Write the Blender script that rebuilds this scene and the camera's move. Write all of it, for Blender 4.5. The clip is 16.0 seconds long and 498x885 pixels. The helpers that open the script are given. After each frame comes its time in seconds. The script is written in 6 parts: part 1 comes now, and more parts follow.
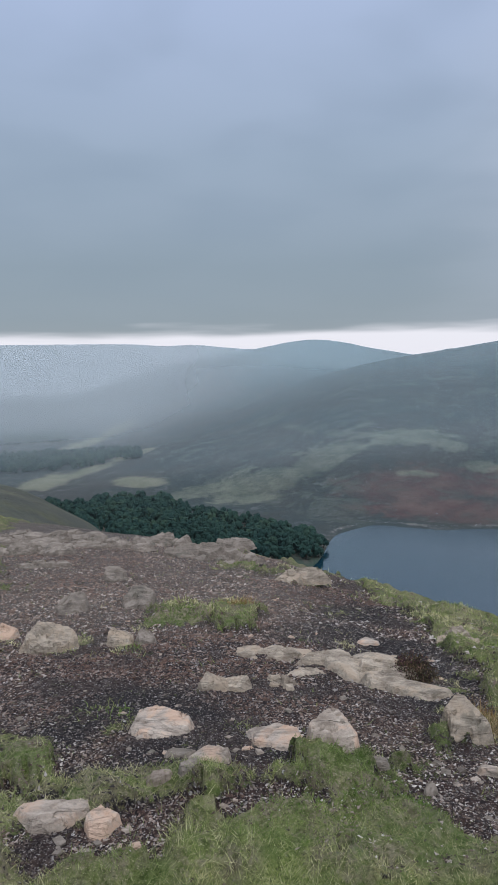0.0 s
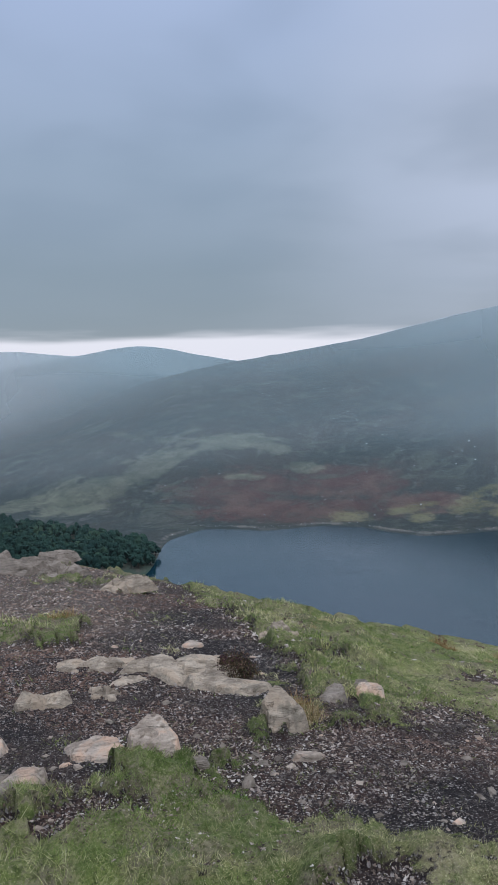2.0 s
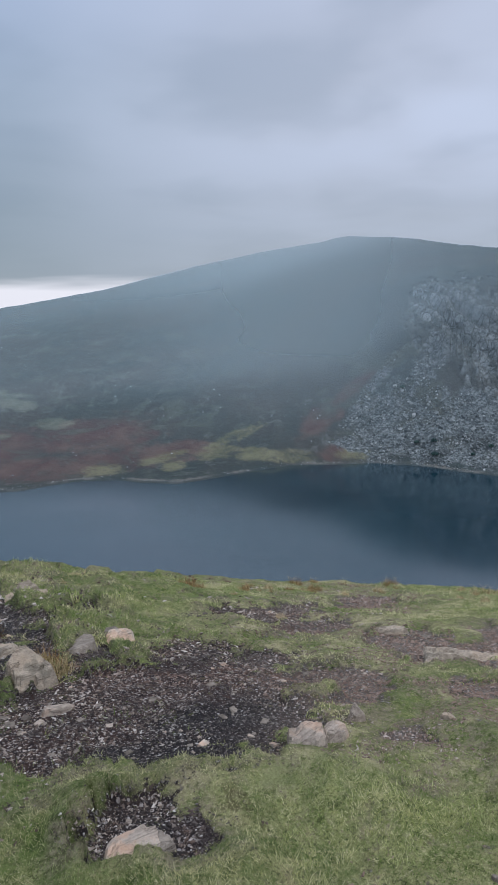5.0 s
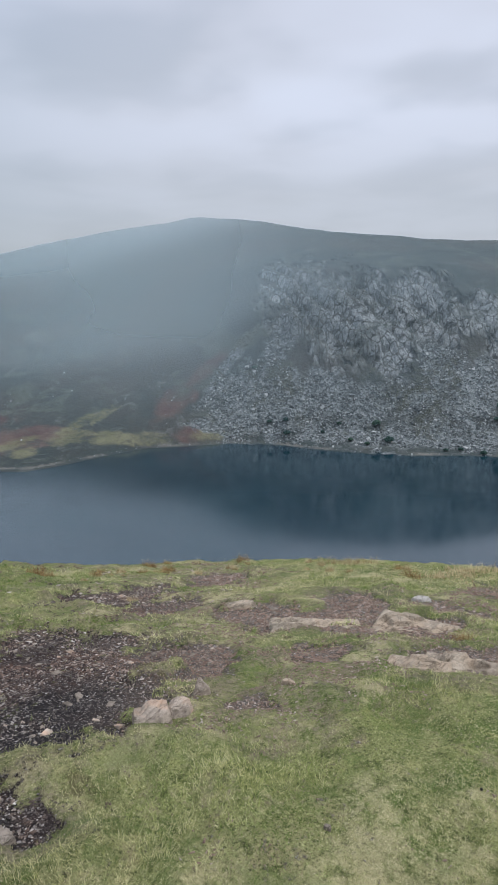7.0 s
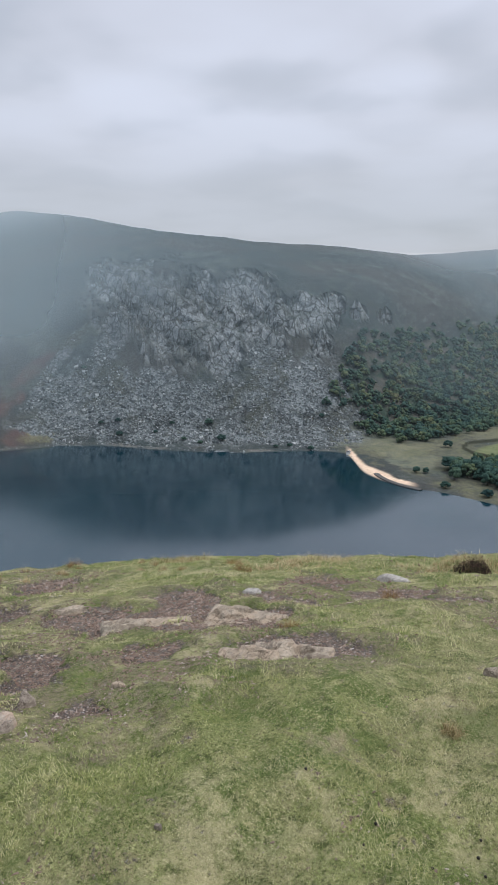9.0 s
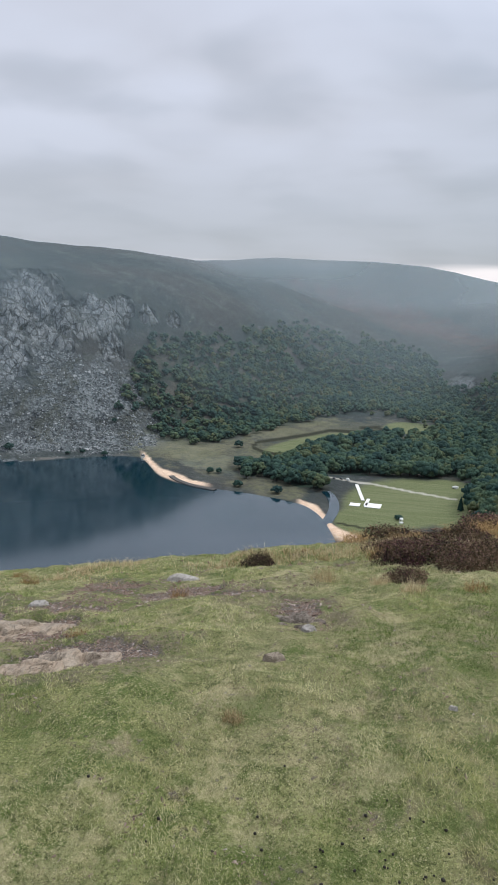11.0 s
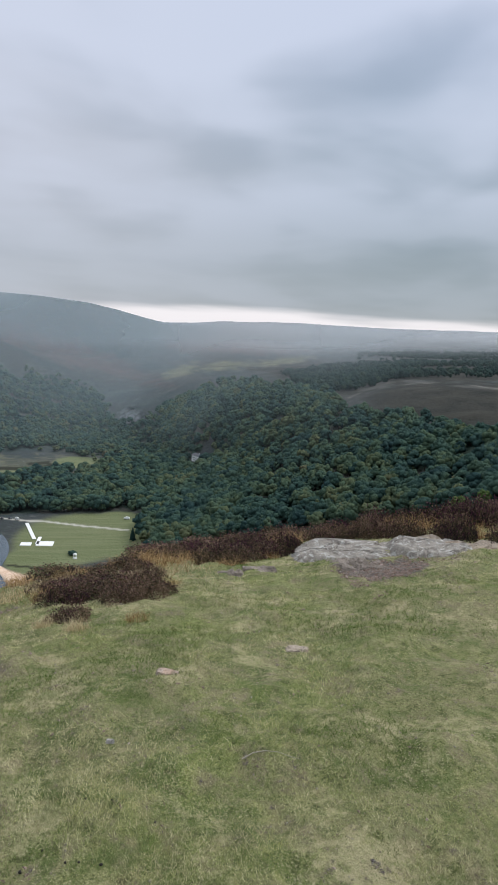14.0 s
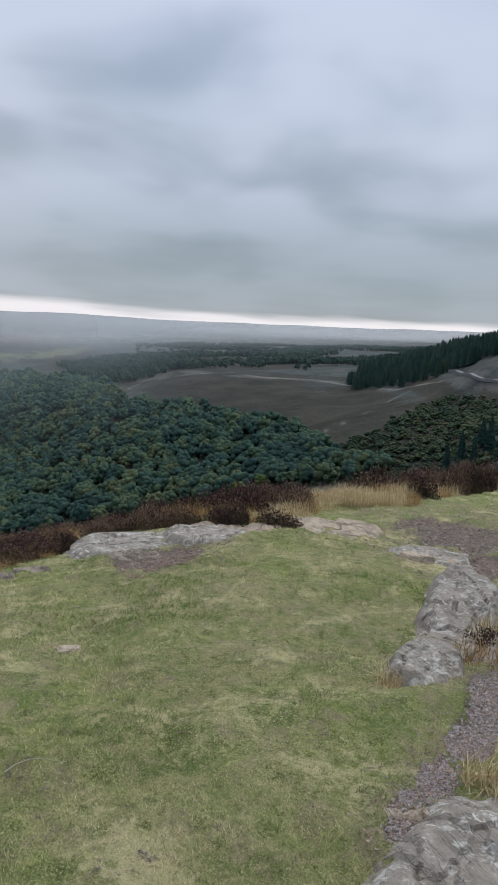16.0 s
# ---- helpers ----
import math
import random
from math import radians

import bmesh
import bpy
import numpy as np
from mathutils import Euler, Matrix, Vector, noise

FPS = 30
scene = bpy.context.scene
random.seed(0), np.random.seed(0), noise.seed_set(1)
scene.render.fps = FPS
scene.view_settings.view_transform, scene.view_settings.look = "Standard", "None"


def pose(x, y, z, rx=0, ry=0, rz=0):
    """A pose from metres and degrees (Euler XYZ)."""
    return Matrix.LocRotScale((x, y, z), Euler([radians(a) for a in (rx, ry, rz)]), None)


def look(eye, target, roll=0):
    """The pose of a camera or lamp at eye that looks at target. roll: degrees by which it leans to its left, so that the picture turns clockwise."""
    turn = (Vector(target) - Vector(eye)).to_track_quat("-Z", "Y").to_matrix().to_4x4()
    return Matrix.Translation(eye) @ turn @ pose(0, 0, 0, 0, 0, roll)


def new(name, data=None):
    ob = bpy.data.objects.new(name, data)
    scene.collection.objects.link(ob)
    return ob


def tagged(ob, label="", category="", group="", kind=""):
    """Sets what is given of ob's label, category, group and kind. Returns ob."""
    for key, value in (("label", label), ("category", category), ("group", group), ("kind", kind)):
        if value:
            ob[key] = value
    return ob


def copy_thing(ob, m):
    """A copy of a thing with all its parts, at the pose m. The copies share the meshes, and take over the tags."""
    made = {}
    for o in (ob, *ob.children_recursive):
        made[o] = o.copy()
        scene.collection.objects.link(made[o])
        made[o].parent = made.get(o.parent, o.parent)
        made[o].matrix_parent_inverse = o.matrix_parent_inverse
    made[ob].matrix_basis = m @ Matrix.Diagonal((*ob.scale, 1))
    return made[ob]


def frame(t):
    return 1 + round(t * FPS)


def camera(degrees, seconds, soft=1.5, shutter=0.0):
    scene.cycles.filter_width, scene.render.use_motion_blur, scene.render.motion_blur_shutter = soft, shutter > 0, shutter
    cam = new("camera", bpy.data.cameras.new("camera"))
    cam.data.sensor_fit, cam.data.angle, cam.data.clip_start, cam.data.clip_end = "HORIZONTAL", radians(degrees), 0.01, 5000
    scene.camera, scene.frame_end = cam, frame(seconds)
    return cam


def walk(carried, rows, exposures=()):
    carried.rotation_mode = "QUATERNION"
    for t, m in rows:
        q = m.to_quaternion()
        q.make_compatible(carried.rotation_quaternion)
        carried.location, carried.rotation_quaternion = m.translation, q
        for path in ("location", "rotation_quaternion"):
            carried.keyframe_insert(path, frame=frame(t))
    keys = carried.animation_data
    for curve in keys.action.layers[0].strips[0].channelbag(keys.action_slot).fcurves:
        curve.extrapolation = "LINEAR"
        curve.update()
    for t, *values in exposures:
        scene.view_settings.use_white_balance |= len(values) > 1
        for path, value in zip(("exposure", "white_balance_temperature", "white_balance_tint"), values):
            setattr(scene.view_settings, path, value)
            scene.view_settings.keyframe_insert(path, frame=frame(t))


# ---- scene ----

# ================= camera =================
# The eye stands about 1.62 m above the turf of a hill brow; z = 0 is eye level, the lake lies at -185 m.
cam = camera(37.36, 16.0, soft=1.5)
PATH = [
    (0.0, -0.119, 0.156, -0.021, 0.0, -6.54, 1.14), (0.5, -0.105, 0.16, -0.023, -3.79, -6.3, 1.08),
    (1.0, -0.089, 0.159, -0.026, -7.16, -6.06, 1.21), (1.5, -0.066, 0.142, -0.026, -10.25, -6.02, 1.31),
    (2.0, -0.044, 0.143, -0.033, -13.39, -6.33, 1.45), (2.5, -0.03, 0.145, -0.038, -16.49, -6.93, 1.61),
    (3.0, -0.016, 0.148, -0.044, -19.86, -7.73, 1.63), (3.5, -0.005, 0.149, -0.047, -23.27, -8.55, 1.69),
    (4.0, 0.004, 0.139, -0.051, -26.62, -9.25, 1.72), (4.5, 0.013, 0.135, -0.057, -29.83, -9.92, 1.71),
    (7.0, 0.069, 0.07, -0.065, -44.21, -12.24, 1.11), (7.5, 0.078, 0.069, -0.071, -47.08, -12.35, 0.86),
    (8.0, 0.084, 0.068, -0.076, -50.31, -12.47, 0.58), (10.5, 0.121, -0.02, -0.074, -68.76, -12.0, -1.02),
    (11.0, 0.104, -0.035, -0.071, -73.17, -11.93, -1.3), (11.5, 0.088, -0.036, -0.074, -77.7, -11.74, -1.57),
    (12.0, 0.066, -0.047, -0.069, -82.11, -11.34, -1.92), (12.5, 0.047, -0.069, -0.064, -86.25, -10.7, -2.28),
    (13.0, 0.032, -0.066, -0.057, -90.46, -9.83, -2.7), (13.5, 0.029, -0.077, -0.037, -94.4, -8.96, -2.93),
    (14.0, 0.044, -0.133, -0.022, -98.52, -8.28, -3.24), (14.5, 0.051, -0.169, -0.016, -102.82, -7.88, -3.45),
    (15.0, 0.052, -0.192, -0.02, -107.18, -7.77, -3.6), (15.5, 0.037, -0.205, -0.013, -111.44, -7.84, -3.61),
    (16.0, 0.029, -0.223, -0.013, -115.56, -7.96, -3.49)]
walk(cam, [(t, pose(x, y, z, 90 + p, r, w)) for t, x, y, z, w, p, r in PATH],
     # the picture is tinted cooler while it looks south, and settles to neutral as it turns west
     [(0.0, -0.05, 6050, 10), (2.0, -0.12, 5900, 10), (4.5, -0.10, 5900, 10), (7.0, 0.20, 6350, 10), (11.0, 0.13, 6450, 10), (16.0, 0.0, 6350, 10)])


# ================= node helpers =================
class Nodes:
    """A thin wrapper to write node trees shortly."""

    def __init__(self, tree):
        self.tree = tree
        tree.nodes.clear()

    def add(self, kind, **inputs):
        node = self.tree.nodes.new(kind)
        for key, value in inputs.items():
            self.put(node, key.replace("_", " "), value)
        return node

    def put(self, node, key, value):
        socket = node.inputs[int(key)] if key.isdigit() else node.inputs[key]
        if isinstance(value, bpy.types.NodeSocket):
            self.tree.links.new(value, socket)
        else:
            socket.default_value = value

    def math(self, op, a, b=0.0, clamp=False):
        node = self.tree.nodes.new("ShaderNodeMath")
        node.operation, node.use_clamp = op, clamp
        self.put(node, "0", a)
        self.put(node, "1", b)
        return node.outputs[0]

    def mix(self, fac, a, b, mode="MIX"):
        node = self.tree.nodes.new("ShaderNodeMix")
        node.data_type, node.blend_type = "RGBA", mode
        self.put(node, "0", fac)
        for key, value in (("6", a), ("7", b)):
            self.put(node, key, value if isinstance(value, bpy.types.NodeSocket) else (*value, 1))
        return node.outputs[2]

    def noise(self, vector, scale, detail=4.0, rough=0.55, dist=0.0, out=0):
        return self.add("ShaderNodeTexNoise", Vector=vector, Scale=scale, Detail=detail, Roughness=rough, Distortion=dist).outputs[out]

    def step(self, value, lo, hi, a=0.0, b=1.0):
        node = self.tree.nodes.new("ShaderNodeMapRange")
        node.interpolation_type = "SMOOTHSTEP"
        for key, v in zip("01234", (value, lo, hi, a, b)):
            self.put(node, key, v)
        return node.outputs[0]

    def ramp(self, value, stops):
        node = self.tree.nodes.new("ShaderNodeValToRGB")
        while len(node.color_ramp.elements) < len(stops):
            node.color_ramp.elements.new(0.5)
        for e, (p, c) in zip(node.color_ramp.elements, stops):
            e.position, e.color = p, (*c, 1)
        self.put(node, "0", value)
        return node.outputs[0]

    def attr(self, name):
        node = self.tree.nodes.new("ShaderNodeAttribute")
        node.attribute_name = name
        return node.outputs["Fac"]

    def where(self, scale=(1, 1, 1)):
        g = self.add("ShaderNodeNewGeometry").outputs["Position"]
        if scale == (1, 1, 1):
            return g
        return self.add("ShaderNodeMapping", Vector=g, Scale=scale).outputs[0]

    def bump(self, height, distance, strength=1.0):
        return self.add("ShaderNodeBump", Height=height, Distance=distance, Strength=strength).outputs[0]


# ================= sky and light =================
SUN_EL, SUN_AZ = 48, 150
world = bpy.data.worlds.new("world")
scene.world = world
world.use_nodes = True
n = Nodes(world.node_tree)
way = n.add("ShaderNodeTexCoord").outputs["Generated"]
xyz = n.add("ShaderNodeSeparateXYZ", Vector=way)
up = xyz.outputs[2]
# the cloud deck is a level sheet: project the direction onto it
lift = n.math("ADD", n.math("MAXIMUM", up, 0.0), 0.16)
deck = n.add("ShaderNodeCombineXYZ", X=n.math("DIVIDE", xyz.outputs[0], lift), Y=n.math("DIVIDE", xyz.outputs[1], lift), Z=0.0).outputs[0]
big = n.noise(deck, 0.9, 3.0, 0.45)
small = n.noise(deck, 1.9, 3.0, 0.4, 0.2)
streak = n.noise(n.add("ShaderNodeMapping", Vector=way, Scale=(3.0, 3.0, 30.0)).outputs[0], 1.3, 3.0, 0.5)
tone = n.ramp(up, [(0.0, (0.36, 0.38, 0.39)), (0.05, (0.30, 0.345, 0.375)), (0.12, (0.29, 0.345, 0.385)), (0.25, (0.35, 0.42, 0.50)),
                   (0.42, (0.45, 0.53, 0.70)), (0.62, (0.95, 1.03, 1.15)), (1.0, (1.9, 1.95, 2.05))])
# paler, torn cloud over the west and north-west, bluer and smoother over the south
west = n.step(n.math("ADD", n.math("MULTIPLY", xyz.outputs[0], 0.87), n.math("MULTIPLY", xyz.outputs[1], 0.49)), 0.62, 0.97)
north = n.step(xyz.outputs[0], 0.1, 0.8)
torn = n.math("MULTIPLY", n.step(n.math("ADD", n.math("MULTIPLY", big, 0.65), n.math("MULTIPLY", small, 0.35)), 0.34, 0.62), n.math("MULTIPLY", n.math("ADD", n.math("MULTIPLY", north, 0.62), 0.10), n.step(up, 0.07, 0.26, 0.25, 1.0)))
tone = n.mix(n.math("MULTIPLY", west, n.step(up, 0.02, 0.22, 0.45, 0.8)), tone, (0.60, 0.61, 0.68))
tone = n.mix(torn, tone, (0.68, 0.73, 0.86))
tone = n.mix(n.math("MULTIPLY", n.step(small, 0.55, 0.3), n.step(up, 0.05, 0.3, 0.06, 0.30)), tone, (0.30, 0.36, 0.44))
# the clear strip under the cloud's edge
edge = n.math("ADD", up, n.math("MULTIPLY", n.math("SUBTRACT", streak, 0.5), 0.035))
strip = n.step(n.math("ADD", edge, n.step(xyz.outputs[0], 0.3, 0.95, 0.003, 0.009)), 0.047, 0.030)
tone = n.mix(strip, tone, (0.93, 0.89, 0.91))
tone = n.mix(n.step(up, 0.0, -0.06), tone, (0.10, 0.11, 0.09))
cloud = n.add("ShaderNodeBackground", Color=tone, Strength=1.0)
sky = n.tree.nodes.new("ShaderNodeTexSky")
sky.sky_type, sky.sun_disc, sky.sun_elevation, sky.sun_rotation = "NISHITA", False, radians(SUN_EL), radians(SUN_AZ)
clear = n.add("ShaderNodeBackground", Color=sky.outputs[0], Strength=0.1)
both = n.tree.nodes.new("ShaderNodeMixShader")
n.put(both, "0", 0.93)
n.put(both, "1", clear.outputs[0])
n.put(both, "2", cloud.outputs[0])
n.put(n.add("ShaderNodeOutputWorld"), "Surface", both.outputs[0])

lamp = bpy.data.lights.new("sun", "SUN")
lamp.energy, lamp.angle, lamp.color = 1.5, radians(14), (1.0, 0.97, 0.92)
sun = new("sun", lamp)
sun.matrix_world = look((0, 0, 500), Vector((0, 0, 500)) - 100 * Vector((math.sin(radians(SUN_AZ)) * math.cos(radians(SUN_EL)), math.cos(radians(SUN_AZ)) * math.cos(radians(SUN_EL)), math.sin(radians(SUN_EL)))))


# ================= noise on arrays =================
def lattice(ix, iy, seed):
    h = (ix.astype(np.int64) * 374761393 + iy.astype(np.int64) * 668265263 + seed * 974711) & 0xFFFFFFFF
    h = ((h ^ (h >> 13)) * 1274126177) & 0xFFFFFFFF
    return ((h ^ (h >> 16)) & 0xFFFFFF) / float(0xFFFFFF)


def value_noise(x, y, seed=0):
    x, y = np.asarray(x, float), np.asarray(y, float)
    ix, iy = np.floor(x), np.floor(y)
    fx, fy = x - ix, y - iy
    fx, fy = fx * fx * (3 - 2 * fx), fy * fy * (3 - 2 * fy)
    a, b = lattice(ix, iy, seed), lattice(ix + 1, iy, seed)
    c, d = lattice(ix, iy + 1, seed), lattice(ix + 1, iy + 1, seed)
    return (a + (b - a) * fx) * (1 - fy) + (c + (d - c) * fx) * fy


def fbm(x, y, seed=0, octaves=4, gain=0.5):
    """Fractal noise, about -1 to 1."""
    total, amp, norm = 0, 1.0, 0.0
    for k in range(octaves):
        total = total + amp * (2 * value_noise(x * 2 ** k, y * 2 ** k, seed + k) - 1)
        norm += amp
        amp *= gain
    return total / norm


def smooth(a, b, v):
    u = np.clip((v - a) / (b - a), 0, 1)
    return u * u * (3 - 2 * u)


# ================= the lie of the land =================
# Bearings are degrees clockwise from +y, distances metres from the eye, slopes the elevation angle seen from the eye.
LAKE = -185.0
RING = np.arange(-25, 335, 0.25)


def table(*pairs, soften=1.2):
    """A quantity by bearing, softened round the ring."""
    b, v = zip(*pairs)
    line = np.interp(RING, b, v, period=360)
    k = np.exp(-0.5 * (np.arange(-24, 25) * 0.25 / soften) ** 2)
    k /= k.sum()
    line = np.convolve(np.concatenate([line[-24:], line, line[:24]]), k, "valid")
    return lambda bearing: np.interp(bearing, RING, line, period=360)


brow_el = table((-25, -10.5), (-19, -11.5), (-12, -13.0), (-2, -14.9), (5, -16.9), (12, -18.9), (19, -20.2), (30, -21.6), (40, -21.6), (50, -21.8), (63, -21.8),
                (74, -21.1), (81, -20.1), (87, -19.2), (93, -18.3), (101, -16.6), (109, -15.0), (116, -13.6), (122, -12.6), (131, -10.6), (140, -8), (200, -4), (280, -5))
fall = table((-25, -0.12), (-17, -0.125), (2, -0.15), (8, -0.195), (15, -0.205), (25, -0.27), (40, -0.325), (57, -0.29), (69, -0.29), (80, -0.25), (88, -0.21), (95, -0.175), (105, -0.16), (111, -0.125), (120, -0.09), (135, -0.09), (200, 0.0), (280, 0.0), soften=3)

# each ring of the land: distance and elevation angle by bearing
SPUR_R, SPUR_E = table((-25, 85), (200, 85)), table((-25, -8.6), (-19, -9.2), (-16.7, -10.2), (-13.9, -11.9), (-11.5, -12.9), (-8, -19), (-3, -25), (80, -25), (90, -25), (100, -22), (110, -19), (120, -16), (135, -13), (200, 2), (280, 2))
NEAR_R, NEAR_Z = table((-25, 500), (0, 430), (60, 430), (75, 435), (80, 460), (90, 480), (97, 460), (105, 420), (115, 380), (125, 330), (135, 280), (200, 300), (280, 350)), table((-25, -150), (-10, -176), (0, -184), (80, -183.6), (88, -183), (92, -182), (97, -160), (105, -125), (115, -97), (125, -72), (135, -50), (200, 22), (280, 25))
SHORE_R = table((-25, 700), (-10, 640), (4.4, 648), (5.4, 680), (6.3, 775), (9.5, 819), (12, 810), (14.6, 801), (18.8, 820), (22.2, 812), (24, 793), (26.5, 777), (29, 789), (32.6, 818), (36, 848), (38.2, 845), (42, 854), (45.7, 845), (49.3, 817), (53, 800),
                (57, 795), (63, 805), (65, 800), (66.2, 720), (67.6, 694), (70.8, 671), (73, 662), (76.2, 642), (78, 628), (79.4, 600), (80.4, 560), (82, 532), (90, 520), (97, 520), (105, 455), (115, 410), (125, 365), (135, 310), (200, 420), (280, 450), soften=0.3)
SHORE_Z = table((-25, -184), (79, -184.8), (82, -184), (90, -183.6), (97, -150), (105, -121), (115, -91), (125, -67), (135, -45), (200, 40), (280, 45), soften=0.5)
FOOT_R, FOOT_E = table((-25, 1150), (-11, 1100), (-6, 950), (0, 900), (5, 860), (10, 850), (62, 850), (66, 860), (70, 910), (75, 1000), (80, 1060), (84, 1060), (90, 1000), (94, 780), (97, 620), (105, 490), (115, 440), (125, 405), (135, 340), (200, 550), (280, 550)), table((-25, -9.1), (-11, -9.5), (-6, -10.9), (0, -11.5), (5, -12), (10, -12), (40, -11.7), (62, -11.6), (66, -12), (70, -11.2), (75, -10.3), (80, -9.9), (84, -9.9), (90, -10.4), (94, -12.6), (97, -13.2), (105, -13.4), (115, -11.2), (125, -9), (135, -6.6), (200, 5), (280, 5))
SCREE_R, SCREE_E = table((-25, 1500), (-11, 1300), (-6, 1150), (0, 1020), (8, 1000), (30, 1020), (40, 985), (46, 935), (52, 915), (60, 925), (66, 960), (72, 1050), (80, 1200), (88, 1200), (95, 900), (100, 720), (105, 650), (110, 610), (118, 565), (125, 520), (135, 450), (200, 700), (280, 700)), table((-25, -7), (-11, -8), (-6, -8.2), (0, -8.5), (8, -8.3), (20, -7.5), (30, -7), (46, -6.8), (60, -6.8), (66, -7.5), (72, -7.8), (80, -8), (88, -9.2), (95, -10.6), (100, -9.3), (105, -8), (110, -7), (118, -6.2), (125, -5.3), (135, -3.8), (200, 6), (280, 6))
MID_R, MID_E = table((-25, 1900), (-15, 1900), (-11, 1500), (-6.3, 1300), (-2, 1400), (8, 1250), (20, 1300), (30, 1350), (38, 1250), (44, 1120), (50, 1080), (58, 1080), (66, 1120), (72, 1250), (80, 1450), (88, 1500), (95, 1000), (100, 850), (105, 725), (111, 700), (118, 660), (125, 600), (130, 540), (135, 480), (200, 1000), (280, 1000)), table((-25, -5.2), (-15, -5.4), (-11, -7.2), (-6.3, -6.64), (-2, -5.5), (8, -4), (20, -2.5), (30, -0.8), (38, 0.5), (44, 1.3), (50, 1.7), (58, 1.2), (66, 0), (72, -1.2), (80, -3.6), (88, -5.6), (95, -7), (100, -6), (105, -5.4), (111, -4.3), (118, -4.2), (125, -4.2), (130, -3.4), (135, -2.2), (200, 7), (280, 7))
TOP_R = table((-25, 2100), (-11, 2000), (-6.3, 1900), (-1.9, 1620), (5, 1700), (18, 1850), (44, 1850), (55, 1700), (63, 1650), (74, 1650), (80, 1700), (90, 1750), (93, 1500), (97, 1250), (100, 1100), (104, 900), (107, 800), (114, 800), (121, 760), (124, 720), (128, 640), (132, 560), (135, 520), (200, 1400), (280, 1400))
TOP_E = table((-25, -4.9), (-11, -5.4), (-6.3, -5.6), (-1.9, -4.79), (1.2, -3.1), (5.2, -1.43), (9, -0.63), (12.8, -0.02), (18.3, 0.9), (23.1, 1.67), (28.6, 2.9), (34.4, 3.84), (38.4, 4.25), (40, 4.66), (44.3, 4.32), (48.5, 3.66), (55, 2.85), (62.7, 2.38), (68.8, 1.85), (73.5, 0.8), (80, -1.38), (85.2, -3.1), (90, -4.2), (93, -4.1), (97, -3.4), (100, -3.4), (104, -4.1), (107, -3.9), (111, -2.85), (114, -2.65), (121, -2.75), (124, -3.05), (128, -2.65), (132, -1.65), (135, -0.5), (140, 0.5), (200, 8), (280, 8), soften=0.7)
BACK_R, BACK_E = table((-25, 2500), (0, 2300), (70, 2300), (90, 2100), (97, 1700), (120, 1700), (128, 1100), (132, 800), (140, 750), (200, 2200), (280, 2200)), table((-25, -4.3), (-10, -4.3), (0, -4), (13, -1.6), (20, -1), (30, 1), (40, 2.5), (50, 1.6), (60, 0.5), (70, -0.5), (80, -1.9), (90, -2.6), (97, -3.3), (102, -2.8), (105, -2.1), (107, -1.8), (111, -1.4), (116, -1.05), (121, -0.75), (128, -0.7), (132, 0.1), (135, 0.9), (140, 1.8), (200, 6), (280, 6))
RIDGE_R, RIDGE_E = table((-25, 3200), (55, 3200), (66, 2700), (140, 2700), (200, 3200)), table((-25, -5), (-18, -4.2), (-15.6, -3.3), (-10.5, -1.96), (-6.2, -0.55), (0, 0.62), (2.2, 0.95), (5, 1.36), (7.3, 1.05), (12.8, -0.07), (20, -0.8), (30, 0.3), (60, 0.8), (66, 1.2), (69.7, 1.84), (75.6, 2.16), (82, 2.0), (86.3, 1.78), (89.6, 1.1), (92.5, 0.4), (96, -0.3), (100, -0.7), (110, -0.5), (120, -0.2), (135, 0.3), (200, 4), (280, 4), soften=0.4)
DIP_R, DIP_E = table((-25, 3700), (200, 3700)), table((-25, -6), (-18, -5.2), (-15.6, -4.3), (-10.5, -2.9), (-6.2, -1.4), (0, -0.2), (5, 0.3), (13, -0.6), (30, 0), (66, 0.8), (80, 1.0), (90, 0.1), (97, 0.1), (135, 0.5), (200, 3), (280, 3))
FAR_R, FAR_E = table((-25, 4450), (200, 4450)), table((-25, 1.3), (-18.5, 1.28), (-11, 1.26), (-6, 1.04), (-3.5, 1.04), (0.2, 0.62), (5, 0.3), (13, -0.3), (30, 0.3), (60, 1), (80, 1), (90, 0.55), (92.6, 0.6), (97, 0.97), (102, 1.11), (109, 1.05), (115, 1.2), (123, 1.32), (129, 1.5), (135, 1.58), (200, 2.4), (280, 2.2), soften=0.6)


def brow_r(b):
    """Distance of the brow: where the falling turf meets the line of sight."""
    a = fall(b)
    return np.clip((1.6 + 2.7 * a) / (np.tan(np.radians(-brow_el(b))) + a), 7, 16)


def knoll(b, r):
    """The near hilltop: level about the feet, then falling evenly to a brow."""
    a, rb = fall(b), brow_r(b)
    u = 0.5 * (r - 2.7 + np.sqrt((r - 2.7) ** 2 + 0.3))
    over = np.maximum(r - rb, 0)
    bend = (0.62 + a) / 0.1
    return -1.6 + a * u - 0.05 * np.minimum(over, bend) ** 2 - (0.62 + a) * np.maximum(over - bend, 0)


def rise(r, e):
    return lambda b: r(b) * np.tan(np.radians(e(b)))


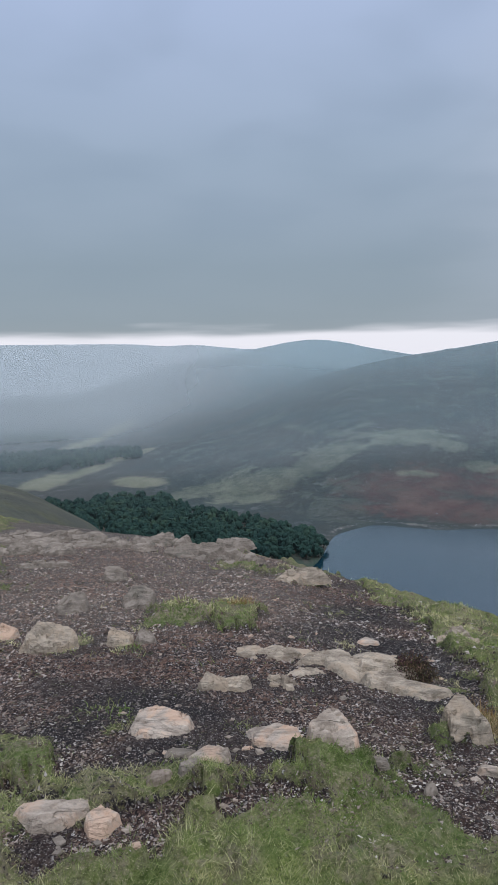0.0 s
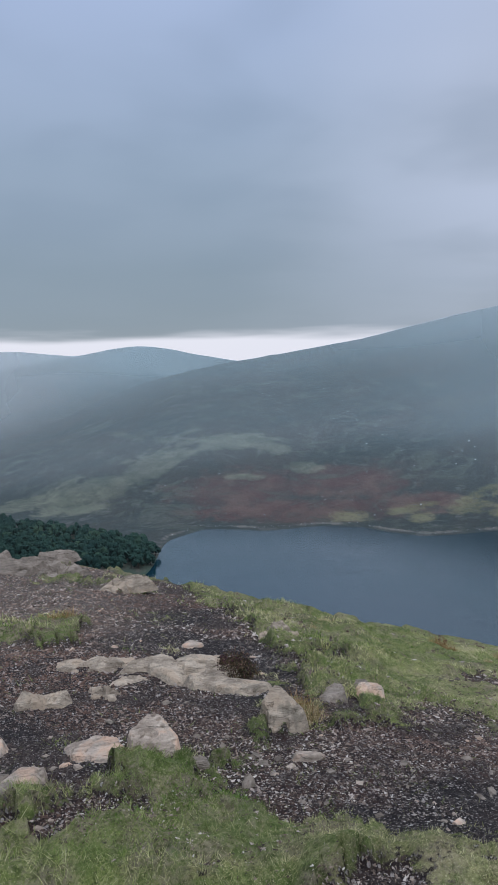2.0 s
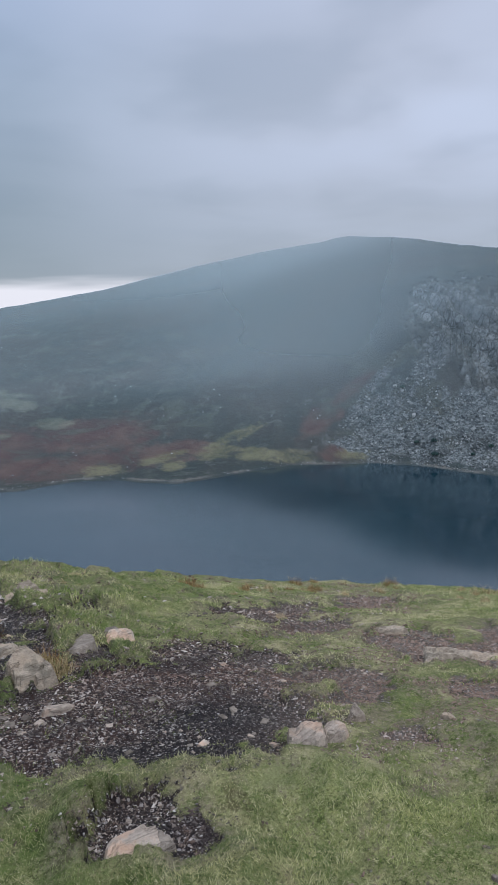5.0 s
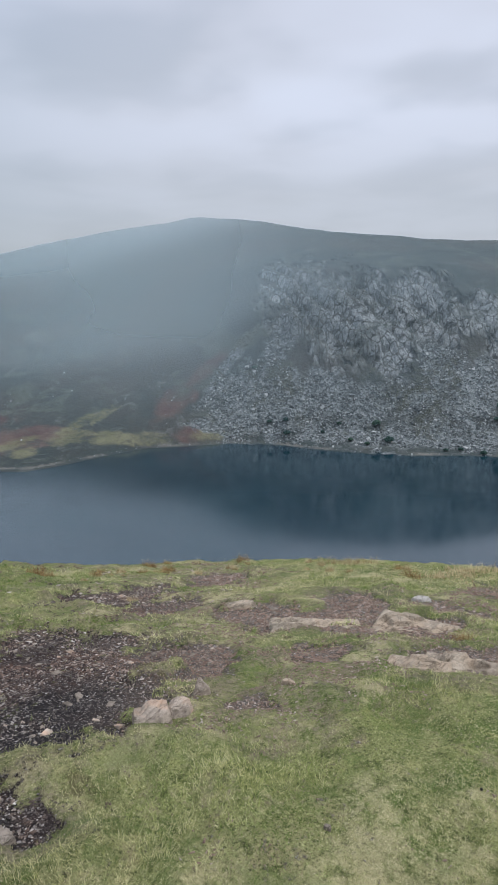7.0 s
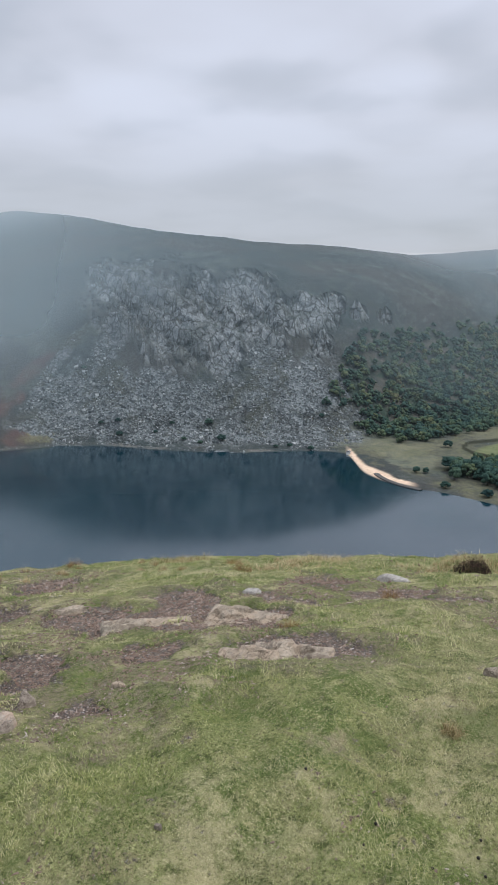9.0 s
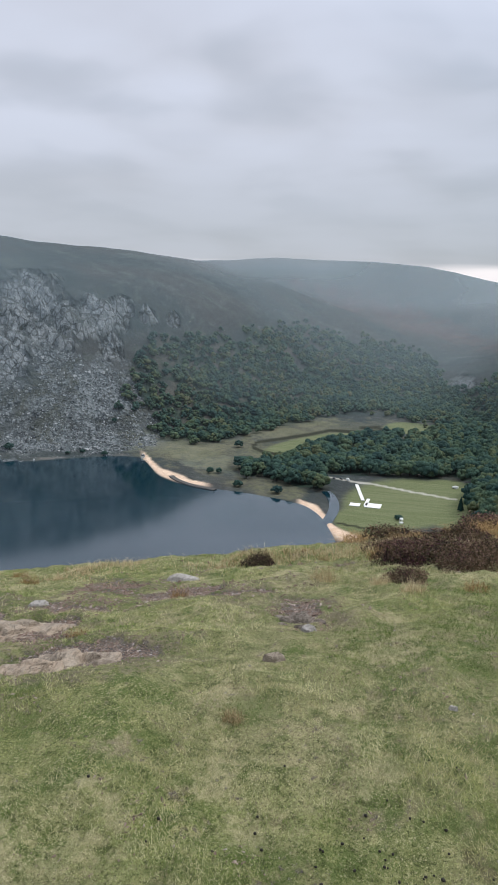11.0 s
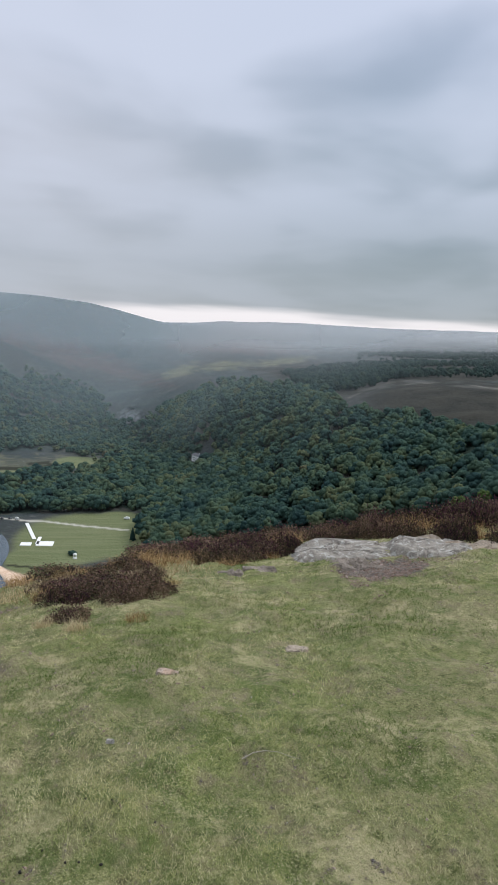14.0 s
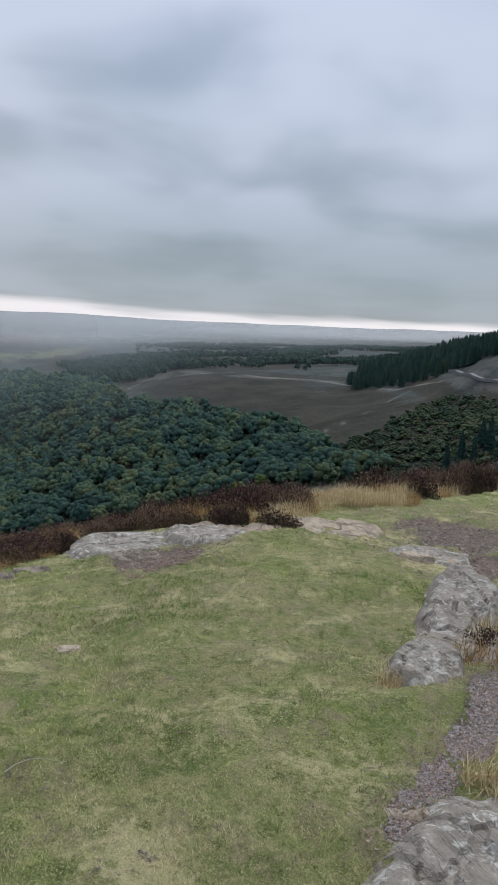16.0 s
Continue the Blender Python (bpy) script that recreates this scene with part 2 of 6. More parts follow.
def pchip(xs, ys, x):
    """Shape-keeping cubic through columns of knots: xs, ys (K, M); x (N, M)."""
    h, d = np.diff(xs, axis=0), np.diff(ys, axis=0) / np.diff(xs, axis=0)
    m = np.zeros_like(ys)
    same = d[:-1] * d[1:] > 0
    w1, w2 = 2 * h[1:] + h[:-1], h[1:] + 2 * h[:-1]
    with np.errstate(divide="ignore", invalid="ignore"):
        m[1:-1] = np.where(same, (w1 + w2) / (w1 / d[:-1] + w2 / d[1:]), 0)
    m[0], m[-1] = d[0], d[-1]
    out = np.zeros_like(x)
    for k in range(len(xs) - 1):
        t = (x - xs[k]) / h[k]
        inside = (t >= 0) & (t < 1) if k < len(xs) - 2 else t >= 0
        t = np.where(inside, t, 0)
        v = ys[k] * (1 + 2 * t) * (1 - t) ** 2 + h[k] * m[k] * t * (1 - t) ** 2 + ys[k + 1] * t * t * (3 - 2 * t) + h[k] * m[k + 1] * t * t * (t - 1)
        out = np.where(inside, v, out)
    return out


BEARINGS = np.concatenate([np.arange(-24, 139.9, 0.205), np.arange(140, 335.9, 4.0)])
RANGES = np.concatenate([[0.02, 0.25, 0.5, 0.75, 1.0, 1.2], np.geomspace(1.35, 30, 152)[:-1], np.geomspace(30, 430, 26)[:-1], np.linspace(430, 520, 12)[:-1], np.linspace(520, 1150, 150)[:-1],
                         np.linspace(1150, 1900, 76)[:-1], np.geomspace(1900, 4900, 54)])


def lie(b, r):
    """Height of the land without its fine relief, for columns of bearings b (M,) and rows r (N,)."""
    start = knoll(b, np.full_like(b, 30.0))
    slope = knoll(b, np.full_like(b, 31.0)) - start
    near_r, shore_r = NEAR_R(b), SHORE_R(b)
    bed_r = near_r + 0.45 * (shore_r - near_r)
    wet = smooth(-6, 2, b) * (1 - smooth(78.5, 81.5, b))
    bed_z = np.where(wet > 0, (NEAR_Z(b) + SHORE_Z(b)) / 2 * (1 - wet) + (LAKE - 7) * wet, (NEAR_Z(b) + SHORE_Z(b)) / 2)
    knots = [(np.full_like(b, 29.0), start - slope), (np.full_like(b, 30.0), start), (SPUR_R(b), rise(SPUR_R, SPUR_E)(b)), (near_r, NEAR_Z(b)), (bed_r, bed_z), (shore_r, SHORE_Z(b))]
    last = shore_r
    for rr, ee in ((FOOT_R, FOOT_E), (SCREE_R, SCREE_E), (MID_R, MID_E), (TOP_R, TOP_E), (BACK_R, BACK_E), (RIDGE_R, RIDGE_E), (DIP_R, DIP_E), (FAR_R, FAR_E)):
        d = np.maximum(rr(b), last + 15)
        knots.append((d, d * np.tan(np.radians(ee(b)))))
        last = d
    knots.append((np.full_like(b, 4900.0), knots[-1][1] - 45))
    xs, ys = np.array([k[0] for k in knots]), np.array([k[1] for k in knots])
    far = pchip(xs, ys, np.repeat(r[:, None], len(b), 1))
    near = knoll(b[None, :], r[:, None])
    return np.where(r[:, None] < 30, near, far)


B2, R2 = np.meshgrid(BEARINGS, RANGES)
X2, Y2 = R2 * np.sin(np.radians(B2)), R2 * np.cos(np.radians(B2))
Z2 = lie(BEARINGS, RANGES)
E2 = np.degrees(np.arctan2(Z2, R2))


def patches(rows, rough=0.5, scale=60.0, seed=5, edge=0.14):
    """Ragged patches of ground cover: bearing, elevation, half widths, lean. A wide edge leaves them soft."""
    x, y = X2 + scale * 0.6 * fbm(X2 / scale, Y2 / scale, seed + 3, 4), Y2 + scale * 0.6 * fbm(X2 / scale, Y2 / scale, seed + 6, 4)
    ragged = rough * (0.8 * fbm(x / scale, y / scale, seed, 3) + 0.7 * fbm(x / scale * 4, y / scale * 4, seed + 1, 3) + 0.4 * fbm(X2 / scale * 14, Y2 / scale * 14, seed + 2, 2))
    out = np.zeros_like(B2)
    for pb, pe, wb, we, lean in rows:
        ca, sa = math.cos(radians(lean)), math.sin(radians(lean))
        u, v = (B2 - pb) * ca + (E2 - pe) * sa, -(B2 - pb) * sa + (E2 - pe) * ca
        out = np.maximum(out, 1 - smooth(0.3, 1.45, np.sqrt((u / wb) ** 2 + (v / we) ** 2)))
    return smooth(0.5 - edge, 0.5 + edge, out + ragged * smooth(0.02, 0.35, out) * (1.15 - out))


def lines(rows, wide):
    """Narrow winding marks on the ground (tracks, streams) through bearing and elevation points."""
    out = np.full_like(B2, 9.0)
    wb, we = B2 + 0.12 * fbm(X2 / 25, Y2 / 25, 71, 2), E2 + 0.04 * fbm(X2 / 25, Y2 / 25, 72, 2)
    for (b0, e0), (b1, e1) in zip(rows, rows[1:]):
        t = np.clip(((wb - b0) * (b1 - b0) + (we - e0) * (e1 - e0)) / ((b1 - b0) ** 2 + (e1 - e0) ** 2), 0, 1)
        out = np.minimum(out, np.hypot(wb - b0 - t * (b1 - b0), we - e0 - t * (e1 - e0)))
    return 1 - smooth(wide * 0.5, wide, out)

# ---- ground cover, by where it grows (bearing, elevation, half widths, lean) ----
GRAVEL = [(-11.3, -21.2, 28.3, 8.4, 0), (4.9, -23.4, 11.5, 5.3, 0), (-15.4, -32.1, 9.7, 2.7, 0), (-1.2, -31.4, 5.3, 1.5, 0), (4.8, -34.9, 2.7, 1.1, 0), (24.1, -29.8, 17.7, 4.6, 0), (8.2, -20.7, 6.6, 2.4, 0),
          (20.6, -36.5, 5.2, 1.9, 8), (41.3, -22.8, 2.7, 0.7, 0), (28.0, -29.1, 11.1, 4.4, 0), (53.1, -26.1, 7.1, 1.2, -5), (49.3, -28.1, 3.5, 0.9, 0), (61.3, -28.3, 5.8, 1.0, 0)]
GRAVEL += [(-12, -14.5, 13, 4.5, 0), (-12, -27.5, 12, 2, 0), (45, -25.5, 5, 0.9, 0), (33, -23.5, 5, 0.6, 0), (37, -24.5, 4, 0.5, 0), (60, -24.5, 3, 0.4, 0), (70, -23.6, 2.5, 0.4, 0), (52, -24.4, 3, 0.5, 0), (43.5, -31.7, 2.7, 0.6, 0), (24.6, -37.6, 4.2, 1.5, -10), (134.2, -13.4, 4.9, 1.1, 0), (111, -17, 3.2, 0.8, 10), (134.3, -31.8, 1.7, 1.9, 0), (135.8, -29.3, 1.9, 1.9, 0), (137.2, -26.8, 1.9, 1.9, 0), (138.3, -24.2, 1.8, 1.9, 0), (136, -15.2, 3.5, 0.8, 0), (38, -28.5, 6, 2.2, 0), (74.4, -24, 3, 0.5, 5), (79, -25, 2.5, 0.6, 0), (67, -23.9, 1.5, 0.4, 0), (57.4, -25.9, 3.5, 1.0, 0), (60.6, -28.6, 4.2, 0.8, 0)]
TURF = [(9.4, -34.0, 8.6, 3.0, 0), (-1.7, -33.0, 4.6, 1.2, 0), (-14.0, -30.0, 4.2, 1.1, 0), (-15.6, -35.3, 6.6, 1.4, 0), (4.9, -29.8, 3.0, 1.0, 0), (2, -36, 4, 0.9, 0), (-7, -36.4, 3, 0.8, 0), (-19.6, -27.5, 2.9, 1.4, 0), (-7.4, -19.3, 2.7, 0.6, 0),
        (-2.5, -19.7, 2.2, 0.9, 0), (15.5, -19.8, 7.5, 1.4, -20), (-14.7, -20.3, 0.9, 0.7, 0), (16.9, -33.5, 4.5, 1.4, 0), (33.9, -25.9, 4.4, 0.6, 0), (35.7, -29.3, 2.7, 0.4, 0), (39.7, -26.5, 4.0, 0.9, 0)]
PEAT = [(-9.4, -28.0, 5.3, 1.1, 0), (9.5, -22.4, 7.0, 1.6, 0), (4.0, -20.6, 4.5, 1.1, 0), (12.5, -24.6, 4, 1.0, 0), (24, -33, 9, 1.6, 0), (22, -38, 3, 2, 0), (-17, -26, 4, 1.2, 0), (-13, -24.6, 5, 0.7, 0), (-9, -25.2, 7, 1.6, 0), (-15, -29.5, 6, 1.6, 0), (2, -28.2, 5, 0.8, 0), (6, -19.2, 5, 0.8, 0), (30, -30.5, 7, 1.2, 0), (-3, -34.5, 4, 1.0, 0)]
STRAW = [(11.3, -32.2, 3.1, 1.3, 0), (6.7, -30.7, 2.7, 0.9, 0), (64.2, -34.3, 3.1, 1.1, 0), (76.4, -32.1, 2.7, 0.9, 0), (66.2, -25.9, 6.2, 0.8, 0), (71.4, -25.6, 1.8, 0.8, 0), (99.2, -28.2, 4.0, 1.3, 15),
         (73.8, -31.5, 3.1, 0.8, 0), (98.1, -28.5, 4.9, 1.3, 15), (103.8, -23.7, 2.2, 0.7, 0), (58.1, -25.8, 3.5, 0.5, 0), (47.4, -33.8, 5.3, 0.9, 0), (40.3, -37.4, 8.8, 1.3, 0)]
GRASS = [(12.0, -6.3, 4.6, 0.75, -3), (14.6, -6.6, 2.4, 0.6, -10), (5.6, -7.9, 3.8, 1.15, 20), (1.2, -9.6, 4.6, 1.25, 14), (-4, -10.2, 3, 0.45, 8), (12.7, -8.96, 1.6, 0.3, 0), (17.5, -8.3, 1.5, 0.45, 0), (66, -11.9, 3, 0.9, 0), (70, -13.4, 3, 0.9, -20)]
STREAKS = [(2.5, -5.0), (5, -5.6), (7.0, -5.85), (9.2, -5.2)]
OLIVE = [(75.5, -15.2, 3.6, 1.0, 0), (97, -2.4, 3.0, 0.35, 8), (101, -1.9, 2.5, 0.3, 10), (93.5, -3.0, 1.6, 0.4, 20), (21.0, -12.2, 1.7, 0.45, 0), (41.0, -11.6, 1.5, 0.4, 0), (36.0, -11.8, 1.8, 0.3, -5), (72, -12.8, 3.5, 1.6, 0), (78, -10.8, 7, 0.9, 5), (69, -12.6, 5, 1.2, 0), (75, -13.8, 4, 1.0, -15), (82, -12.0, 6, 1.2, 0)]
LEA = [(24.9, -11.7), (27.4, -11.35), (31.2, -11.2), (36.8, -11.9)]
GLEN = [(28.5, -11.1), (31.7, -10.05), (34.1, -8.9)]
FIELD = [(-16.0, -9.0, 2.6, 0.55, 10), (-12.5, -8.3, 2.6, 0.28, 14), (-8.4, -9.35, 2.2, 0.42, -3), (-13.0, -6.3, 2.4, 0.3, 12), (-10.3, -5.2, 1.8, 0.3, 25), (-9.2, -7.2, 1.6, 0.22, 14), (-13.4, -11.2, 1.2, 0.12, 0)]
BRACKEN = [(97, -1.0, 6, 0.5, 0), (84, -1.8, 8, 1.0, -15), (12.5, -9.9, 6.5, 1.6, 0), (20, -9.5, 6, 1.6, 5), (26, -11, 4, 0.8, 0), (37.8, -9.2, 2.2, 1.1, 30), (40.5, -6.7, 2.6, 0.5, 40), (17, -11.5, 9, 1, 0), (39.5, -11.3, 1.5, 0.8, 0)]
ROCK = [(51, -2.4, 5.8, 4.0, -6), (57.5, -1.9, 3.6, 2.7, -25), (61.8, -2.4, 2.2, 1.4, -12), (63.6, -1.6, 0.9, 0.8, -10), (65.6, -2.3, 0.8, 0.7, -20), (67.4, -2.6, 0.6, 0.5, 0), (62.8, -4.6, 0.8, 0.9, 20), (46.2, 0.2, 1.4, 1.3, 40), (55, -5.8, 1.6, 1.6, 30), (90.3, -4.4, 0.8, 1.5, -15), (88.5, -2.6, 0.7, 1.2, 40), (89.6, -6.6, 1.3, 0.6, 0), (107, -4.2, 0.9, 0.6, 30), (110.5, -2.8, 3, 0.16, 3)]
SCREE = [(41, -10.8, 2.2, 0.5, 0), (41.0, -8.4, 1.8, 0.4, 45), (43.0, -5.4, 2.6, 0.4, 50), (61, -7.6, 4.6, 2.2, 0), (51, -9.4, 9.0, 2.4, -6), (61, -10.2, 5.2, 3.0, 0), (44.0, -7.6, 4.2, 1.2, 48), (46, -10, 4.5, 1.8, 20), (56, -8.6, 5, 1.8, 0), (56, -11.6, 9, 1.5, 0), (51, -11.4, 7, 1.2, 0), (46, -5.2, 3.4, 0.9, 48), (59, -5.6, 2.4, 1.4, -20)]
MEADOW = [(89.5, -16.2, 3.0, 1.6, 3), (80.5, -12.0, 3.5, 0.6, 5), (78.3, -11.95, 4.4, 0.75, 12), (86, -10.3, 2.3, 0.5, 0), (85.7, -16.1, 5.4, 2.2, 6), (83, -17.6, 3, 1.4, 0), (89, -15, 2.5, 1.2, 0)]
HEATH = [(130, -6, 9, 3, 0), (136, -5, 6, 3, 0), (115, -4.2, 10.5, 1.8, 0), (121, -6.4, 6, 2.4, -15), (125, -4.8, 6, 2.2, -10), (130, -3, 4, 1.2, -20), (113, -2.0, 9, 0.7, 3), (104, -2.6, 5, 1.0, 0)]

STREAM = [(77.9, -13.06), (76.1, -12.82), (74.4, -12.6), (73.7, -12.27), (74.1, -11.87), (76.1, -11.55), (78.7, -11.06), (79.8, -10.79), (82.3, -10.81), (83.8, -10.59), (83.6, -10.34), (82.2, -10.46)]
WALL = [(80.8, -17.9), (83.5, -18.2), (86, -18.3), (88, -18.1), (91, -17.6)]
DRIVE = [(79.9, -14.4), (82.4, -14.7), (83.2, -14.7), (86.5, -15.1), (89.8, -15.4)]
TRACK = [(106.4, -4.35), (107.9, -3.62), (110.0, -3.2), (111.7, -2.8), (114.4, -2.65), (117.0, -2.85), (120.9, -2.78), (124.4, -3.12), (127.0, -3.1), (129.4, -2.45), (131.8, -1.85)]
PATH_EAST = [(121.2, -6.98), (123.8, -5.7), (126.2, -4.21), (128.2, -3.05)]


def strewn(rows, wide, seed):
    """Many small ragged patches along a line, for a strip of pasture with torn edges."""
    g = np.random.default_rng(seed)
    out = []
    for (b0, e0), (b1, e1) in zip(rows, rows[1:]):
        for k in range(max(2, int(math.hypot(b1 - b0, e1 - e0) / 0.7))):
            t = g.uniform()
            out.append((b0 + t * (b1 - b0) + g.normal(0, 0.2), e0 + t * (e1 - e0) + g.normal(0, 0.45 * wide), g.uniform(0.6, 1.5), g.uniform(0.25, 0.6) * wide, math.degrees(math.atan2(e1 - e0, b1 - b0))))
    return out


outer = (RANGES[:, None] > 520) | ((RANGES[:, None] > 200) & (B2 > 98))
rock = patches(ROCK, 1.2, 60, 5, 0.25) * outer
scree = patches(SCREE, 1.9, 45, 9, 0.4) * outer
gravel = patches(GRAVEL, 1.5, 0.8, 31, 0.5) * (1 - 0.95 * patches(TURF, 2.1, 0.32, 36, 0.4))
peat = patches(PEAT, 1.1, 0.7, 33, 0.45) * (RANGES[:, None] < 30)
# worn scraps of bare ground scattered over the outer turf, and tufts holding on in the gravel
scraps = smooth(0.05, 0.65, fbm(X2 / 0.9, Y2 / 0.9, 37, 3)) * smooth(3.2, 5, R2) * smooth(18, 30, B2) * (1 - smooth(84, 92, B2)) * 0.6
gravel = np.maximum(gravel, scraps)
gravel = smooth(0.08, 0.92, gravel)
worn = patches([(b, e, 1.5 * w + 1.2, 1.4 * h + 0.45, a) for b, e, w, h, a in GRAVEL], 1.8, 0.6, 39, 0.5) * (RANGES[:, None] < 30)
gravel = np.where(RANGES[:, None] < 30, gravel, 0)

# fine relief
far_mask = (RANGES[:, None] > 520) * smooth(0.5, 45, np.abs(Z2 - LAKE)) * np.where(Z2 > LAKE, 1, 0)
Z2 = Z2 + far_mask * (5.0 * fbm(X2 / 170, Y2 / 170, 1, 4) + 1.6 * fbm(X2 / 30, Y2 / 30, 2, 3))
along, tall = RANGES[:, None] * np.radians(B2), Z2
face = fbm(along / 62 + 0.3 * fbm(tall / 40, along / 90, 8), tall / 85, 3, 3)
slab = np.abs(fbm(along / 34 + tall / 70, tall / 26, 4, 4))
gully = np.abs(fbm(along / 55 + 0.5 * fbm(tall / 60, along / 60, 18, 2), tall / 240, 19, 2))
ledge = fbm(along / 48 + tall / 120, tall / 34 - along / 150, 23, 3)


def slabs(u, v, seed):
    """Broken rock: each cell of a jittered grid is one tilted plane. Gives the height, and a random value for each slab."""
    iu, iv = np.floor(u), np.floor(v)
    best, high, mark = np.full_like(u, 9.0), np.zeros_like(u), np.zeros_like(u)
    for du in (-1, 0, 1):
        for dv in (-1, 0, 1):
            cu, cv = iu + du, iv + dv
            pu, pv = cu + 0.15 + 0.7 * lattice(cu, cv, seed), cv + 0.15 + 0.7 * lattice(cu, cv, seed + 1)
            d = (u - pu) ** 2 + (v - pv) ** 2
            near = d < best
            rand = lattice(cu, cv, seed + 2)
            h = rand - 0.5 + (u - pu) * (2 * lattice(cu, cv, seed + 3) - 1) + (v - pv) * (2 * lattice(cu, cv, seed + 4) - 1)
            best, high, mark = np.where(near, d, best), np.where(near, h, high), np.where(near, rand, mark)
    return high, mark


lean_u, lean_v = along + 0.45 * tall + 9 * fbm(along / 40, tall / 40, 57, 3), tall - 0.3 * along + 9 * fbm(along / 40, tall / 40, 58, 3)
big_slab, big_mark = slabs(lean_u / 30, lean_v / 44, 61)
small_slab, small_mark = slabs(lean_u / 11, lean_v / 17, 66)
slab_mark = 0.5 * big_mark + 0.5 * small_mark
Z2 = Z2 + rock * (B2 < 85) * (13 * big_slab + 6.5 * small_slab + 14 * face - 4 * slab + 3 * ledge - 16 * (1 - smooth(0.0, 0.10, gully)) + 1.0 * fbm(along / 9, tall / 7, 6, 3)) + rock * (B2 > 85) * 2 * face
Z2 = Z2 + scree * (2.2 * fbm(X2 / 9, Y2 / 9, 7, 3, 0.7))
near_mask = (1 - smooth(20, 30, RANGES[:, None])) * smooth(0.5, 1.5, RANGES[:, None])
Z2 = Z2 + near_mask * (0.05 * fbm(X2 / 1.3, Y2 / 1.3, 11, 4) + (0.014 + 0.040 * (1 - gravel)) * fbm(X2 / 0.24, Y2 / 0.24, 12, 3)) - near_mask * 0.02 * gravel
hummock = smooth(-0.15, 0.45, fbm(X2 / 0.34, Y2 / 0.34, 44, 3))
Z2 = Z2 + near_mask * (1 - smooth(0.0, 0.45, gravel)) * hummock * (0.025 + 0.055 * (1 - smooth(16, 34, B2)))
Z2 = Z2 + near_mask * gravel * 0.012 * fbm(X2 / 0.07, Y2 / 0.07, 13, 2)
Z2 = np.where((RANGES[:, None] > 520) & (Z2 < LAKE + 0.25) & (B2 > -24) & (B2 < 140) & (RANGES[:, None] > SHORE_R(B2) + 3), LAKE + 0.25, Z2)
E2 = np.degrees(np.arctan2(Z2, R2))

SHORE2 = R2 - SHORE_R(B2)
taper = 1 - 0.7 * smooth(66.5, 70.0, B2)
sand = smooth(64.8, 65.3, B2) * (1 - smooth(69.6, 70.8, B2)) * smooth(-8, -1, SHORE2) * (1 - smooth(20 * taper, 30 * taper, SHORE2 + 7 * fbm(X2 / 18, Y2 / 18, 14, 3)))
taper = 0.35 + 0.65 * np.maximum(np.exp(-((B2 - 79.1) / 0.7) ** 2), smooth(79.8, 81.4, B2))
sand = np.maximum(sand, smooth(77.2, 77.9, B2) * (1 - smooth(82.2, 82.9, B2)) * smooth(-30, -8, SHORE2) * (1 - smooth(8 * taper, 14 * taper, SHORE2 + 5 * fbm(X2 / 18, Y2 / 18, 15, 3))))
stony = (np.abs(SHORE2 - 1) < 3.2) * (B2 > 5) * (B2 < 64) * smooth(-0.3, 0.4, fbm(X2 / 25, Y2 / 25, 17, 3))

stony = np.maximum(stony, 0.35 * patches([(108.5, -3.2, 1.6, 0.3, 15), (111.5, -2.75, 1.5, 0.14, 0), (116, -2.85, 2.5, 0.10, 0), (121, -2.85, 2.0, 0.12, 0), (124.5, -3.0, 1.5, 0.1, 0), (132, -1.9, 1.6, 0.35, 20), (134.5, -2.4, 1.5, 0.5, 0)], 1.8, 25, 29, 0.4) * outer)


def sample(grid, b, r):
    """A grid's value at bearing b and distance r."""
    b, r = np.asarray(b, float), np.asarray(r, float)
    j = np.clip(np.searchsorted(BEARINGS, b) - 1, 0, len(BEARINGS) - 2)
    i = np.clip(np.searchsorted(RANGES, r) - 1, 0, len(RANGES) - 2)
    u = np.clip((b - BEARINGS[j]) / (BEARINGS[j + 1] - BEARINGS[j]), 0, 1)
    v = np.clip((r - RANGES[i]) / (RANGES[i + 1] - RANGES[i]), 0, 1)
    return (grid[i, j] * (1 - u) + grid[i, j + 1] * u) * (1 - v) + (grid[i + 1, j] * (1 - u) + grid[i + 1, j + 1] * u) * v


def height(x, y):
    """The ground's height at a place."""
    x, y = np.asarray(x, float), np.asarray(y, float)
    b = (np.degrees(np.arctan2(x, y)) + 24) % 360 - 24
    return sample(Z2, b, np.hypot(x, y))


def spot(b, r):
    return r * math.sin(radians(b)), r * math.cos(radians(b))


def raw_mesh(name, verts, faces, mats=(), smooth_shade=False, index=None):
    """A mesh from arrays: verts (V, 3), faces (F, 3 or 4)."""
    me = bpy.data.meshes.new(name)
    verts, faces = np.ascontiguousarray(verts, np.float32), np.ascontiguousarray(faces, np.int32)
    k = faces.shape[1]
    me.vertices.add(len(verts))
    me.vertices.foreach_set("co", verts.ravel())
    me.loops.add(faces.size)
    me.loops.foreach_set("vertex_index", faces.ravel())
    me.polygons.add(len(faces))
    me.polygons.foreach_set("loop_start", np.arange(0, faces.size, k, dtype=np.int32))
    me.polygons.foreach_set("loop_total", np.full(len(faces), k, np.int32))
    me.polygons.foreach_set("use_smooth", np.full(len(faces), smooth_shade))
    for m in mats:
        me.materials.append(m)
    if index is not None:
        me.polygons.foreach_set("material_index", np.ascontiguousarray(index, np.int32))
    me.update(calc_edges=True)
    me.validate()
    return me


def give(me, name, values):
    me.attributes.new(name, "FLOAT", "POINT").data.foreach_set("value", np.ascontiguousarray(values, np.float32).ravel())


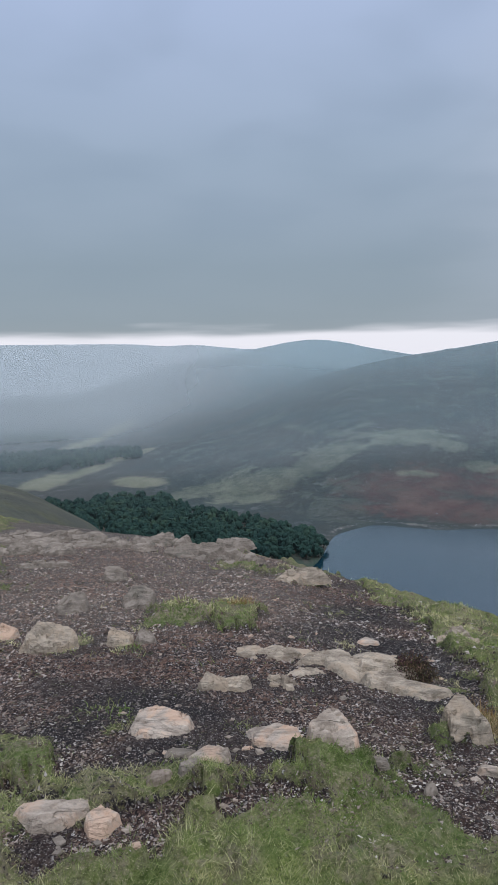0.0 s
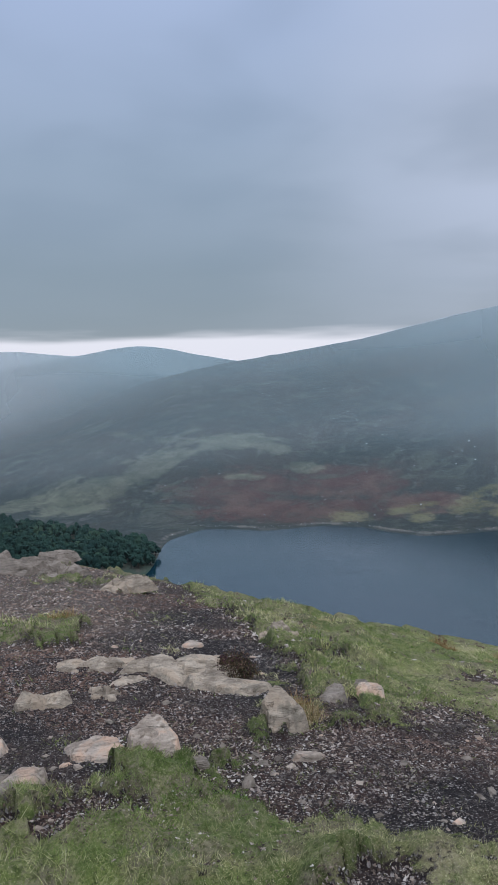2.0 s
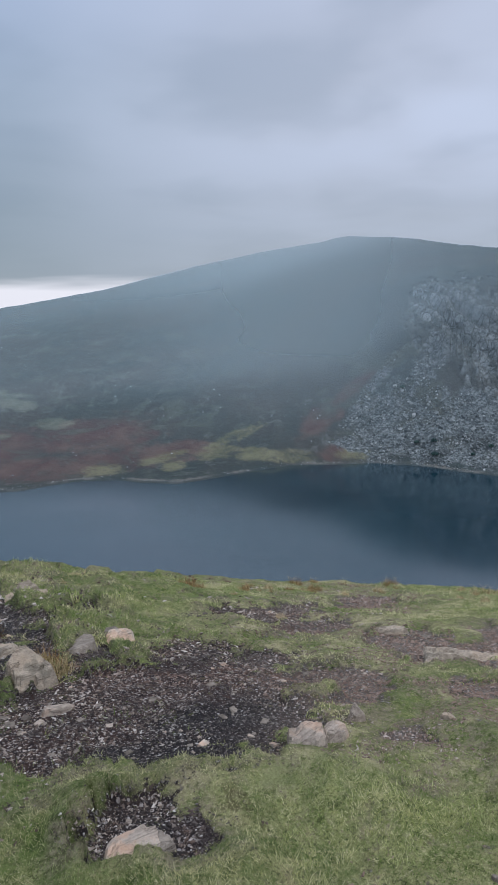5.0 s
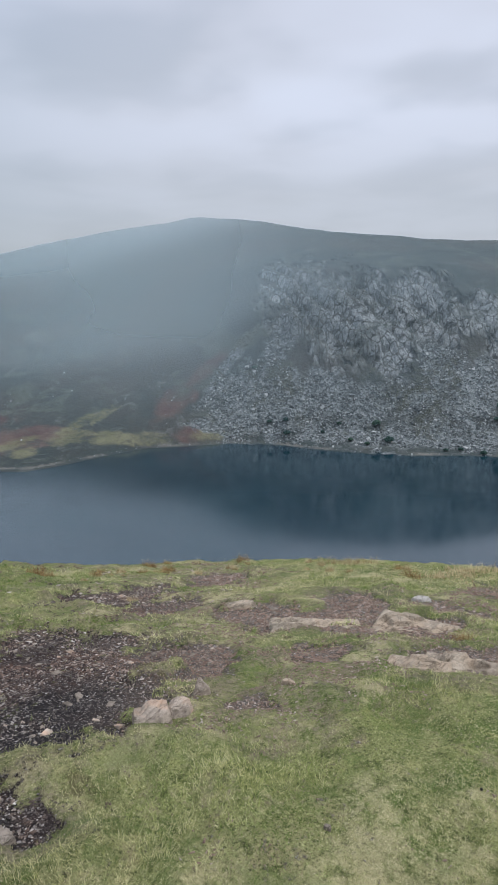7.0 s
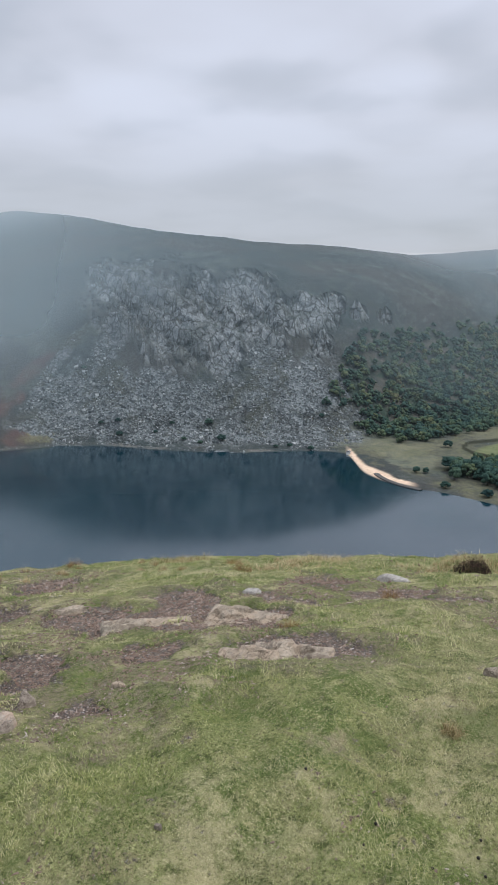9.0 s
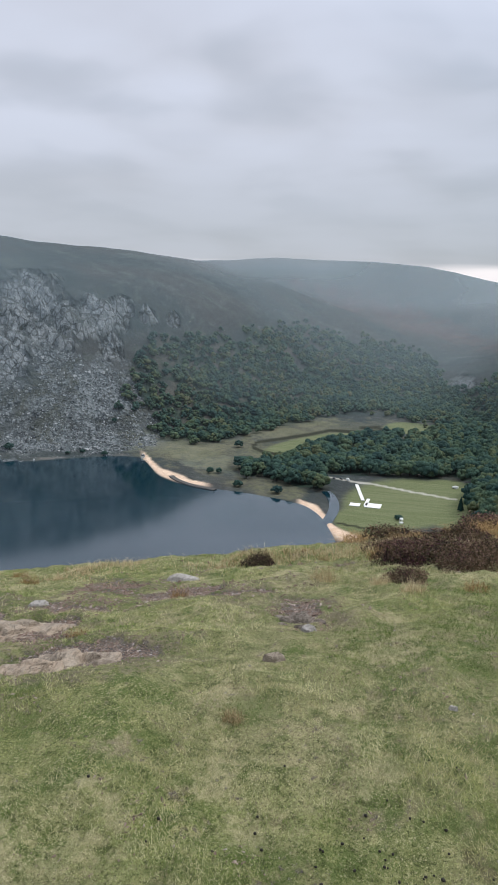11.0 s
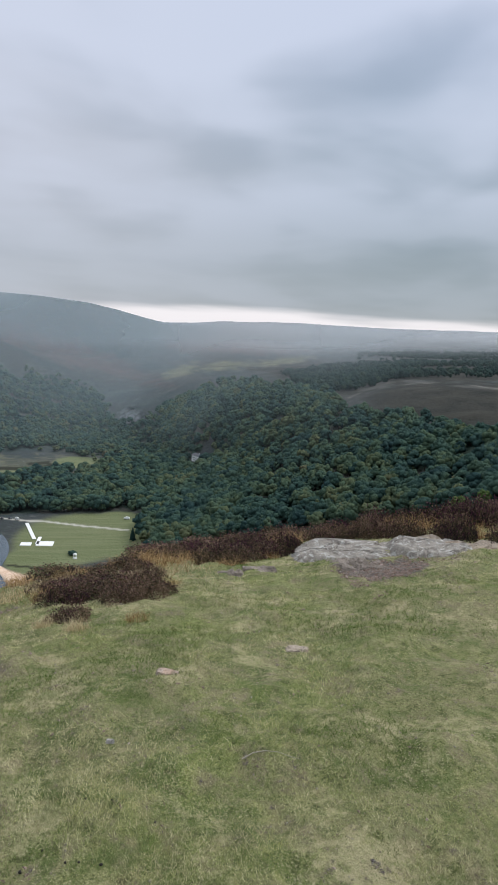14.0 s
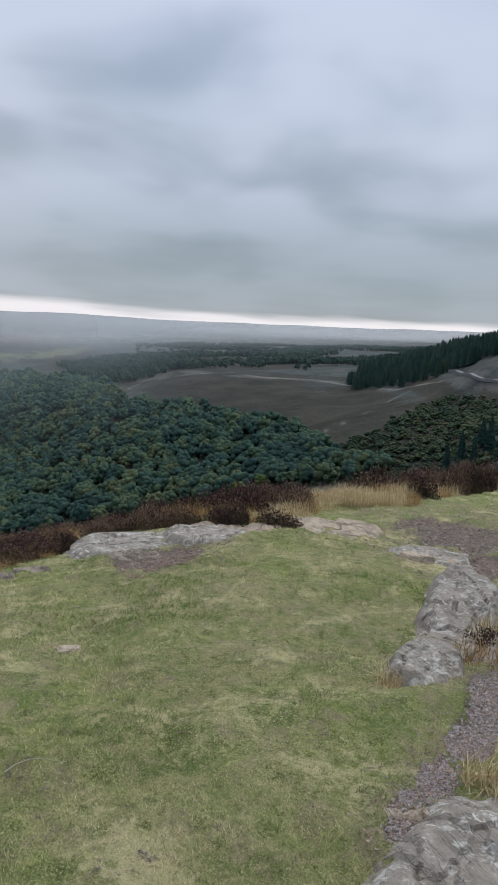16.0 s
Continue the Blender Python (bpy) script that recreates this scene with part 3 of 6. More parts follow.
# ================= materials =================
def material(name):
    m = bpy.data.materials.new(name)
    m.use_nodes = True
    return m, Nodes(m.node_tree)


def finish(n, color, rough=0.9, normal=None, spec=0.2, **more):
    p = n.add("ShaderNodeBsdfPrincipled", Base_Color=color if isinstance(color, bpy.types.NodeSocket) else (*color, 1), Roughness=rough)
    p.inputs["Specular IOR Level"].default_value = spec
    for key, value in more.items():
        n.put(p, key.replace("_", " "), value)
    if normal is not None:
        n.put(p, "Normal", normal)
    n.put(n.add("ShaderNodeOutputMaterial"), "Surface", p.outputs[0])
    return p


def moor_material():
    m, n = material("moor")
    w = n.where()
    broad, mid, fine = n.noise(w, 0.006, 5, 0.6), n.noise(w, 0.03, 5, 0.6), n.noise(w, 0.22, 5, 0.65)
    streaky = n.noise(n.where((1, 1, 1.2)), 0.018, 7, 0.70, 0.9)
    torn = n.step(n.math("ADD", n.math("MULTIPLY", streaky, 0.6), n.math("MULTIPLY", fine, 0.4)), 0.42, 0.56)
    c = n.mix(n.step(broad, 0.35, 0.65), (0.040, 0.053, 0.055), (0.055, 0.057, 0.056))
    c = n.mix(n.math("MULTIPLY", n.step(streaky, 0.52, 0.64), 0.55), c, (0.088, 0.100, 0.088))
    c = n.mix(n.math("MULTIPLY", n.step(n.noise(w, 0.05, 7, 0.72, 0.8), 0.55, 0.64), 0.5), c, (0.115, 0.120, 0.118))
    c = n.mix(n.math("MULTIPLY", n.step(fine, 0.52, 0.72), 0.6), c, (0.035, 0.042, 0.022))
    c = n.mix(n.attr("heath"), c, n.mix(n.step(mid, 0.3, 0.7), (0.024, 0.026, 0.022), (0.044, 0.042, 0.034)))
    c = n.mix(n.math("MULTIPLY", n.attr("bracken"), n.step(streaky, 0.66, 0.42, 0.25, 1.0)), c, n.mix(n.step(mid, 0.35, 0.68), (0.078, 0.050, 0.050), (0.112, 0.080, 0.072)))
    c = n.mix(n.math("MULTIPLY", n.attr("grass"), n.math("ADD", n.math("MULTIPLY", torn, 0.45), 0.50)), c, n.mix(n.step(mid, 0.35, 0.65), (0.112, 0.126, 0.098), (0.160, 0.168, 0.130)))
    c = n.mix(n.math("MULTIPLY", n.attr("olive"), n.math("ADD", n.math("MULTIPLY", torn, 0.55), 0.40)), c, n.mix(n.step(mid, 0.35, 0.65), (0.12, 0.122, 0.072), (0.175, 0.166, 0.105)))
    c = n.mix(n.attr("field"), c, n.mix(n.step(mid, 0.35, 0.65), (0.155, 0.160, 0.110), (0.215, 0.208, 0.150)))
    # mown meadow with faint bands of cut hay
    c = n.mix(n.attr("meadow"), c, n.mix(n.step(n.noise(n.where((0.6, 0.05, 0.3)), 0.35, 4, 0.6), 0.4, 0.65), (0.130, 0.150, 0.072), (0.160, 0.176, 0.092)))
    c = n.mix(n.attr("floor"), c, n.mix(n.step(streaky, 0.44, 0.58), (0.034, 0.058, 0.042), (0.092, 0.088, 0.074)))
    blocks = n.add("ShaderNodeTexVoronoi", Vector=w, Scale=0.34)
    grit = n.math("ADD", n.math("MULTIPLY", blocks.outputs["Distance"], 0.8), n.math("MULTIPLY", fine, 0.5))
    stone = n.mix(n.step(n.add("ShaderNodeSeparateColor", Color=blocks.outputs["Color"]).outputs[0], 0.1, 0.9), (0.088, 0.102, 0.108), (0.20, 0.218, 0.225))
    stone = n.mix(n.math("MULTIPLY", n.step(streaky, 0.50, 0.64), 0.85), stone, (0.066, 0.070, 0.056))
    sc = n.math("MULTIPLY", n.attr("scree"), n.step(n.math("ADD", n.math("MULTIPLY", fine, 0.5), n.math("MULTIPLY", mid, 0.5)), 0.38, 0.50))
    c = n.mix(sc, c, stone)
    up = n.add("ShaderNodeSeparateXYZ", Vector=n.add("ShaderNodeNewGeometry").outputs["Normal"]).outputs[2]
    # broken rock: broad tilted facets, cracks between them, grass on the ledges
    crack = n.noise(n.where((1, 1, 0.7)), 0.075, 9, 0.66, 0.8)
    facet = n.add("ShaderNodeTexVoronoi", Vector=n.add("ShaderNodeMapping", Vector=w, Rotation=(0.5, 0.3, 0.2), Scale=(0.11, 0.11, 0.06)).outputs[0], Scale=1.0, Detail=2.0, Roughness=0.6)
    shade = n.add("ShaderNodeSeparateColor", Color=facet.outputs["Color"]).outputs[1]
    face = n.mix(n.step(n.math("ADD", n.math("MULTIPLY", n.attr("slab"), 0.6), n.math("MULTIPLY", shade, 0.4)), 0.2, 0.8), (0.095, 0.110, 0.118), (0.285, 0.308, 0.320))
    face = n.mix(n.step(crack, 0.46, 0.36, 0.0, 0.75), face, (0.075, 0.082, 0.085))
    face = n.mix(n.step(crack, 0.58, 0.70, 0.0, 0.5), face, (0.36, 0.378, 0.388))
    splits = n.add("ShaderNodeTexVoronoi", Vector=n.add("ShaderNodeMapping", Vector=w, Rotation=(0.5, 0.5, 0.3), Scale=(0.10, 0.10, 0.045)).outputs[0], Scale=1.0)
    splits.feature = "DISTANCE_TO_EDGE"
    face = n.mix(n.math("MULTIPLY", n.step(n.math("ADD", splits.outputs["Distance"], n.math("MULTIPLY", n.math("SUBTRACT", crack, 0.5), 0.25)), 0.10, 0.02), 0.7), face, (0.06, 0.065, 0.062))
    # Broad dark areas put the shade of recesses into the rock colour.
    face = n.mix(n.step(n.noise(n.where((1, 1, 0.5)), 0.016, 4, 0.6, 0.6), 0.50, 0.64, 0.0, 0.55), face, (0.085, 0.095, 0.085))
    ledges = n.noise(n.add("ShaderNodeMapping", Vector=w, Rotation=(0.0, 0.6, 0.6), Scale=(0.7, 0.7, 1.6)).outputs[0], 0.03, 6, 0.65, 0.6)
    bare = n.math("MULTIPLY", n.attr("rock"), n.math("MULTIPLY", n.step(up, 0.95, 0.72), n.step(n.math("ADD", n.math("MULTIPLY", ledges, 0.6), n.math("MULTIPLY", crack, 0.4)), 0.33, 0.45)))
    c = n.mix(bare, c, face)
    c = n.mix(n.math("MULTIPLY", n.attr("track"), n.step(mid, 0.40, 0.62, 0.05, 0.6)), c, (0.20, 0.19, 0.165))
    c = n.mix(n.math("MULTIPLY", n.attr("drive"), 0.9), c, (0.45, 0.43, 0.38))
    c = n.mix(n.attr("ditch"), c, (0.03, 0.032, 0.02))
    c = n.mix(n.attr("stony"), c, (0.14, 0.135, 0.125))
    c = n.mix(n.attr("sand"), c, n.mix(n.step(fine, 0.3, 0.7), (0.60, 0.42, 0.30), (0.74, 0.58, 0.44)))
    b = n.bump(n.math("ADD", n.math("MULTIPLY", fine, 1.0), n.math("ADD", n.math("MULTIPLY", n.math("MULTIPLY", sc, grit), 1.0), n.math("MULTIPLY", n.math("MULTIPLY", bare, n.math("ADD", crack, n.math("MULTIPLY", facet.outputs["Distance"], 0.6))), 6.0))), 2.2, 0.9)
    finish(n, c, 0.95, b, 0.1)
    return m


def turf_material():
    m, n = material("turf")
    w = n.where()
    broad, mid, fine, dust = n.noise(w, 0.55, 5, 0.62, 0.4), n.noise(w, 2.6, 6, 0.66, 0.3), n.noise(w, 38, 5, 0.7), n.noise(w, 150, 3, 0.6)
    patch = n.noise(w, 6.5, 6, 0.68, 0.4)
    g = n.mix(n.step(broad, 0.36, 0.62), (0.15, 0.185, 0.052), (0.235, 0.225, 0.11))
    g = n.mix(n.step(mid, 0.46, 0.64), g, (0.105, 0.14, 0.04))
    g = n.mix(n.math("MULTIPLY", n.step(patch, 0.53, 0.68), 0.75), g, (0.27, 0.225, 0.13))
    nap = n.noise(w, 100, 4, 0.75, 0.3)
    tuft = n.noise(w, 13, 5, 0.68, 0.5)
    g = n.mix(n.math("MULTIPLY", n.step(tuft, 0.47, 0.36), 0.7), g, (0.052, 0.068, 0.020))
    g = n.mix(n.math("MULTIPLY", n.step(tuft, 0.53, 0.64), 0.6), g, n.mix(n.step(broad, 0.4, 0.6), (0.30, 0.31, 0.11), (0.38, 0.33, 0.19)))
    g = n.mix(n.math("MULTIPLY", n.step(fine, 0.54, 0.72), 0.4), g, (0.42, 0.38, 0.23))
    g = n.mix(n.math("MULTIPLY", n.step(fine, 0.46, 0.34), 0.4), g, (0.035, 0.042, 0.014))
    g = n.mix(n.math("MULTIPLY", n.step(nap, 0.47, 0.36), 0.85), g, (0.035, 0.045, 0.014))
    g = n.mix(n.math("MULTIPLY", n.step(nap, 0.54, 0.66), 0.75), g, n.mix(n.step(mid, 0.4, 0.6), (0.34, 0.37, 0.14), (0.52, 0.46, 0.29)))
    g = n.mix(n.math("MULTIPLY", n.math("MULTIPLY", n.attr("straw"), 0.75), n.step(n.math("ADD", n.math("MULTIPLY", patch, 0.6), n.math("MULTIPLY", fine, 0.4)), 0.44, 0.6)), g, (0.30, 0.25, 0.165))
    g = n.mix(n.math("MULTIPLY", n.step(n.noise(w, 4.2, 6, 0.7), 0.62, 0.70), 0.7), g, (0.085, 0.068, 0.038))
    g = n.mix(n.math("MULTIPLY", n.attr("moss"), n.step(mid, 0.42, 0.60, 0.15, 0.75)), g, n.mix(n.step(fine, 0.4, 0.6), (0.035, 0.055, 0.012), (0.10, 0.135, 0.035)))
    thin = n.math("MULTIPLY", n.attr("worn"), n.step(n.math("ADD", n.math("MULTIPLY", patch, 0.6), n.math("MULTIPLY", fine, 0.4)), 0.40, 0.56))
    g = n.mix(n.math("MULTIPLY", thin, 0.8), g, n.mix(n.step(fine, 0.4, 0.6), (0.085, 0.068, 0.048), (0.23, 0.19, 0.14)))
    g = n.mix(n.math("MULTIPLY", n.attr("dry"), n.step(patch, 0.44, 0.62, 0.05, 0.5)), g, (0.21, 0.185, 0.11))
    g = n.mix(n.math("MULTIPLY", n.step(dust, 0.60, 0.70), 0.6), g, (0.50, 0.45, 0.30))
    ragged = n.math("MULTIPLY", n.math("SUBTRACT", n.noise(w, 21, 4, 0.7), 0.5), 0.55)
    bleached = n.step(n.math("ADD", n.noise(w, 2.2, 4, 0.6, 0.3), ragged), 0.53, 0.68, 0.0, 0.55)
    g = n.mix(n.math("MULTIPLY", bleached, n.math("SUBTRACT", 1.0, n.attr("moss"), True)), g, n.mix(dust, (0.28, 0.25, 0.12), (0.66, 0.58, 0.37)))
    g = n.mix(n.step(n.math("ADD", n.noise(w, 3.4, 4, 0.6, 0.3), ragged), 0.53, 0.68, 0.0, 0.5), g, n.mix(dust, (0.050, 0.082, 0.020), (0.14, 0.19, 0.055)))
    # soil under the gravel, and the smallest chips
    d = n.mix(n.step(broad, 0.40, 0.60), (0.092, 0.052, 0.042), (0.066, 0.052, 0.047))
    d = n.mix(n.step(fine, 0.40, 0.60), d, (0.024, 0.020, 0.021))
    d = n.mix(n.math("MULTIPLY", n.math("SUBTRACT", 1.0, n.attr("pale")), 0.5), d, (0.022, 0.016, 0.016))
    d = n.mix(n.math("MULTIPLY", n.attr("peat"), 0.75), d, (0.018, 0.017, 0.019))
    d = n.mix(n.math("MULTIPLY", n.attr("pale"), n.step(patch, 0.35, 0.6, 0.25, 0.85)), d, n.mix(n.step(dust, 0.4, 0.6), (0.13, 0.107, 0.088), (0.26, 0.222, 0.186)))
    tall = dust
    for size, share in ((62.0, 0.62), (125.0, 0.55)):
        cells = n.add("ShaderNodeTexVoronoi", Vector=n.add("ShaderNodeMapping", Vector=w, Scale=(1, 1, 0.6)).outputs[0], Scale=size)
        rgb = n.add("ShaderNodeSeparateColor", Color=cells.outputs["Color"])
        inside = n.math("MULTIPLY", n.step(cells.outputs["Distance"], 0.50, 0.36), n.step(rgb.outputs[0], share, share + 0.04))
        d = n.mix(inside, d, n.ramp(rgb.outputs[1], [(0.0, (0.09, 0.078, 0.075)), (0.5, (0.19, 0.165, 0.155)), (0.85, (0.32, 0.29, 0.275)), (1.0, (0.50, 0.47, 0.45))]))
        tall = n.math("ADD", tall, n.math("MULTIPLY", inside, 0.8))
    edge = n.math("ADD", n.math("MULTIPLY", patch, 0.45), n.math("MULTIPLY", fine, 0.55))
    mask = n.step(n.math("ADD", n.attr("gravel"), n.math("MULTIPLY", n.math("SUBTRACT", edge, 0.5), 4.6)), 0.30, 0.72)
    c = n.mix(mask, g, d)
    b = n.bump(n.math("ADD", n.math("ADD", n.math("MULTIPLY", fine, 0.6), n.math("MULTIPLY", nap, 0.4)), n.math("MULTIPLY", n.math("MULTIPLY", tall, mask), 0.35)), 0.03, 0.9)
    finish(n, c, 0.95, b, 0.12)
    return m


def water_material():
    m, n = material("lake_water")
    w = n.where()
    ripple = n.noise(n.where((1, 1.6, 1)), 0.35, 4, 0.6)
    patch = n.noise(n.where((0.6, 1.0, 1)), 0.012, 4, 0.6)
    c = n.mix(n.step(patch, 0.35, 0.7), (0.004, 0.023, 0.037), (0.007, 0.030, 0.045))
    xyz = n.add("ShaderNodeSeparateXYZ", Vector=w)
    calm = n.step(n.math("SUBTRACT", xyz.outputs[0], xyz.outputs[1]), -260.0, 320.0, 1.0, 0.62)
    finish(n, c, n.math("MULTIPLY", n.step(patch, 0.3, 0.7, 0.115, 0.175), calm), n.bump(ripple, 0.22, 0.09), 0.5, IOR=2.15)
    return m


MOOR, GROUND, WATER = moor_material(), turf_material(), water_material()

# ================= the sheet of ground =================
COLS = len(BEARINGS)
verts = np.stack([X2, Y2, Z2], -1).reshape(-1, 3)
i, j = np.meshgrid(np.arange(len(RANGES) - 1), np.arange(COLS), indexing="ij")
jn = (j + 1) % COLS
quads = np.stack([i * COLS + j, i * COLS + jn, (i + 1) * COLS + jn, (i + 1) * COLS + j], -1)[:, ::-1].reshape(-1, 4)[:, ::-1]
slots = (np.repeat(RANGES[:-1], COLS) >= 29.9).astype(np.int32)
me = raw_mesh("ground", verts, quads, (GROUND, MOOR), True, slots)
far = ((RANGES[:, None] > 520) | ((RANGES[:, None] > 200) & (B2 > 98))) * 1.0
for name, values in (("gravel", gravel), ("worn", worn), ("pale", np.maximum(smooth(27, 46, B2), 0.6 * smooth(4.6, 6.4, R2) * (1 - smooth(-2, 8, B2)))), ("dry", smooth(72, 96, B2) * (1 - far)), ("moss", 1 - smooth(14, 34, B2)), ("peat", peat), ("straw", patches(STRAW, 1.3, 0.6, 34, 0.48) * (1 - far)), ("rock", rock), ("slab", slab_mark), ("scree", scree), ("sand", sand), ("stony", stony),
                     ("grass", np.maximum(patches(GRASS, 1.5, 60, 21, 0.3), 0.45 * patches(strewn(STREAKS, 0.4, 5), 1.7, 40, 27, 0.5)) * far * (0.8 + 0.2 * (B2 > 60))), ("olive", np.maximum(patches(OLIVE + strewn(LEA, 0.55, 6) + strewn(GLEN, 0.5, 7), 1.7, 40, 22, 0.5) * far * 0.85, 0.5 * ((R2 > 29) & (R2 < 400) & (B2 < -3)))), ("field", patches(FIELD, 1.2, 120, 23, 0.4) * far * 0.72), ("bracken", np.maximum(patches(BRACKEN, 1.3, 80, 24, 0.45) * far * 0.9, 0.25 * ((R2 > 29) & (R2 < 400) & (B2 < -3)))),
                     ("meadow", patches(MEADOW, 0.12, 60, 25) * far), ("heath", patches(HEATH, 1.0, 60, 26, 0.35) * far),
                     ("ditch", np.maximum(lines(STREAM, 0.15), lines(WALL, 0.10)) * far), ("track", np.maximum(lines(TRACK, 0.06), lines(PATH_EAST, 0.035)) * far), ("drive", lines(DRIVE, 0.075) * far)):
    give(me, name, values)
ground = tagged(new("ground", me), "stony grazed hilltop falling to a wide moorland valley", "ground", kind="structure")

# ---- lake ----
lake_b = np.arange(-9, 84, 1.0)
rim = np.minimum(SHORE_R(lake_b) + 25, 900)
inner = np.stack([400 * np.sin(np.radians(lake_b)), 400 * np.cos(np.radians(lake_b)), np.full(len(lake_b), LAKE)], -1)
outer = np.stack([rim * np.sin(np.radians(lake_b)), rim * np.cos(np.radians(lake_b)), np.full(len(lake_b), LAKE)], -1)
k = np.arange(len(lake_b) - 1)
faces = np.stack([k, k + len(lake_b), k + len(lake_b) + 1, k + 1], -1)
tagged(new("lake", raw_mesh("lake", np.concatenate([inner, outer]), faces, (WATER,), False)), "dark blue still mountain lake under grey sky", "lake", kind="structure")

# ================= building blocks =================
rng = np.random.default_rng(7)
ICO_V, ICO_F = None, None
bm = bmesh.new()
bmesh.ops.create_icosphere(bm, subdivisions=1, radius=1.0)
ICO_V = np.array([v.co[:] for v in bm.verts])
ICO_F = np.array([[v.index for v in f.verts] for f in bm.faces])
bm.free()
CUBE_V = np.array([(x, y, z) for x in (-1, 1) for y in (-1, 1) for z in (-1, 1)], float)
CUBE_F = np.array([(0, 1, 3, 2), (4, 6, 7, 5), (0, 4, 5, 1), (2, 3, 7, 6), (0, 2, 6, 4), (1, 5, 7, 3)])


def swarm(base_v, base_f, centres, sizes, turns, jitter=0.0, tilt=0.0):
    """Many turned, scaled and jittered copies of one small solid, as arrays."""
    n, k = len(centres), len(base_v)
    v = np.repeat(base_v[None], n, 0)
    if jitter:
        v = v + rng.normal(0, jitter, v.shape)
    v = v * sizes[:, None, :]
    if tilt:
        a = rng.normal(0, tilt, (n, 2))
        y = v[:, :, 1] - v[:, :, 2] * a[:, 0:1]
        z = v[:, :, 2] + v[:, :, 1] * a[:, 0:1] + v[:, :, 0] * a[:, 1:2]
        v = np.stack([v[:, :, 0] - v[:, :, 2] * a[:, 1:2], y, z], -1)
    c, s = np.cos(turns)[:, None], np.sin(turns)[:, None]
    v = np.stack([v[:, :, 0] * c - v[:, :, 1] * s, v[:, :, 0] * s + v[:, :, 1] * c, v[:, :, 2]], -1) + centres[:, None, :]
    f = base_f[None] + (np.arange(n) * k)[:, None, None]
    return v.reshape(-1, 3), f.reshape(-1, base_f.shape[1])


def part(name, me, parent, label=""):
    ob = new(name, me)
    ob.parent = parent
    return tagged(ob, label) if label else ob


def thing(name, label, category, group="", at=(0, 0, 0), turn=0.0, scale=1.0, kind=""):
    ob = new(name)
    ob.location, ob.rotation_euler, ob.scale = at, (0, 0, turn), (scale,) * 3
    return tagged(ob, label, category, group, kind)


# ---- materials of the near things ----
def rock_material(name, dark, light, lichen=0.0, stain=None):
    m, n = material(name)
    w = n.where()
    grain, blot = n.noise(w, 70, 6, 0.72), n.noise(w, 5, 5, 0.65, 0.5)
    band = n.noise(n.add("ShaderNodeMapping", Vector=w, Rotation=(0.5, 0.3, 0.6), Scale=(5, 22, 34)).outputs[0], 1.5, 6, 0.66, 0.5)
    seam = n.math("ABSOLUTE", n.math("SUBTRACT", n.noise(n.add("ShaderNodeMapping", Vector=w, Rotation=(0.4, 0.2, 0.9), Scale=(2.5, 14, 12)).outputs[0], 1.0, 4, 0.6, 0.5), 0.5))
    c = n.mix(n.step(n.math("ADD", n.math("MULTIPLY", band, 0.35), n.math("MULTIPLY", blot, 0.65)), 0.32, 0.66), tuple(v * 0.8 for v in dark), light)
    c = n.mix(n.math("MULTIPLY", n.step(grain, 0.50, 0.34), 0.4), c, tuple(v * 0.5 for v in dark))
    c = n.mix(n.math("MULTIPLY", n.step(grain, 0.58, 0.72), 0.4), c, tuple(min(v * 1.35, 0.8) for v in light))
    if stain:
        c = n.mix(n.math("MULTIPLY", n.step(blot, 0.48, 0.60), 0.6), c, stain)
    c = n.mix(n.math("MULTIPLY", n.step(n.noise(w, 3.1, 6, 0.7), 0.56, 0.66), 0.6), c, (0.10, 0.095, 0.075))
    if lichen:
        patch = n.noise(w, 9, 6, 0.72, 0.8)
        c = n.mix(n.math("MULTIPLY", n.step(patch, 0.53, 0.60), lichen), c, (0.46, 0.455, 0.42))
        c = n.mix(n.math("MULTIPLY", n.step(n.noise(w, 16, 5, 0.7), 0.60, 0.66), lichen), c, (0.62, 0.61, 0.57))
        c = n.mix(n.math("MULTIPLY", n.step(blot, 0.55, 0.68), 0.7), c, (0.085, 0.088, 0.08))
    c = n.mix(n.math("MULTIPLY", n.step(seam, 0.016, 0.004), 0.0 if lichen else 0.22), c, (0.06, 0.05, 0.04))
    rnd = n.add("ShaderNodeObjectInfo").outputs["Random"]
    c = n.mix(n.math("MULTIPLY", rnd, 0.3), c, tuple(v * 0.7 for v in dark))
    b = n.bump(n.math("ADD", n.math("ADD", n.math("MULTIPLY", band, 0.35), n.math("MULTIPLY", grain, 0.6)), n.math("MULTIPLY", n.step(seam, 0.025, 0.0), -0.4)), 0.014, 0.9)
    finish(n, c, 0.88, b, 0.2)
    return m


PINK = rock_material("pink_quartzite", (0.26, 0.205, 0.165), (0.62, 0.53, 0.445), stain=(0.56, 0.34, 0.22))
GREY = rock_material("grey_schist", (0.16, 0.132, 0.110), (0.33, 0.28, 0.235))
TAN = rock_material("tan_schist", (0.22, 0.175, 0.135), (0.57, 0.485, 0.385), stain=(0.34, 0.25, 0.175))
PALE = rock_material("pale_quartz", (0.30, 0.275, 0.25), (0.52, 0.49, 0.455))
LICHEN = rock_material("lichen_rock", (0.19, 0.168, 0.145), (0.35, 0.315, 0.27), lichen=0.75)


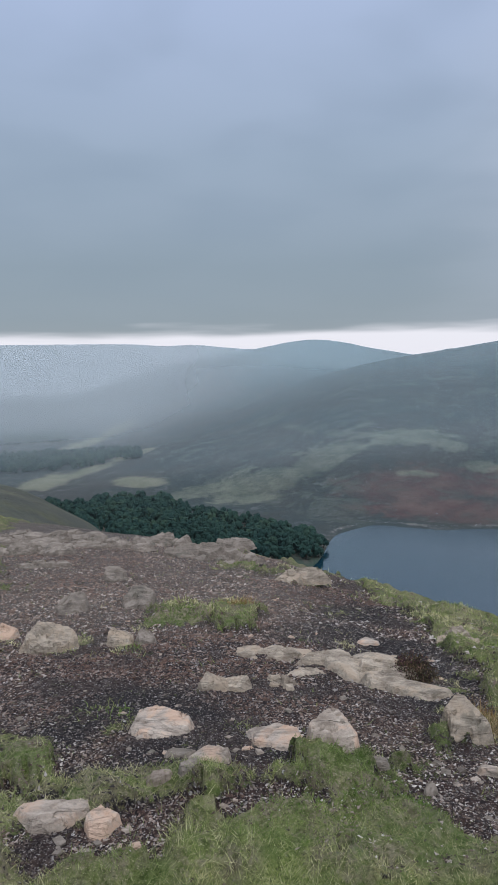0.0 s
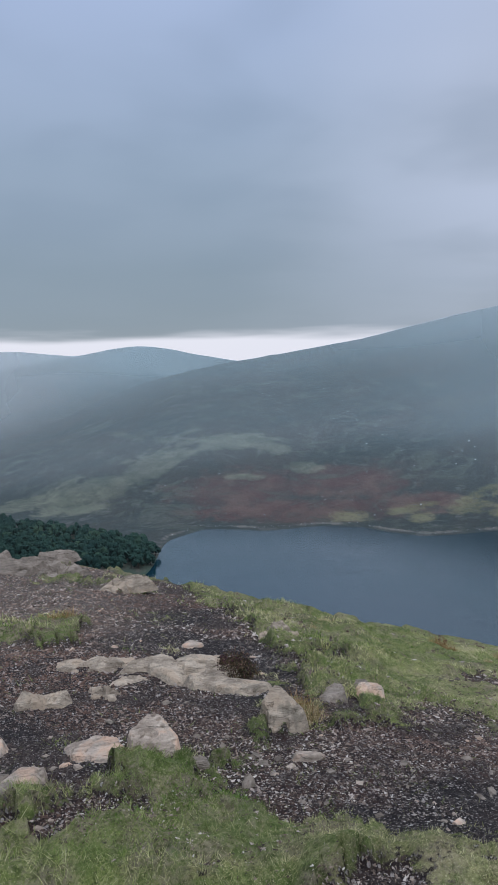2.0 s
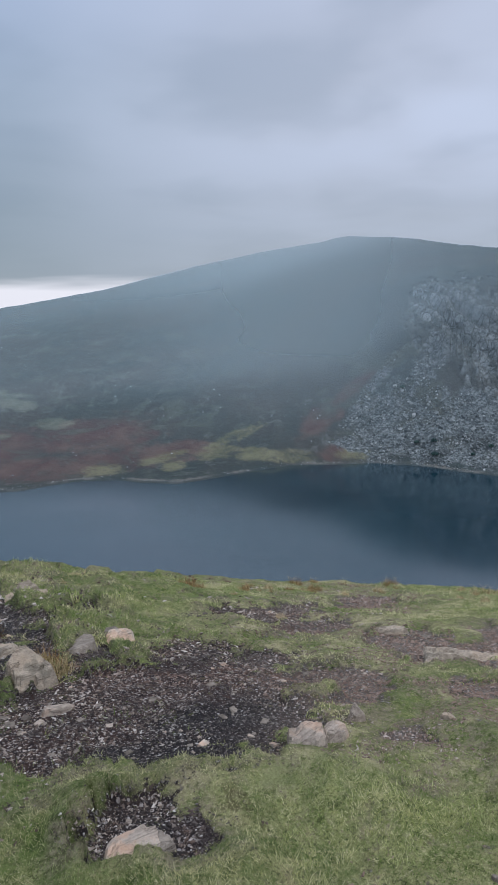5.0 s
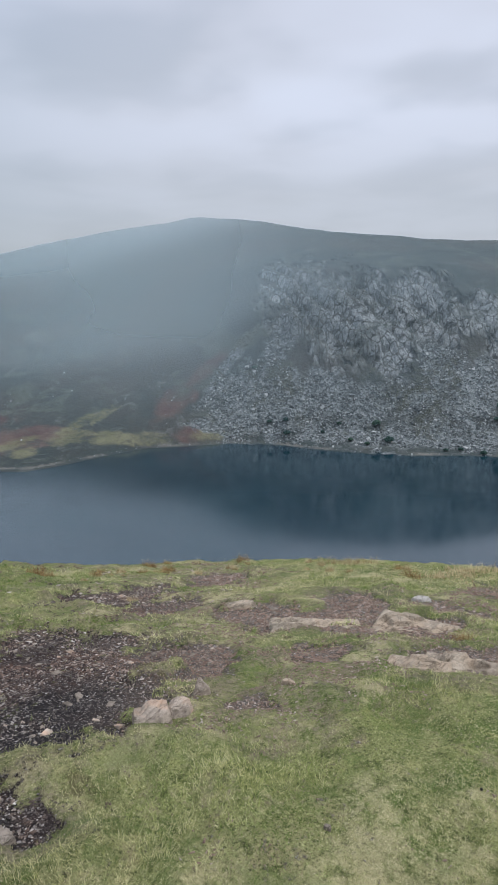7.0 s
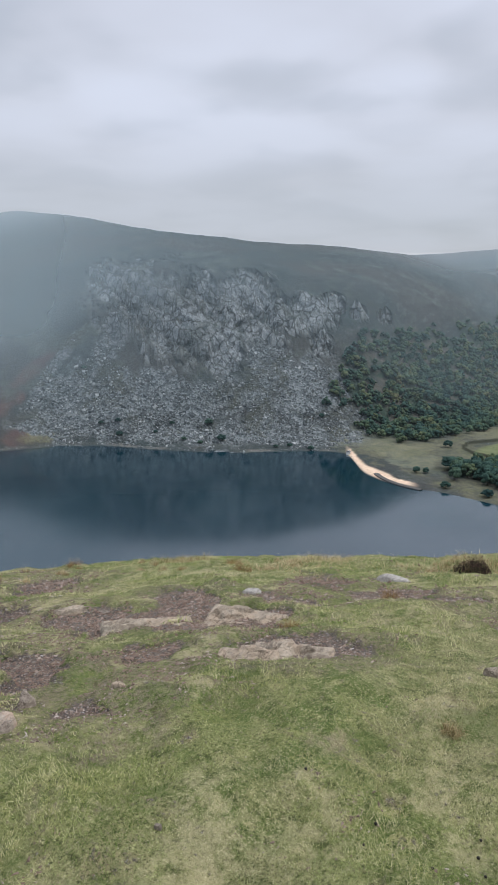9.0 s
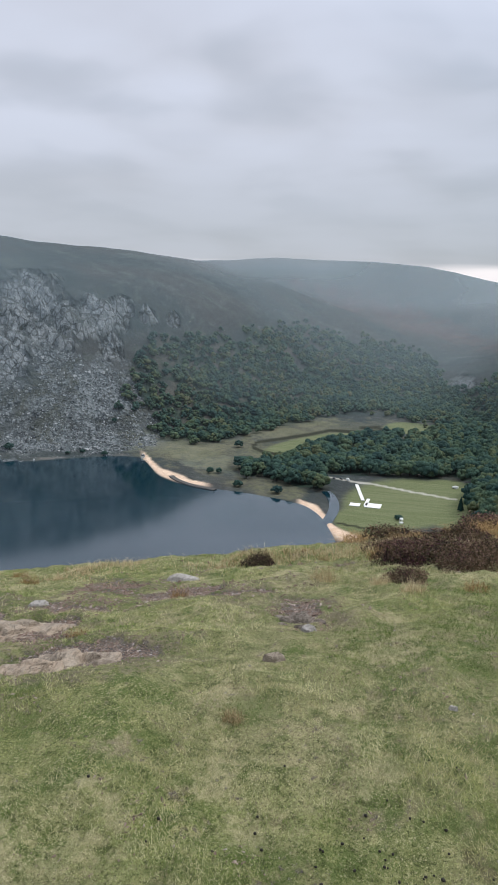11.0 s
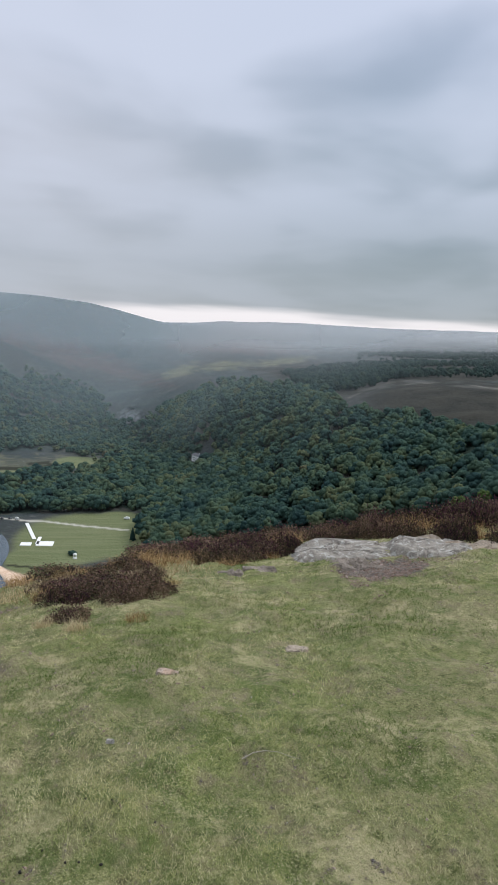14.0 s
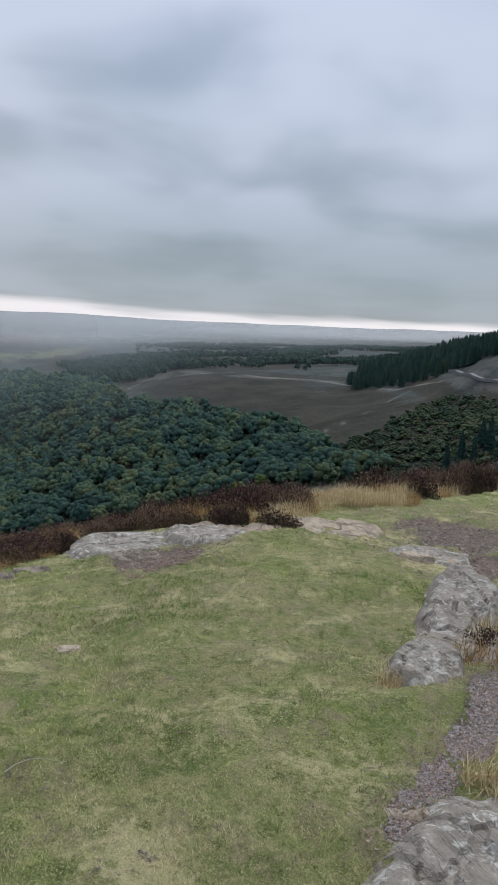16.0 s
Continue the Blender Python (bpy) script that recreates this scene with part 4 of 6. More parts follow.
def chip_material(name, pale):
    m, n = material(name)
    r = n.add("ShaderNodeNewGeometry").outputs["Random Per Island"]
    w = n.where()
    c = n.ramp(r, [(0.0, (0.030, 0.024, 0.023)), (0.4, (0.092, 0.062, 0.049)), (0.70, (0.22, 0.168, 0.136)), (0.88, (0.40, 0.345, 0.305)), (1.0, (0.56, 0.52, 0.48))])
    c = n.mix(n.step(n.noise(w, 0.8, 3), 0.4, 0.65), c, n.mix(0.6, c, (0.14, 0.076, 0.055)))
    c = n.mix(n.math("MULTIPLY", n.step(n.noise(w, 1.5, 4, 0.6, 0.5), 0.48, 0.58, 0.0, 0.78), n.math("SUBTRACT", 1.0, n.attr("pale"))), c, (0.036, 0.030, 0.030))
    c = n.mix(n.math("MULTIPLY", n.attr("peat"), n.step(r, 0.97, 0.55, 0.25, 0.85)), c, (0.020, 0.018, 0.020))
    c = n.mix(n.math("MULTIPLY", n.attr("pale"), 0.48), c, pale)
    finish(n, c, 0.8, n.bump(n.noise(w, 150, 3), 0.004, 0.6), 0.3)
    return m


def blade_material(name, ramp, patchy, trans=0.35):
    m, n = material(name)
    r = n.add("ShaderNodeNewGeometry").outputs["Random Per Island"]
    w = n.where()
    mix = n.math("ADD", n.math("MULTIPLY", r, 0.62), n.math("MULTIPLY", n.math("ADD", n.math("MULTIPLY", n.step(n.noise(w, 0.7, 5, 0.62), 0.3, 0.7), 0.5), n.math("MULTIPLY", n.step(n.noise(w, 4.0, 5, 0.66), 0.3, 0.7), 0.5)), patchy))
    mix = n.math("ADD", mix, n.step(n.noise(w, 13, 5, 0.68, 0.5), 0.36, 0.64, -0.16, 0.16))
    c = n.ramp(mix, ramp)
    c = n.mix(n.math("MULTIPLY", n.attr("moss"), n.step(n.noise(w, 2.6, 5, 0.66), 0.40, 0.60, 0.1, 0.65)), c, n.mix(r, (0.040, 0.072, 0.014), (0.125, 0.185, 0.045)))
    c = n.mix(n.math("MULTIPLY", n.attr("dry"), n.step(n.noise(w, 5.0, 5, 0.66), 0.40, 0.62, 0.10, 0.6)), c, n.mix(r, (0.20, 0.19, 0.085), (0.60, 0.53, 0.34)))
    if name == "grass_blades":
        clump = n.noise(w, 2.3, 6, 0.62, 0.6)
        zone = n.noise(w, 0.9, 5, 0.6, 0.7)
        c = n.mix(n.step(zone, 0.50, 0.57, 0.0, 0.75), c, n.mix(r, (0.050, 0.090, 0.018), (0.17, 0.25, 0.06)))
        c = n.mix(n.step(zone, 0.47, 0.38, 0.0, 0.6), c, n.mix(r, (0.33, 0.30, 0.15), (0.72, 0.64, 0.42)))
        c = n.mix(n.math("MULTIPLY", n.step(clump, 0.52, 0.60), 0.6), c, (0.105, 0.185, 0.036))
        c = n.mix(n.math("MULTIPLY", n.step(n.noise(w, 7.0, 5, 0.66, 0.6), 0.54, 0.61), 0.7), c, (0.060, 0.095, 0.024))
        c = n.mix(n.math("MULTIPLY", n.step(clump, 0.48, 0.38), 0.5), c, n.mix(r, (0.38, 0.38, 0.14), (0.62, 0.57, 0.32)))
        ragged = n.math("MULTIPLY", n.math("SUBTRACT", n.noise(w, 21, 4, 0.7), 0.5), 0.55)
        bleached = n.step(n.math("ADD", n.noise(w, 2.2, 4, 0.6, 0.3), ragged), 0.53, 0.68, 0.0, 0.55)
        c = n.mix(n.math("MULTIPLY", bleached, n.math("SUBTRACT", 1.0, n.attr("moss"), True)), c, n.mix(r, (0.28, 0.25, 0.12), (0.66, 0.58, 0.37)))
        c = n.mix(n.step(n.math("ADD", n.noise(w, 3.4, 4, 0.6, 0.3), ragged), 0.53, 0.68, 0.0, 0.5), c, n.mix(r, (0.050, 0.082, 0.020), (0.14, 0.19, 0.055)))
    d = n.add("ShaderNodeBsdfDiffuse", Color=c)
    t = n.add("ShaderNodeBsdfTranslucent", Color=c)
    mx = n.tree.nodes.new("ShaderNodeMixShader")
    n.put(mx, "0", trans)
    n.put(mx, "1", d.outputs[0])
    n.put(mx, "2", t.outputs[0])
    n.put(n.add("ShaderNodeOutputMaterial"), "Surface", mx.outputs[0])
    return m


def flat_material(name, color, rough=0.8, vary=0.25, scale=20.0, spec=0.3, metal=0.0):
    m, n = material(name)
    w = n.where()
    c = n.mix(n.math("MULTIPLY", n.step(n.noise(w, scale, 4, 0.6), 0.3, 0.7), vary), color, tuple(v * 0.5 for v in color))
    finish(n, c, rough, n.bump(n.noise(w, scale * 4, 3), 0.2 / scale, 0.4), spec, Metallic=metal)
    return m


CHIPS = chip_material("slate_chips", (0.30, 0.215, 0.170))
PATH_CHIPS = chip_material("grey_path_chips", (0.31, 0.28, 0.275))
BLADES = blade_material("grass_blades", [(0.24, (0.105, 0.160, 0.036)), (0.44, (0.262, 0.325, 0.098)), (0.64, (0.41, 0.435, 0.175)), (0.84, (0.68, 0.63, 0.38))], 0.85)
DRY = blade_material("dry_grass", [(0.2, (0.22, 0.175, 0.085)), (0.5, (0.42, 0.325, 0.18)), (0.9, (0.64, 0.53, 0.34))], 0.6, 0.3)
RUSSET = blade_material("russet_grass", [(0.2, (0.14, 0.09, 0.04)), (0.5, (0.27, 0.16, 0.075)), (0.9, (0.45, 0.32, 0.16))], 0.6, 0.3)
STEM = blade_material("heather_stems", [(0.2, (0.022, 0.018, 0.018)), (0.5, (0.050, 0.036, 0.032)), (0.75, (0.068, 0.064, 0.036)), (0.95, (0.145, 0.10, 0.062))], 0.8, 0.1)
BLOOM = blade_material("faded_heather_bloom", [(0.3, (0.044, 0.019, 0.034)), (0.60, (0.098, 0.042, 0.060)), (0.82, (0.155, 0.074, 0.082)), (1.0, (0.30, 0.21, 0.15))], 0.95, 0.15)
DUNG = flat_material("dry_dung", (0.022, 0.018, 0.014), 0.7)
TWIG = flat_material("bleached_twig", (0.36, 0.33, 0.27))


# ================= rocks on the hilltop =================
def angular_block(x, y, g, sides=7, steep=(3.0, 9.0), dip=(0.0, 0.0)):
    """Height of one broken block over its own unit disc: a dipping top cut off by steep sides."""
    top = 0.82 + dip[0] * x + dip[1] * y
    for k in range(sides):
        a = (k + g.uniform(-0.35, 0.35)) * 2 * math.pi / sides
        top = np.minimum(top, g.uniform(*steep) * (g.uniform(0.70, 1.0) - (x * math.cos(a) + y * math.sin(a))))
    a = g.uniform(0, 6.3)
    return np.minimum(top, 0.75 + 0.9 * (g.uniform(0.1, 0.5) - (x * math.cos(a) + y * math.sin(a))))


def rock_mesh(w, d, h, seed, form="slab"):
    """Bedded rock breaking the ground: flat dipping faces, broken edges, open cracks, a foot sunk in the soil."""
    g = np.random.default_rng(seed)
    cell = 0.009 if max(w, d) < 0.6 else 0.012
    nx, ny = int(np.clip(w / cell, 20, 84)), int(np.clip(d / cell, 18, 110))
    u, v = np.meshgrid(np.linspace(-1.2, 1.2, nx), np.linspace(-1.2, 1.2, ny), indexing="ij")
    u, v = u + g.normal(0, 0.25, u.shape) / nx, v + g.normal(0, 0.25, u.shape) / ny
    o = seed * 1.7
    wu, wv = u + 0.03 * fbm(u * 2.2 + o, v * 2.2, seed, 3), v + 0.03 * fbm(u * 2.2, v * 2.2 + o, seed + 3, 3)
    if form == "shelf":
        # a broad worn back of rock with a ragged rim, low steps and open joints
        far = (np.abs(u) ** 3 + np.abs(v) ** 3) ** (1 / 3) + 0.26 * fbm(u * 1.6 + o, v * 1.6, seed, 4)
        step = fbm(u * 1.1 + v * 0.7 + o, v * 1.5, seed + 5, 2) * 4
        step = (np.floor(step) + smooth(0.75, 1.0, step - np.floor(step))) / 4
        z = (1 - smooth(0.70, 0.96, far)) * (0.75 + 0.35 * step + 0.18 * fbm(u * 2.5, v * 2.5 + o, seed + 6, 3)) - 0.4 * smooth(0.9, 1.0, far)
        joint = np.abs(fbm(u * 1.2 - v * 0.4, v * 1.2 + u * 0.9 + o, seed + 8, 2)) < 0.022
        z = z - 0.16 * joint
    elif form == "outcrop":
        # several blocks that share one dip, parted by cracks
        z = np.full_like(u, -0.3)
        dip = (g.uniform(-0.3, 0.3), g.uniform(0.25, 0.6))
        turn = g.uniform(-0.5, 0.5)
        for k in range(int(6 + 7 * min(w, 1.2))):
            q, t = 0.85 * math.sqrt(g.uniform()), g.uniform(0, 6.3)
            ru, rv = g.uniform(0.24, 0.52), g.uniform(0.16, 0.36)
            x, y = wu - q * math.cos(t), wv - q * math.sin(t)
            x, y = x * math.cos(turn) + y * math.sin(turn), y * math.cos(turn) - x * math.sin(turn)
            high = g.uniform(0.5, 1.0) * (1.1 - 0.6 * q)
            z = np.maximum(z, high * angular_block(x / ru, y / rv, g, 6, (2.0, 7.0), dip))
    else:
        dip = (g.uniform(-0.12, 0.12), g.uniform(0.0, 0.15)) if form == "slab" else (g.uniform(-0.3, 0.3), g.uniform(0.45, 0.75))
        z = angular_block(wu, wv, g, 7, (3.5, 10.0), dip)
        # a thinner leaf of the bedding left along one side
        a = g.uniform(0, 6.3)
        z = np.maximum(z, 0.45 * angular_block((wu - 0.45 * math.cos(a)) / 0.7, (wv - 0.45 * math.sin(a)) / 0.7, g, 6, (3.0, 8.0), dip))
    crack = np.abs(fbm(u * 1.4 - v * 0.5 + o, v * 1.3 + u * 0.4, seed + 9, 2)) < 0.03
    z = z + 0.05 * fbm(u * 5 + o, v * 5, seed + 2, 3) - 0.2 * crack
    edge = smooth(1.0, 1.18, np.maximum(np.abs(u), np.abs(v)))
    z = np.maximum(h * z, -0.03) - 0.06 * edge
    verts = np.stack([u * w / 2, v * d / 2, z], -1).reshape(-1, 3)
    i, j = np.meshgrid(np.arange(nx - 1), np.arange(ny - 1), indexing="ij")
    k = i * ny + j
    f = np.concatenate([np.stack([k, k + ny, k + ny + 1], -1).reshape(-1, 3), np.stack([k, k + ny + 1, k + 1], -1).reshape(-1, 3)])
    f = f[(verts[:, 2][f] > -0.024).any(1)]
    used = np.unique(f)
    return verts[used], np.searchsorted(used, f)


ROCKS = []


def lay_rocks(rows, name, label, mat, lean=0.0, fine=False, group="", form=""):
    for x, y, w, d, h in rows:
        seed = len(ROCKS) * 13 + 5
        g = np.random.default_rng(seed + 1)
        v, f = rock_mesh(w * 1.25, d * (1.5 if lean else 1.35), h, seed, form or ("outcrop" if fine else "leaning" if lean else "slab"))
        ob = new(name, raw_mesh(name, v, f, (mat,), False))
        ob.location = (x, y, float(height(x, y)) + 0.006)
        ob.rotation_euler = (0, radians(g.uniform(-4, 4)), -math.atan2(x, y) + radians(g.uniform(-12, 12) * (0.2 if form else 1.0)))
        tagged(ob, label, "rock", group)
        ROCKS.append((x, y, w, d))


lay_rocks([(-0.86, 2.61, 0.24, 0.12, 0.05), (-0.67, 2.59, 0.1, 0.11, 0.03), (-0.57, 3.41, 0.26, 0.23, 0.06), (-0.32, 3.06, 0.14, 0.12, 0.03), (-0.03, 3.27, 0.21, 0.23, 0.05), (0.72, 5.4, 0.14, 0.11, 0.03), (-0.5, 2.87, 0.09, 0.05, 0.03),
           (1.54, 3.99, 0.14, 0.09, 0.03), (0.87, 3.04, 0.13, 0.05, 0.03), (0.74, 1.94, 0.15, 0.17, 0.04), (3.53, -0.34, 0.1, 0.06, 0.03)], "flat_stone", "flat pinkish quartzite slab sunk in dark gravel", PINK, group="slabs on the hilltop")
lay_rocks([(-0.44, 3.1, 0.12, 0.07, 0.03), (-0.39, 2.89, 0.08, 0.07, 0.03), (1.27, 3.89, 0.15, 0.16, 0.04), (0.36, 3.04, 0.12, 0.06, 0.03), (0.81, 1.91, 0.08, 0.08, 0.03), (1.52, 4.06, 0.11, 0.09, 0.03), (1.49, 1.25, 0.018, 0.014, 0.009)],
          "flat_stone", "small flat grey schist slab lying in gravel", GREY, group="slabs on the hilltop")
lay_rocks([(0.22, 3.22, 0.19, 0.16, 0.11), (-1.87, 5.22, 0.13, 0.08, 0.1), (1.84, 2.22, 0.06, 0.04, 0.05)], "boulder", "upright pinkish quartzite block standing in gravel", PINK, 22)
lay_rocks([(0.88, 3.48, 0.19, 0.16, 0.16)], "leaning_slab", "tilted pale tan schist slab jutting from gravel", TAN, 30)
lay_rocks([(-1.48, 4.85, 0.30, 0.14, 0.16), (-1.02, 4.98, 0.16, 0.10, 0.10)], "leaning_slab", "tilted pale schist slab with grass behind it", TAN, 30)
lay_rocks([(-0.86, 5.0, 0.15, 0.10, 0.08), (-1.62, 6.05, 0.30, 0.16, 0.12), (-1.6, 7.8, 0.25, 0.16, 0.12), (-1.1, 6.2, 0.26, 0.2, 0.12), (0.55, 2.83, 0.05, 0.04, 0.03)],
          "leaning_slab", "tilted grey schist slab jutting from gravel", GREY, 30)
lay_rocks([(-0.36, 4.04, 0.14, 0.10, 0.06), (-0.22, 4.08, 0.13, 0.09, 0.06)], "leaning_slab", "brownish tilted schist slab jutting from gravel", TAN, 26)
lay_rocks([(0.03, 4.18, 0.16, 0.16, 0.05), (0.42, 4.40, 0.66, 0.52, 0.085), (0.0, 4.68, 0.38, 0.22, 0.05), (0.35, 8.05, 0.62, 0.42, 0.14), (-0.66, 6.15, 0.36, 0.28, 0.07), (1.5, 5.7, 0.30, 0.34, 0.10)],
          "rock_outcrop", "tan weathered schist outcrop breaking through gravel", TAN, 0, True)
lay_rocks([(0.81, 4.12, 0.3, 0.19, 0.05), (3.48, 3.71, 0.21, 0.1, 0.04), (2.11, 1.98, 0.05, 0.03, 0.02), (3.13, 0.72, 0.09, 0.05, 0.03), (4.05, -1.12, 0.11, 0.07, 0.012), (5.28, -4.94, 0.3, 0.29, 0.06), (5.4, -4.65, 0.33, 0.18, 0.06)], "flat_stone", "low tan rock slab set in short grass", TAN, group="slabs on the hilltop")
lay_rocks([(-0.8, 9.7, 0.8, 0.5, 0.22), (-0.5, 10.8, 0.8, 0.4, 0.16), (-3.0, 9.67, 0.9, 0.5, 0.18), (-3.0, 11.2, 1.0, 0.5, 0.20), (-3.9, 11.4, 0.9, 0.5, 0.18), (-1.85, 10.3, 0.6, 0.35, 0.17), (-1.5, 11.0, 0.7, 0.4, 0.18), (-2.4, 10.6, 0.6, 0.35, 0.15), (6.8, -2.41, 0.57, 0.35, 0.07), (6.82, -1.12, 0.26, 0.21, 0.04), (6.94, -1.41, 0.26, 0.19, 0.04), (-2.6, 8.6, 0.5, 0.25, 0.08), (-0.3, 9.2, 0.5, 0.3, 0.12)],
          "rock_outcrop", "grey ribbed schist outcrop on the stony brow", GREY, 0, True)
lay_rocks([(1.52, 2.12, 0.12, 0.13, 0.05), (1.62, 2.09, 0.09, 0.09, 0.035)], "flat_stone", "pale pinkish quartz slab on peaty gravel", PINK)
lay_rocks([(4.61, 2.93, 0.13, 0.07, 0.03), (5.77, 2.21, 0.23, 0.1, 0.02), (2.8, -0.08, 0.03, 0.02, 0.012)], "flat_stone", "small pale quartz stone lying in grass", PALE)
lay_rocks([(2.88, 1.59, 0.30, 0.20, 0.05), (2.71, 1.74, 0.22, 0.12, 0.03), (3.58, 2.27, 0.42, 0.24, 0.05), (3.2, 2.76, 0.42, 0.2, 0.04)], "rock_outcrop", "brownish broken rock showing through worn turf", TAN, 0, True)
lay_rocks([(3.95, 0.78, 0.24, 0.17, 0.045)], "rock_outcrop", "grey broken quartz outcrop in short grass", GREY, 0, True)
lay_rocks([(3.84, 0.70, 0.08, 0.06, 0.03)], "flat_stone", "small white quartz stone beside an outcrop", PALE)
lay_rocks([(7.5, -2.6, 1.25, 0.8, 0.11), (7.3, -3.3, 0.8, 0.6, 0.10), (5.5, -4.9, 0.6, 0.5, 0.05)], "rock_outcrop", "smooth pale grey lichened rock back beside heather", LICHEN, form="shelf")
lay_rocks([(7.35, -3.75, 0.9, 0.6, 0.10), (7.2, -4.75, 1.0, 0.8, 0.12), (1.84, -1.84, 0.22, 0.10, 0.045)], "rock_outcrop", "low tan rock shelf in short turf", TAN, 0, True)
lay_rocks([(3.66, -3.68, 0.50, 1.9, 0.14), (3.03, -2.85, 0.36, 0.5, 0.08), (1.33, -1.82, 0.72, 0.95, 0.085)], "boulder", "grey lichen-blotched rock beside a worn path", LICHEN, form="shelf")

# loose stones in the gravel, one by one
stone_meshes = []
for k in range(8):
    v, f = swarm(CUBE_V, CUBE_F, np.zeros((1, 3)), np.array([[0.5, 0.36, 0.16]]), np.zeros(1), 0.26)
    stone_meshes.append(raw_mesh("stone", v, f, (GREY if k % 3 else PINK,)))
count = 0
for k in range(4000):
    b, r = rng.uniform(-22, 50), 2.2 * (rng.uniform() * 0.9 + 0.1) ** -0.55
    if count >= 170 or r > 8 or sample(gravel, b, r) < 0.8:
        continue
    x, y = spot(b, r)
    ob = new("stone", stone_meshes[count % 8])
    size = (0.012 + 0.024 * rng.uniform() ** 2) * (1 + 0.06 * r)
    ob.location, ob.scale, ob.rotation_euler = (x, y, float(height(x, y)) + 0.08 * size), (size,) * 3, (rng.normal(0, 0.2), rng.normal(0, 0.2), rng.uniform(0, 6.3))
    tagged(ob, "loose angular grey stone lying on gravel" if count % 3 else "loose angular pinkish stone lying on gravel", "stone", "loose stones")
    count += 1

WEDGE_V = np.array([(1, 0, -0.3), (-0.6, 0.9, -0.3), (-0.7, -0.8, -0.3), (0.15, 0.1, 1.0), (-0.4, 0.05, 0.9)], float)
WEDGE_F = np.array([(0, 1, 3), (1, 4, 3), (1, 2, 4), (2, 0, 3), (2, 3, 4), (0, 2, 1)])
# gravel: thousands of slate chips
N = 640000
b, r = rng.uniform(-23, 139.5, N), np.exp(rng.uniform(math.log(1.6), math.log(12), N))
x, y = r * np.sin(np.radians(b)), r * np.cos(np.radians(b))
keep = np.maximum(sample(gravel, b, r), 0.32 * sample(worn, b, r)) + 0.55 * fbm(x / 0.16, y / 0.16, 43, 4) + rng.normal(0, 0.16, N) > 0.52
keep &= r < brow_r(b) + 1
b, r = b[keep][:125000], r[keep][:125000]
size = np.clip(0.0036 * rng.uniform(0.01, 1, len(b)) ** -0.5, 0.0034, 0.0135) * np.clip(r / 3.6, 0.75, 1.7)
x, y = r * np.sin(np.radians(b)), r * np.cos(np.radians(b))
v, f = swarm(WEDGE_V, WEDGE_F, np.stack([x, y, height(x, y) + 0.12 * size], -1), np.stack([size * 1.15, size * 0.66, size * 0.32], -1), rng.uniform(0, 6.3, len(b)), 0.2, 0.35)
me = raw_mesh("gravel", v, f, (CHIPS,))
give(me, "pale", np.repeat(np.maximum(smooth(27, 46, b), 0.6 * smooth(4.6, 6.4, r) * (1 - smooth(-2, 8, b))), len(WEDGE_V)))
give(me, "peat", np.repeat(sample(peat, b, r), len(WEDGE_V)))
tagged(new("gravel", me), "loose dark slate gravel with paler chips", "gravel", kind="stuff")


# coarser chips on the worn path
N = 22000
b, r = rng.uniform(130, 141, N), rng.uniform(1.8, 4.4, N)
x, y = r * np.sin(np.radians(b)), r * np.cos(np.radians(b))
keep = sample(gravel, np.minimum(b, 139.9), r) + 0.5 * fbm(x / 0.16, y / 0.16, 43, 4) + rng.normal(0, 0.16, N) > 0.5
x, y = x[keep], y[keep]
size = 0.0035 + 0.0085 * rng.uniform(0, 1, len(x)) ** 2
v, f = swarm(WEDGE_V, WEDGE_F, np.stack([x, y, height(x, y) + 0.12 * size], -1), np.stack([size, size * 0.72, size * 0.4], -1), rng.uniform(0, 6.3, len(x)), 0.2, 0.35)
me = raw_mesh("path_gravel", v, f, (PATH_CHIPS,))
give(me, "pale", np.full(len(v), 1.5))
tagged(new("path_gravel", me), "loose pale grey chips on a worn path", "gravel", kind="stuff")


# ================= grass and heather =================
def blades(x, y, z, tall, wide, lean, droop=0.0):
    """Thin grass blades, each one or two triangles."""
    n = len(x)
    a = rng.uniform(0, 2 * math.pi, n)
    side = np.stack([np.cos(a), np.sin(a), np.zeros(n)], -1) * wide[:, None] / 2
    la = rng.uniform(0, 2 * math.pi, n)
    tip = np.stack([np.cos(la) * lean * tall, np.sin(la) * lean * tall, tall * np.sqrt(np.maximum(1 - lean ** 2, 0.05))], -1)
    root = np.stack([x, y, z], -1)
    if not droop:
        v = np.stack([root - side, root + side, root + tip], 1).reshape(-1, 3)
        return v, np.arange(3 * n).reshape(-1, 3)
    knee = root + tip * 0.6 * np.array([0.6, 0.6, 1.0])
    end = root + tip * np.array([1.5, 1.5, 1.0]) - np.array([0, 0, 1]) * (droop * tall)[:, None] * lean[:, None]
    v = np.stack([root - side, root + side, knee - side * 0.7, knee + side * 0.7, end], 1).reshape(-1, 3)
    f = (np.array([(0, 1, 3), (0, 3, 2), (2, 3, 4)])[None] + 5 * np.arange(n)[:, None, None]).reshape(-1, 3)
    return v, f


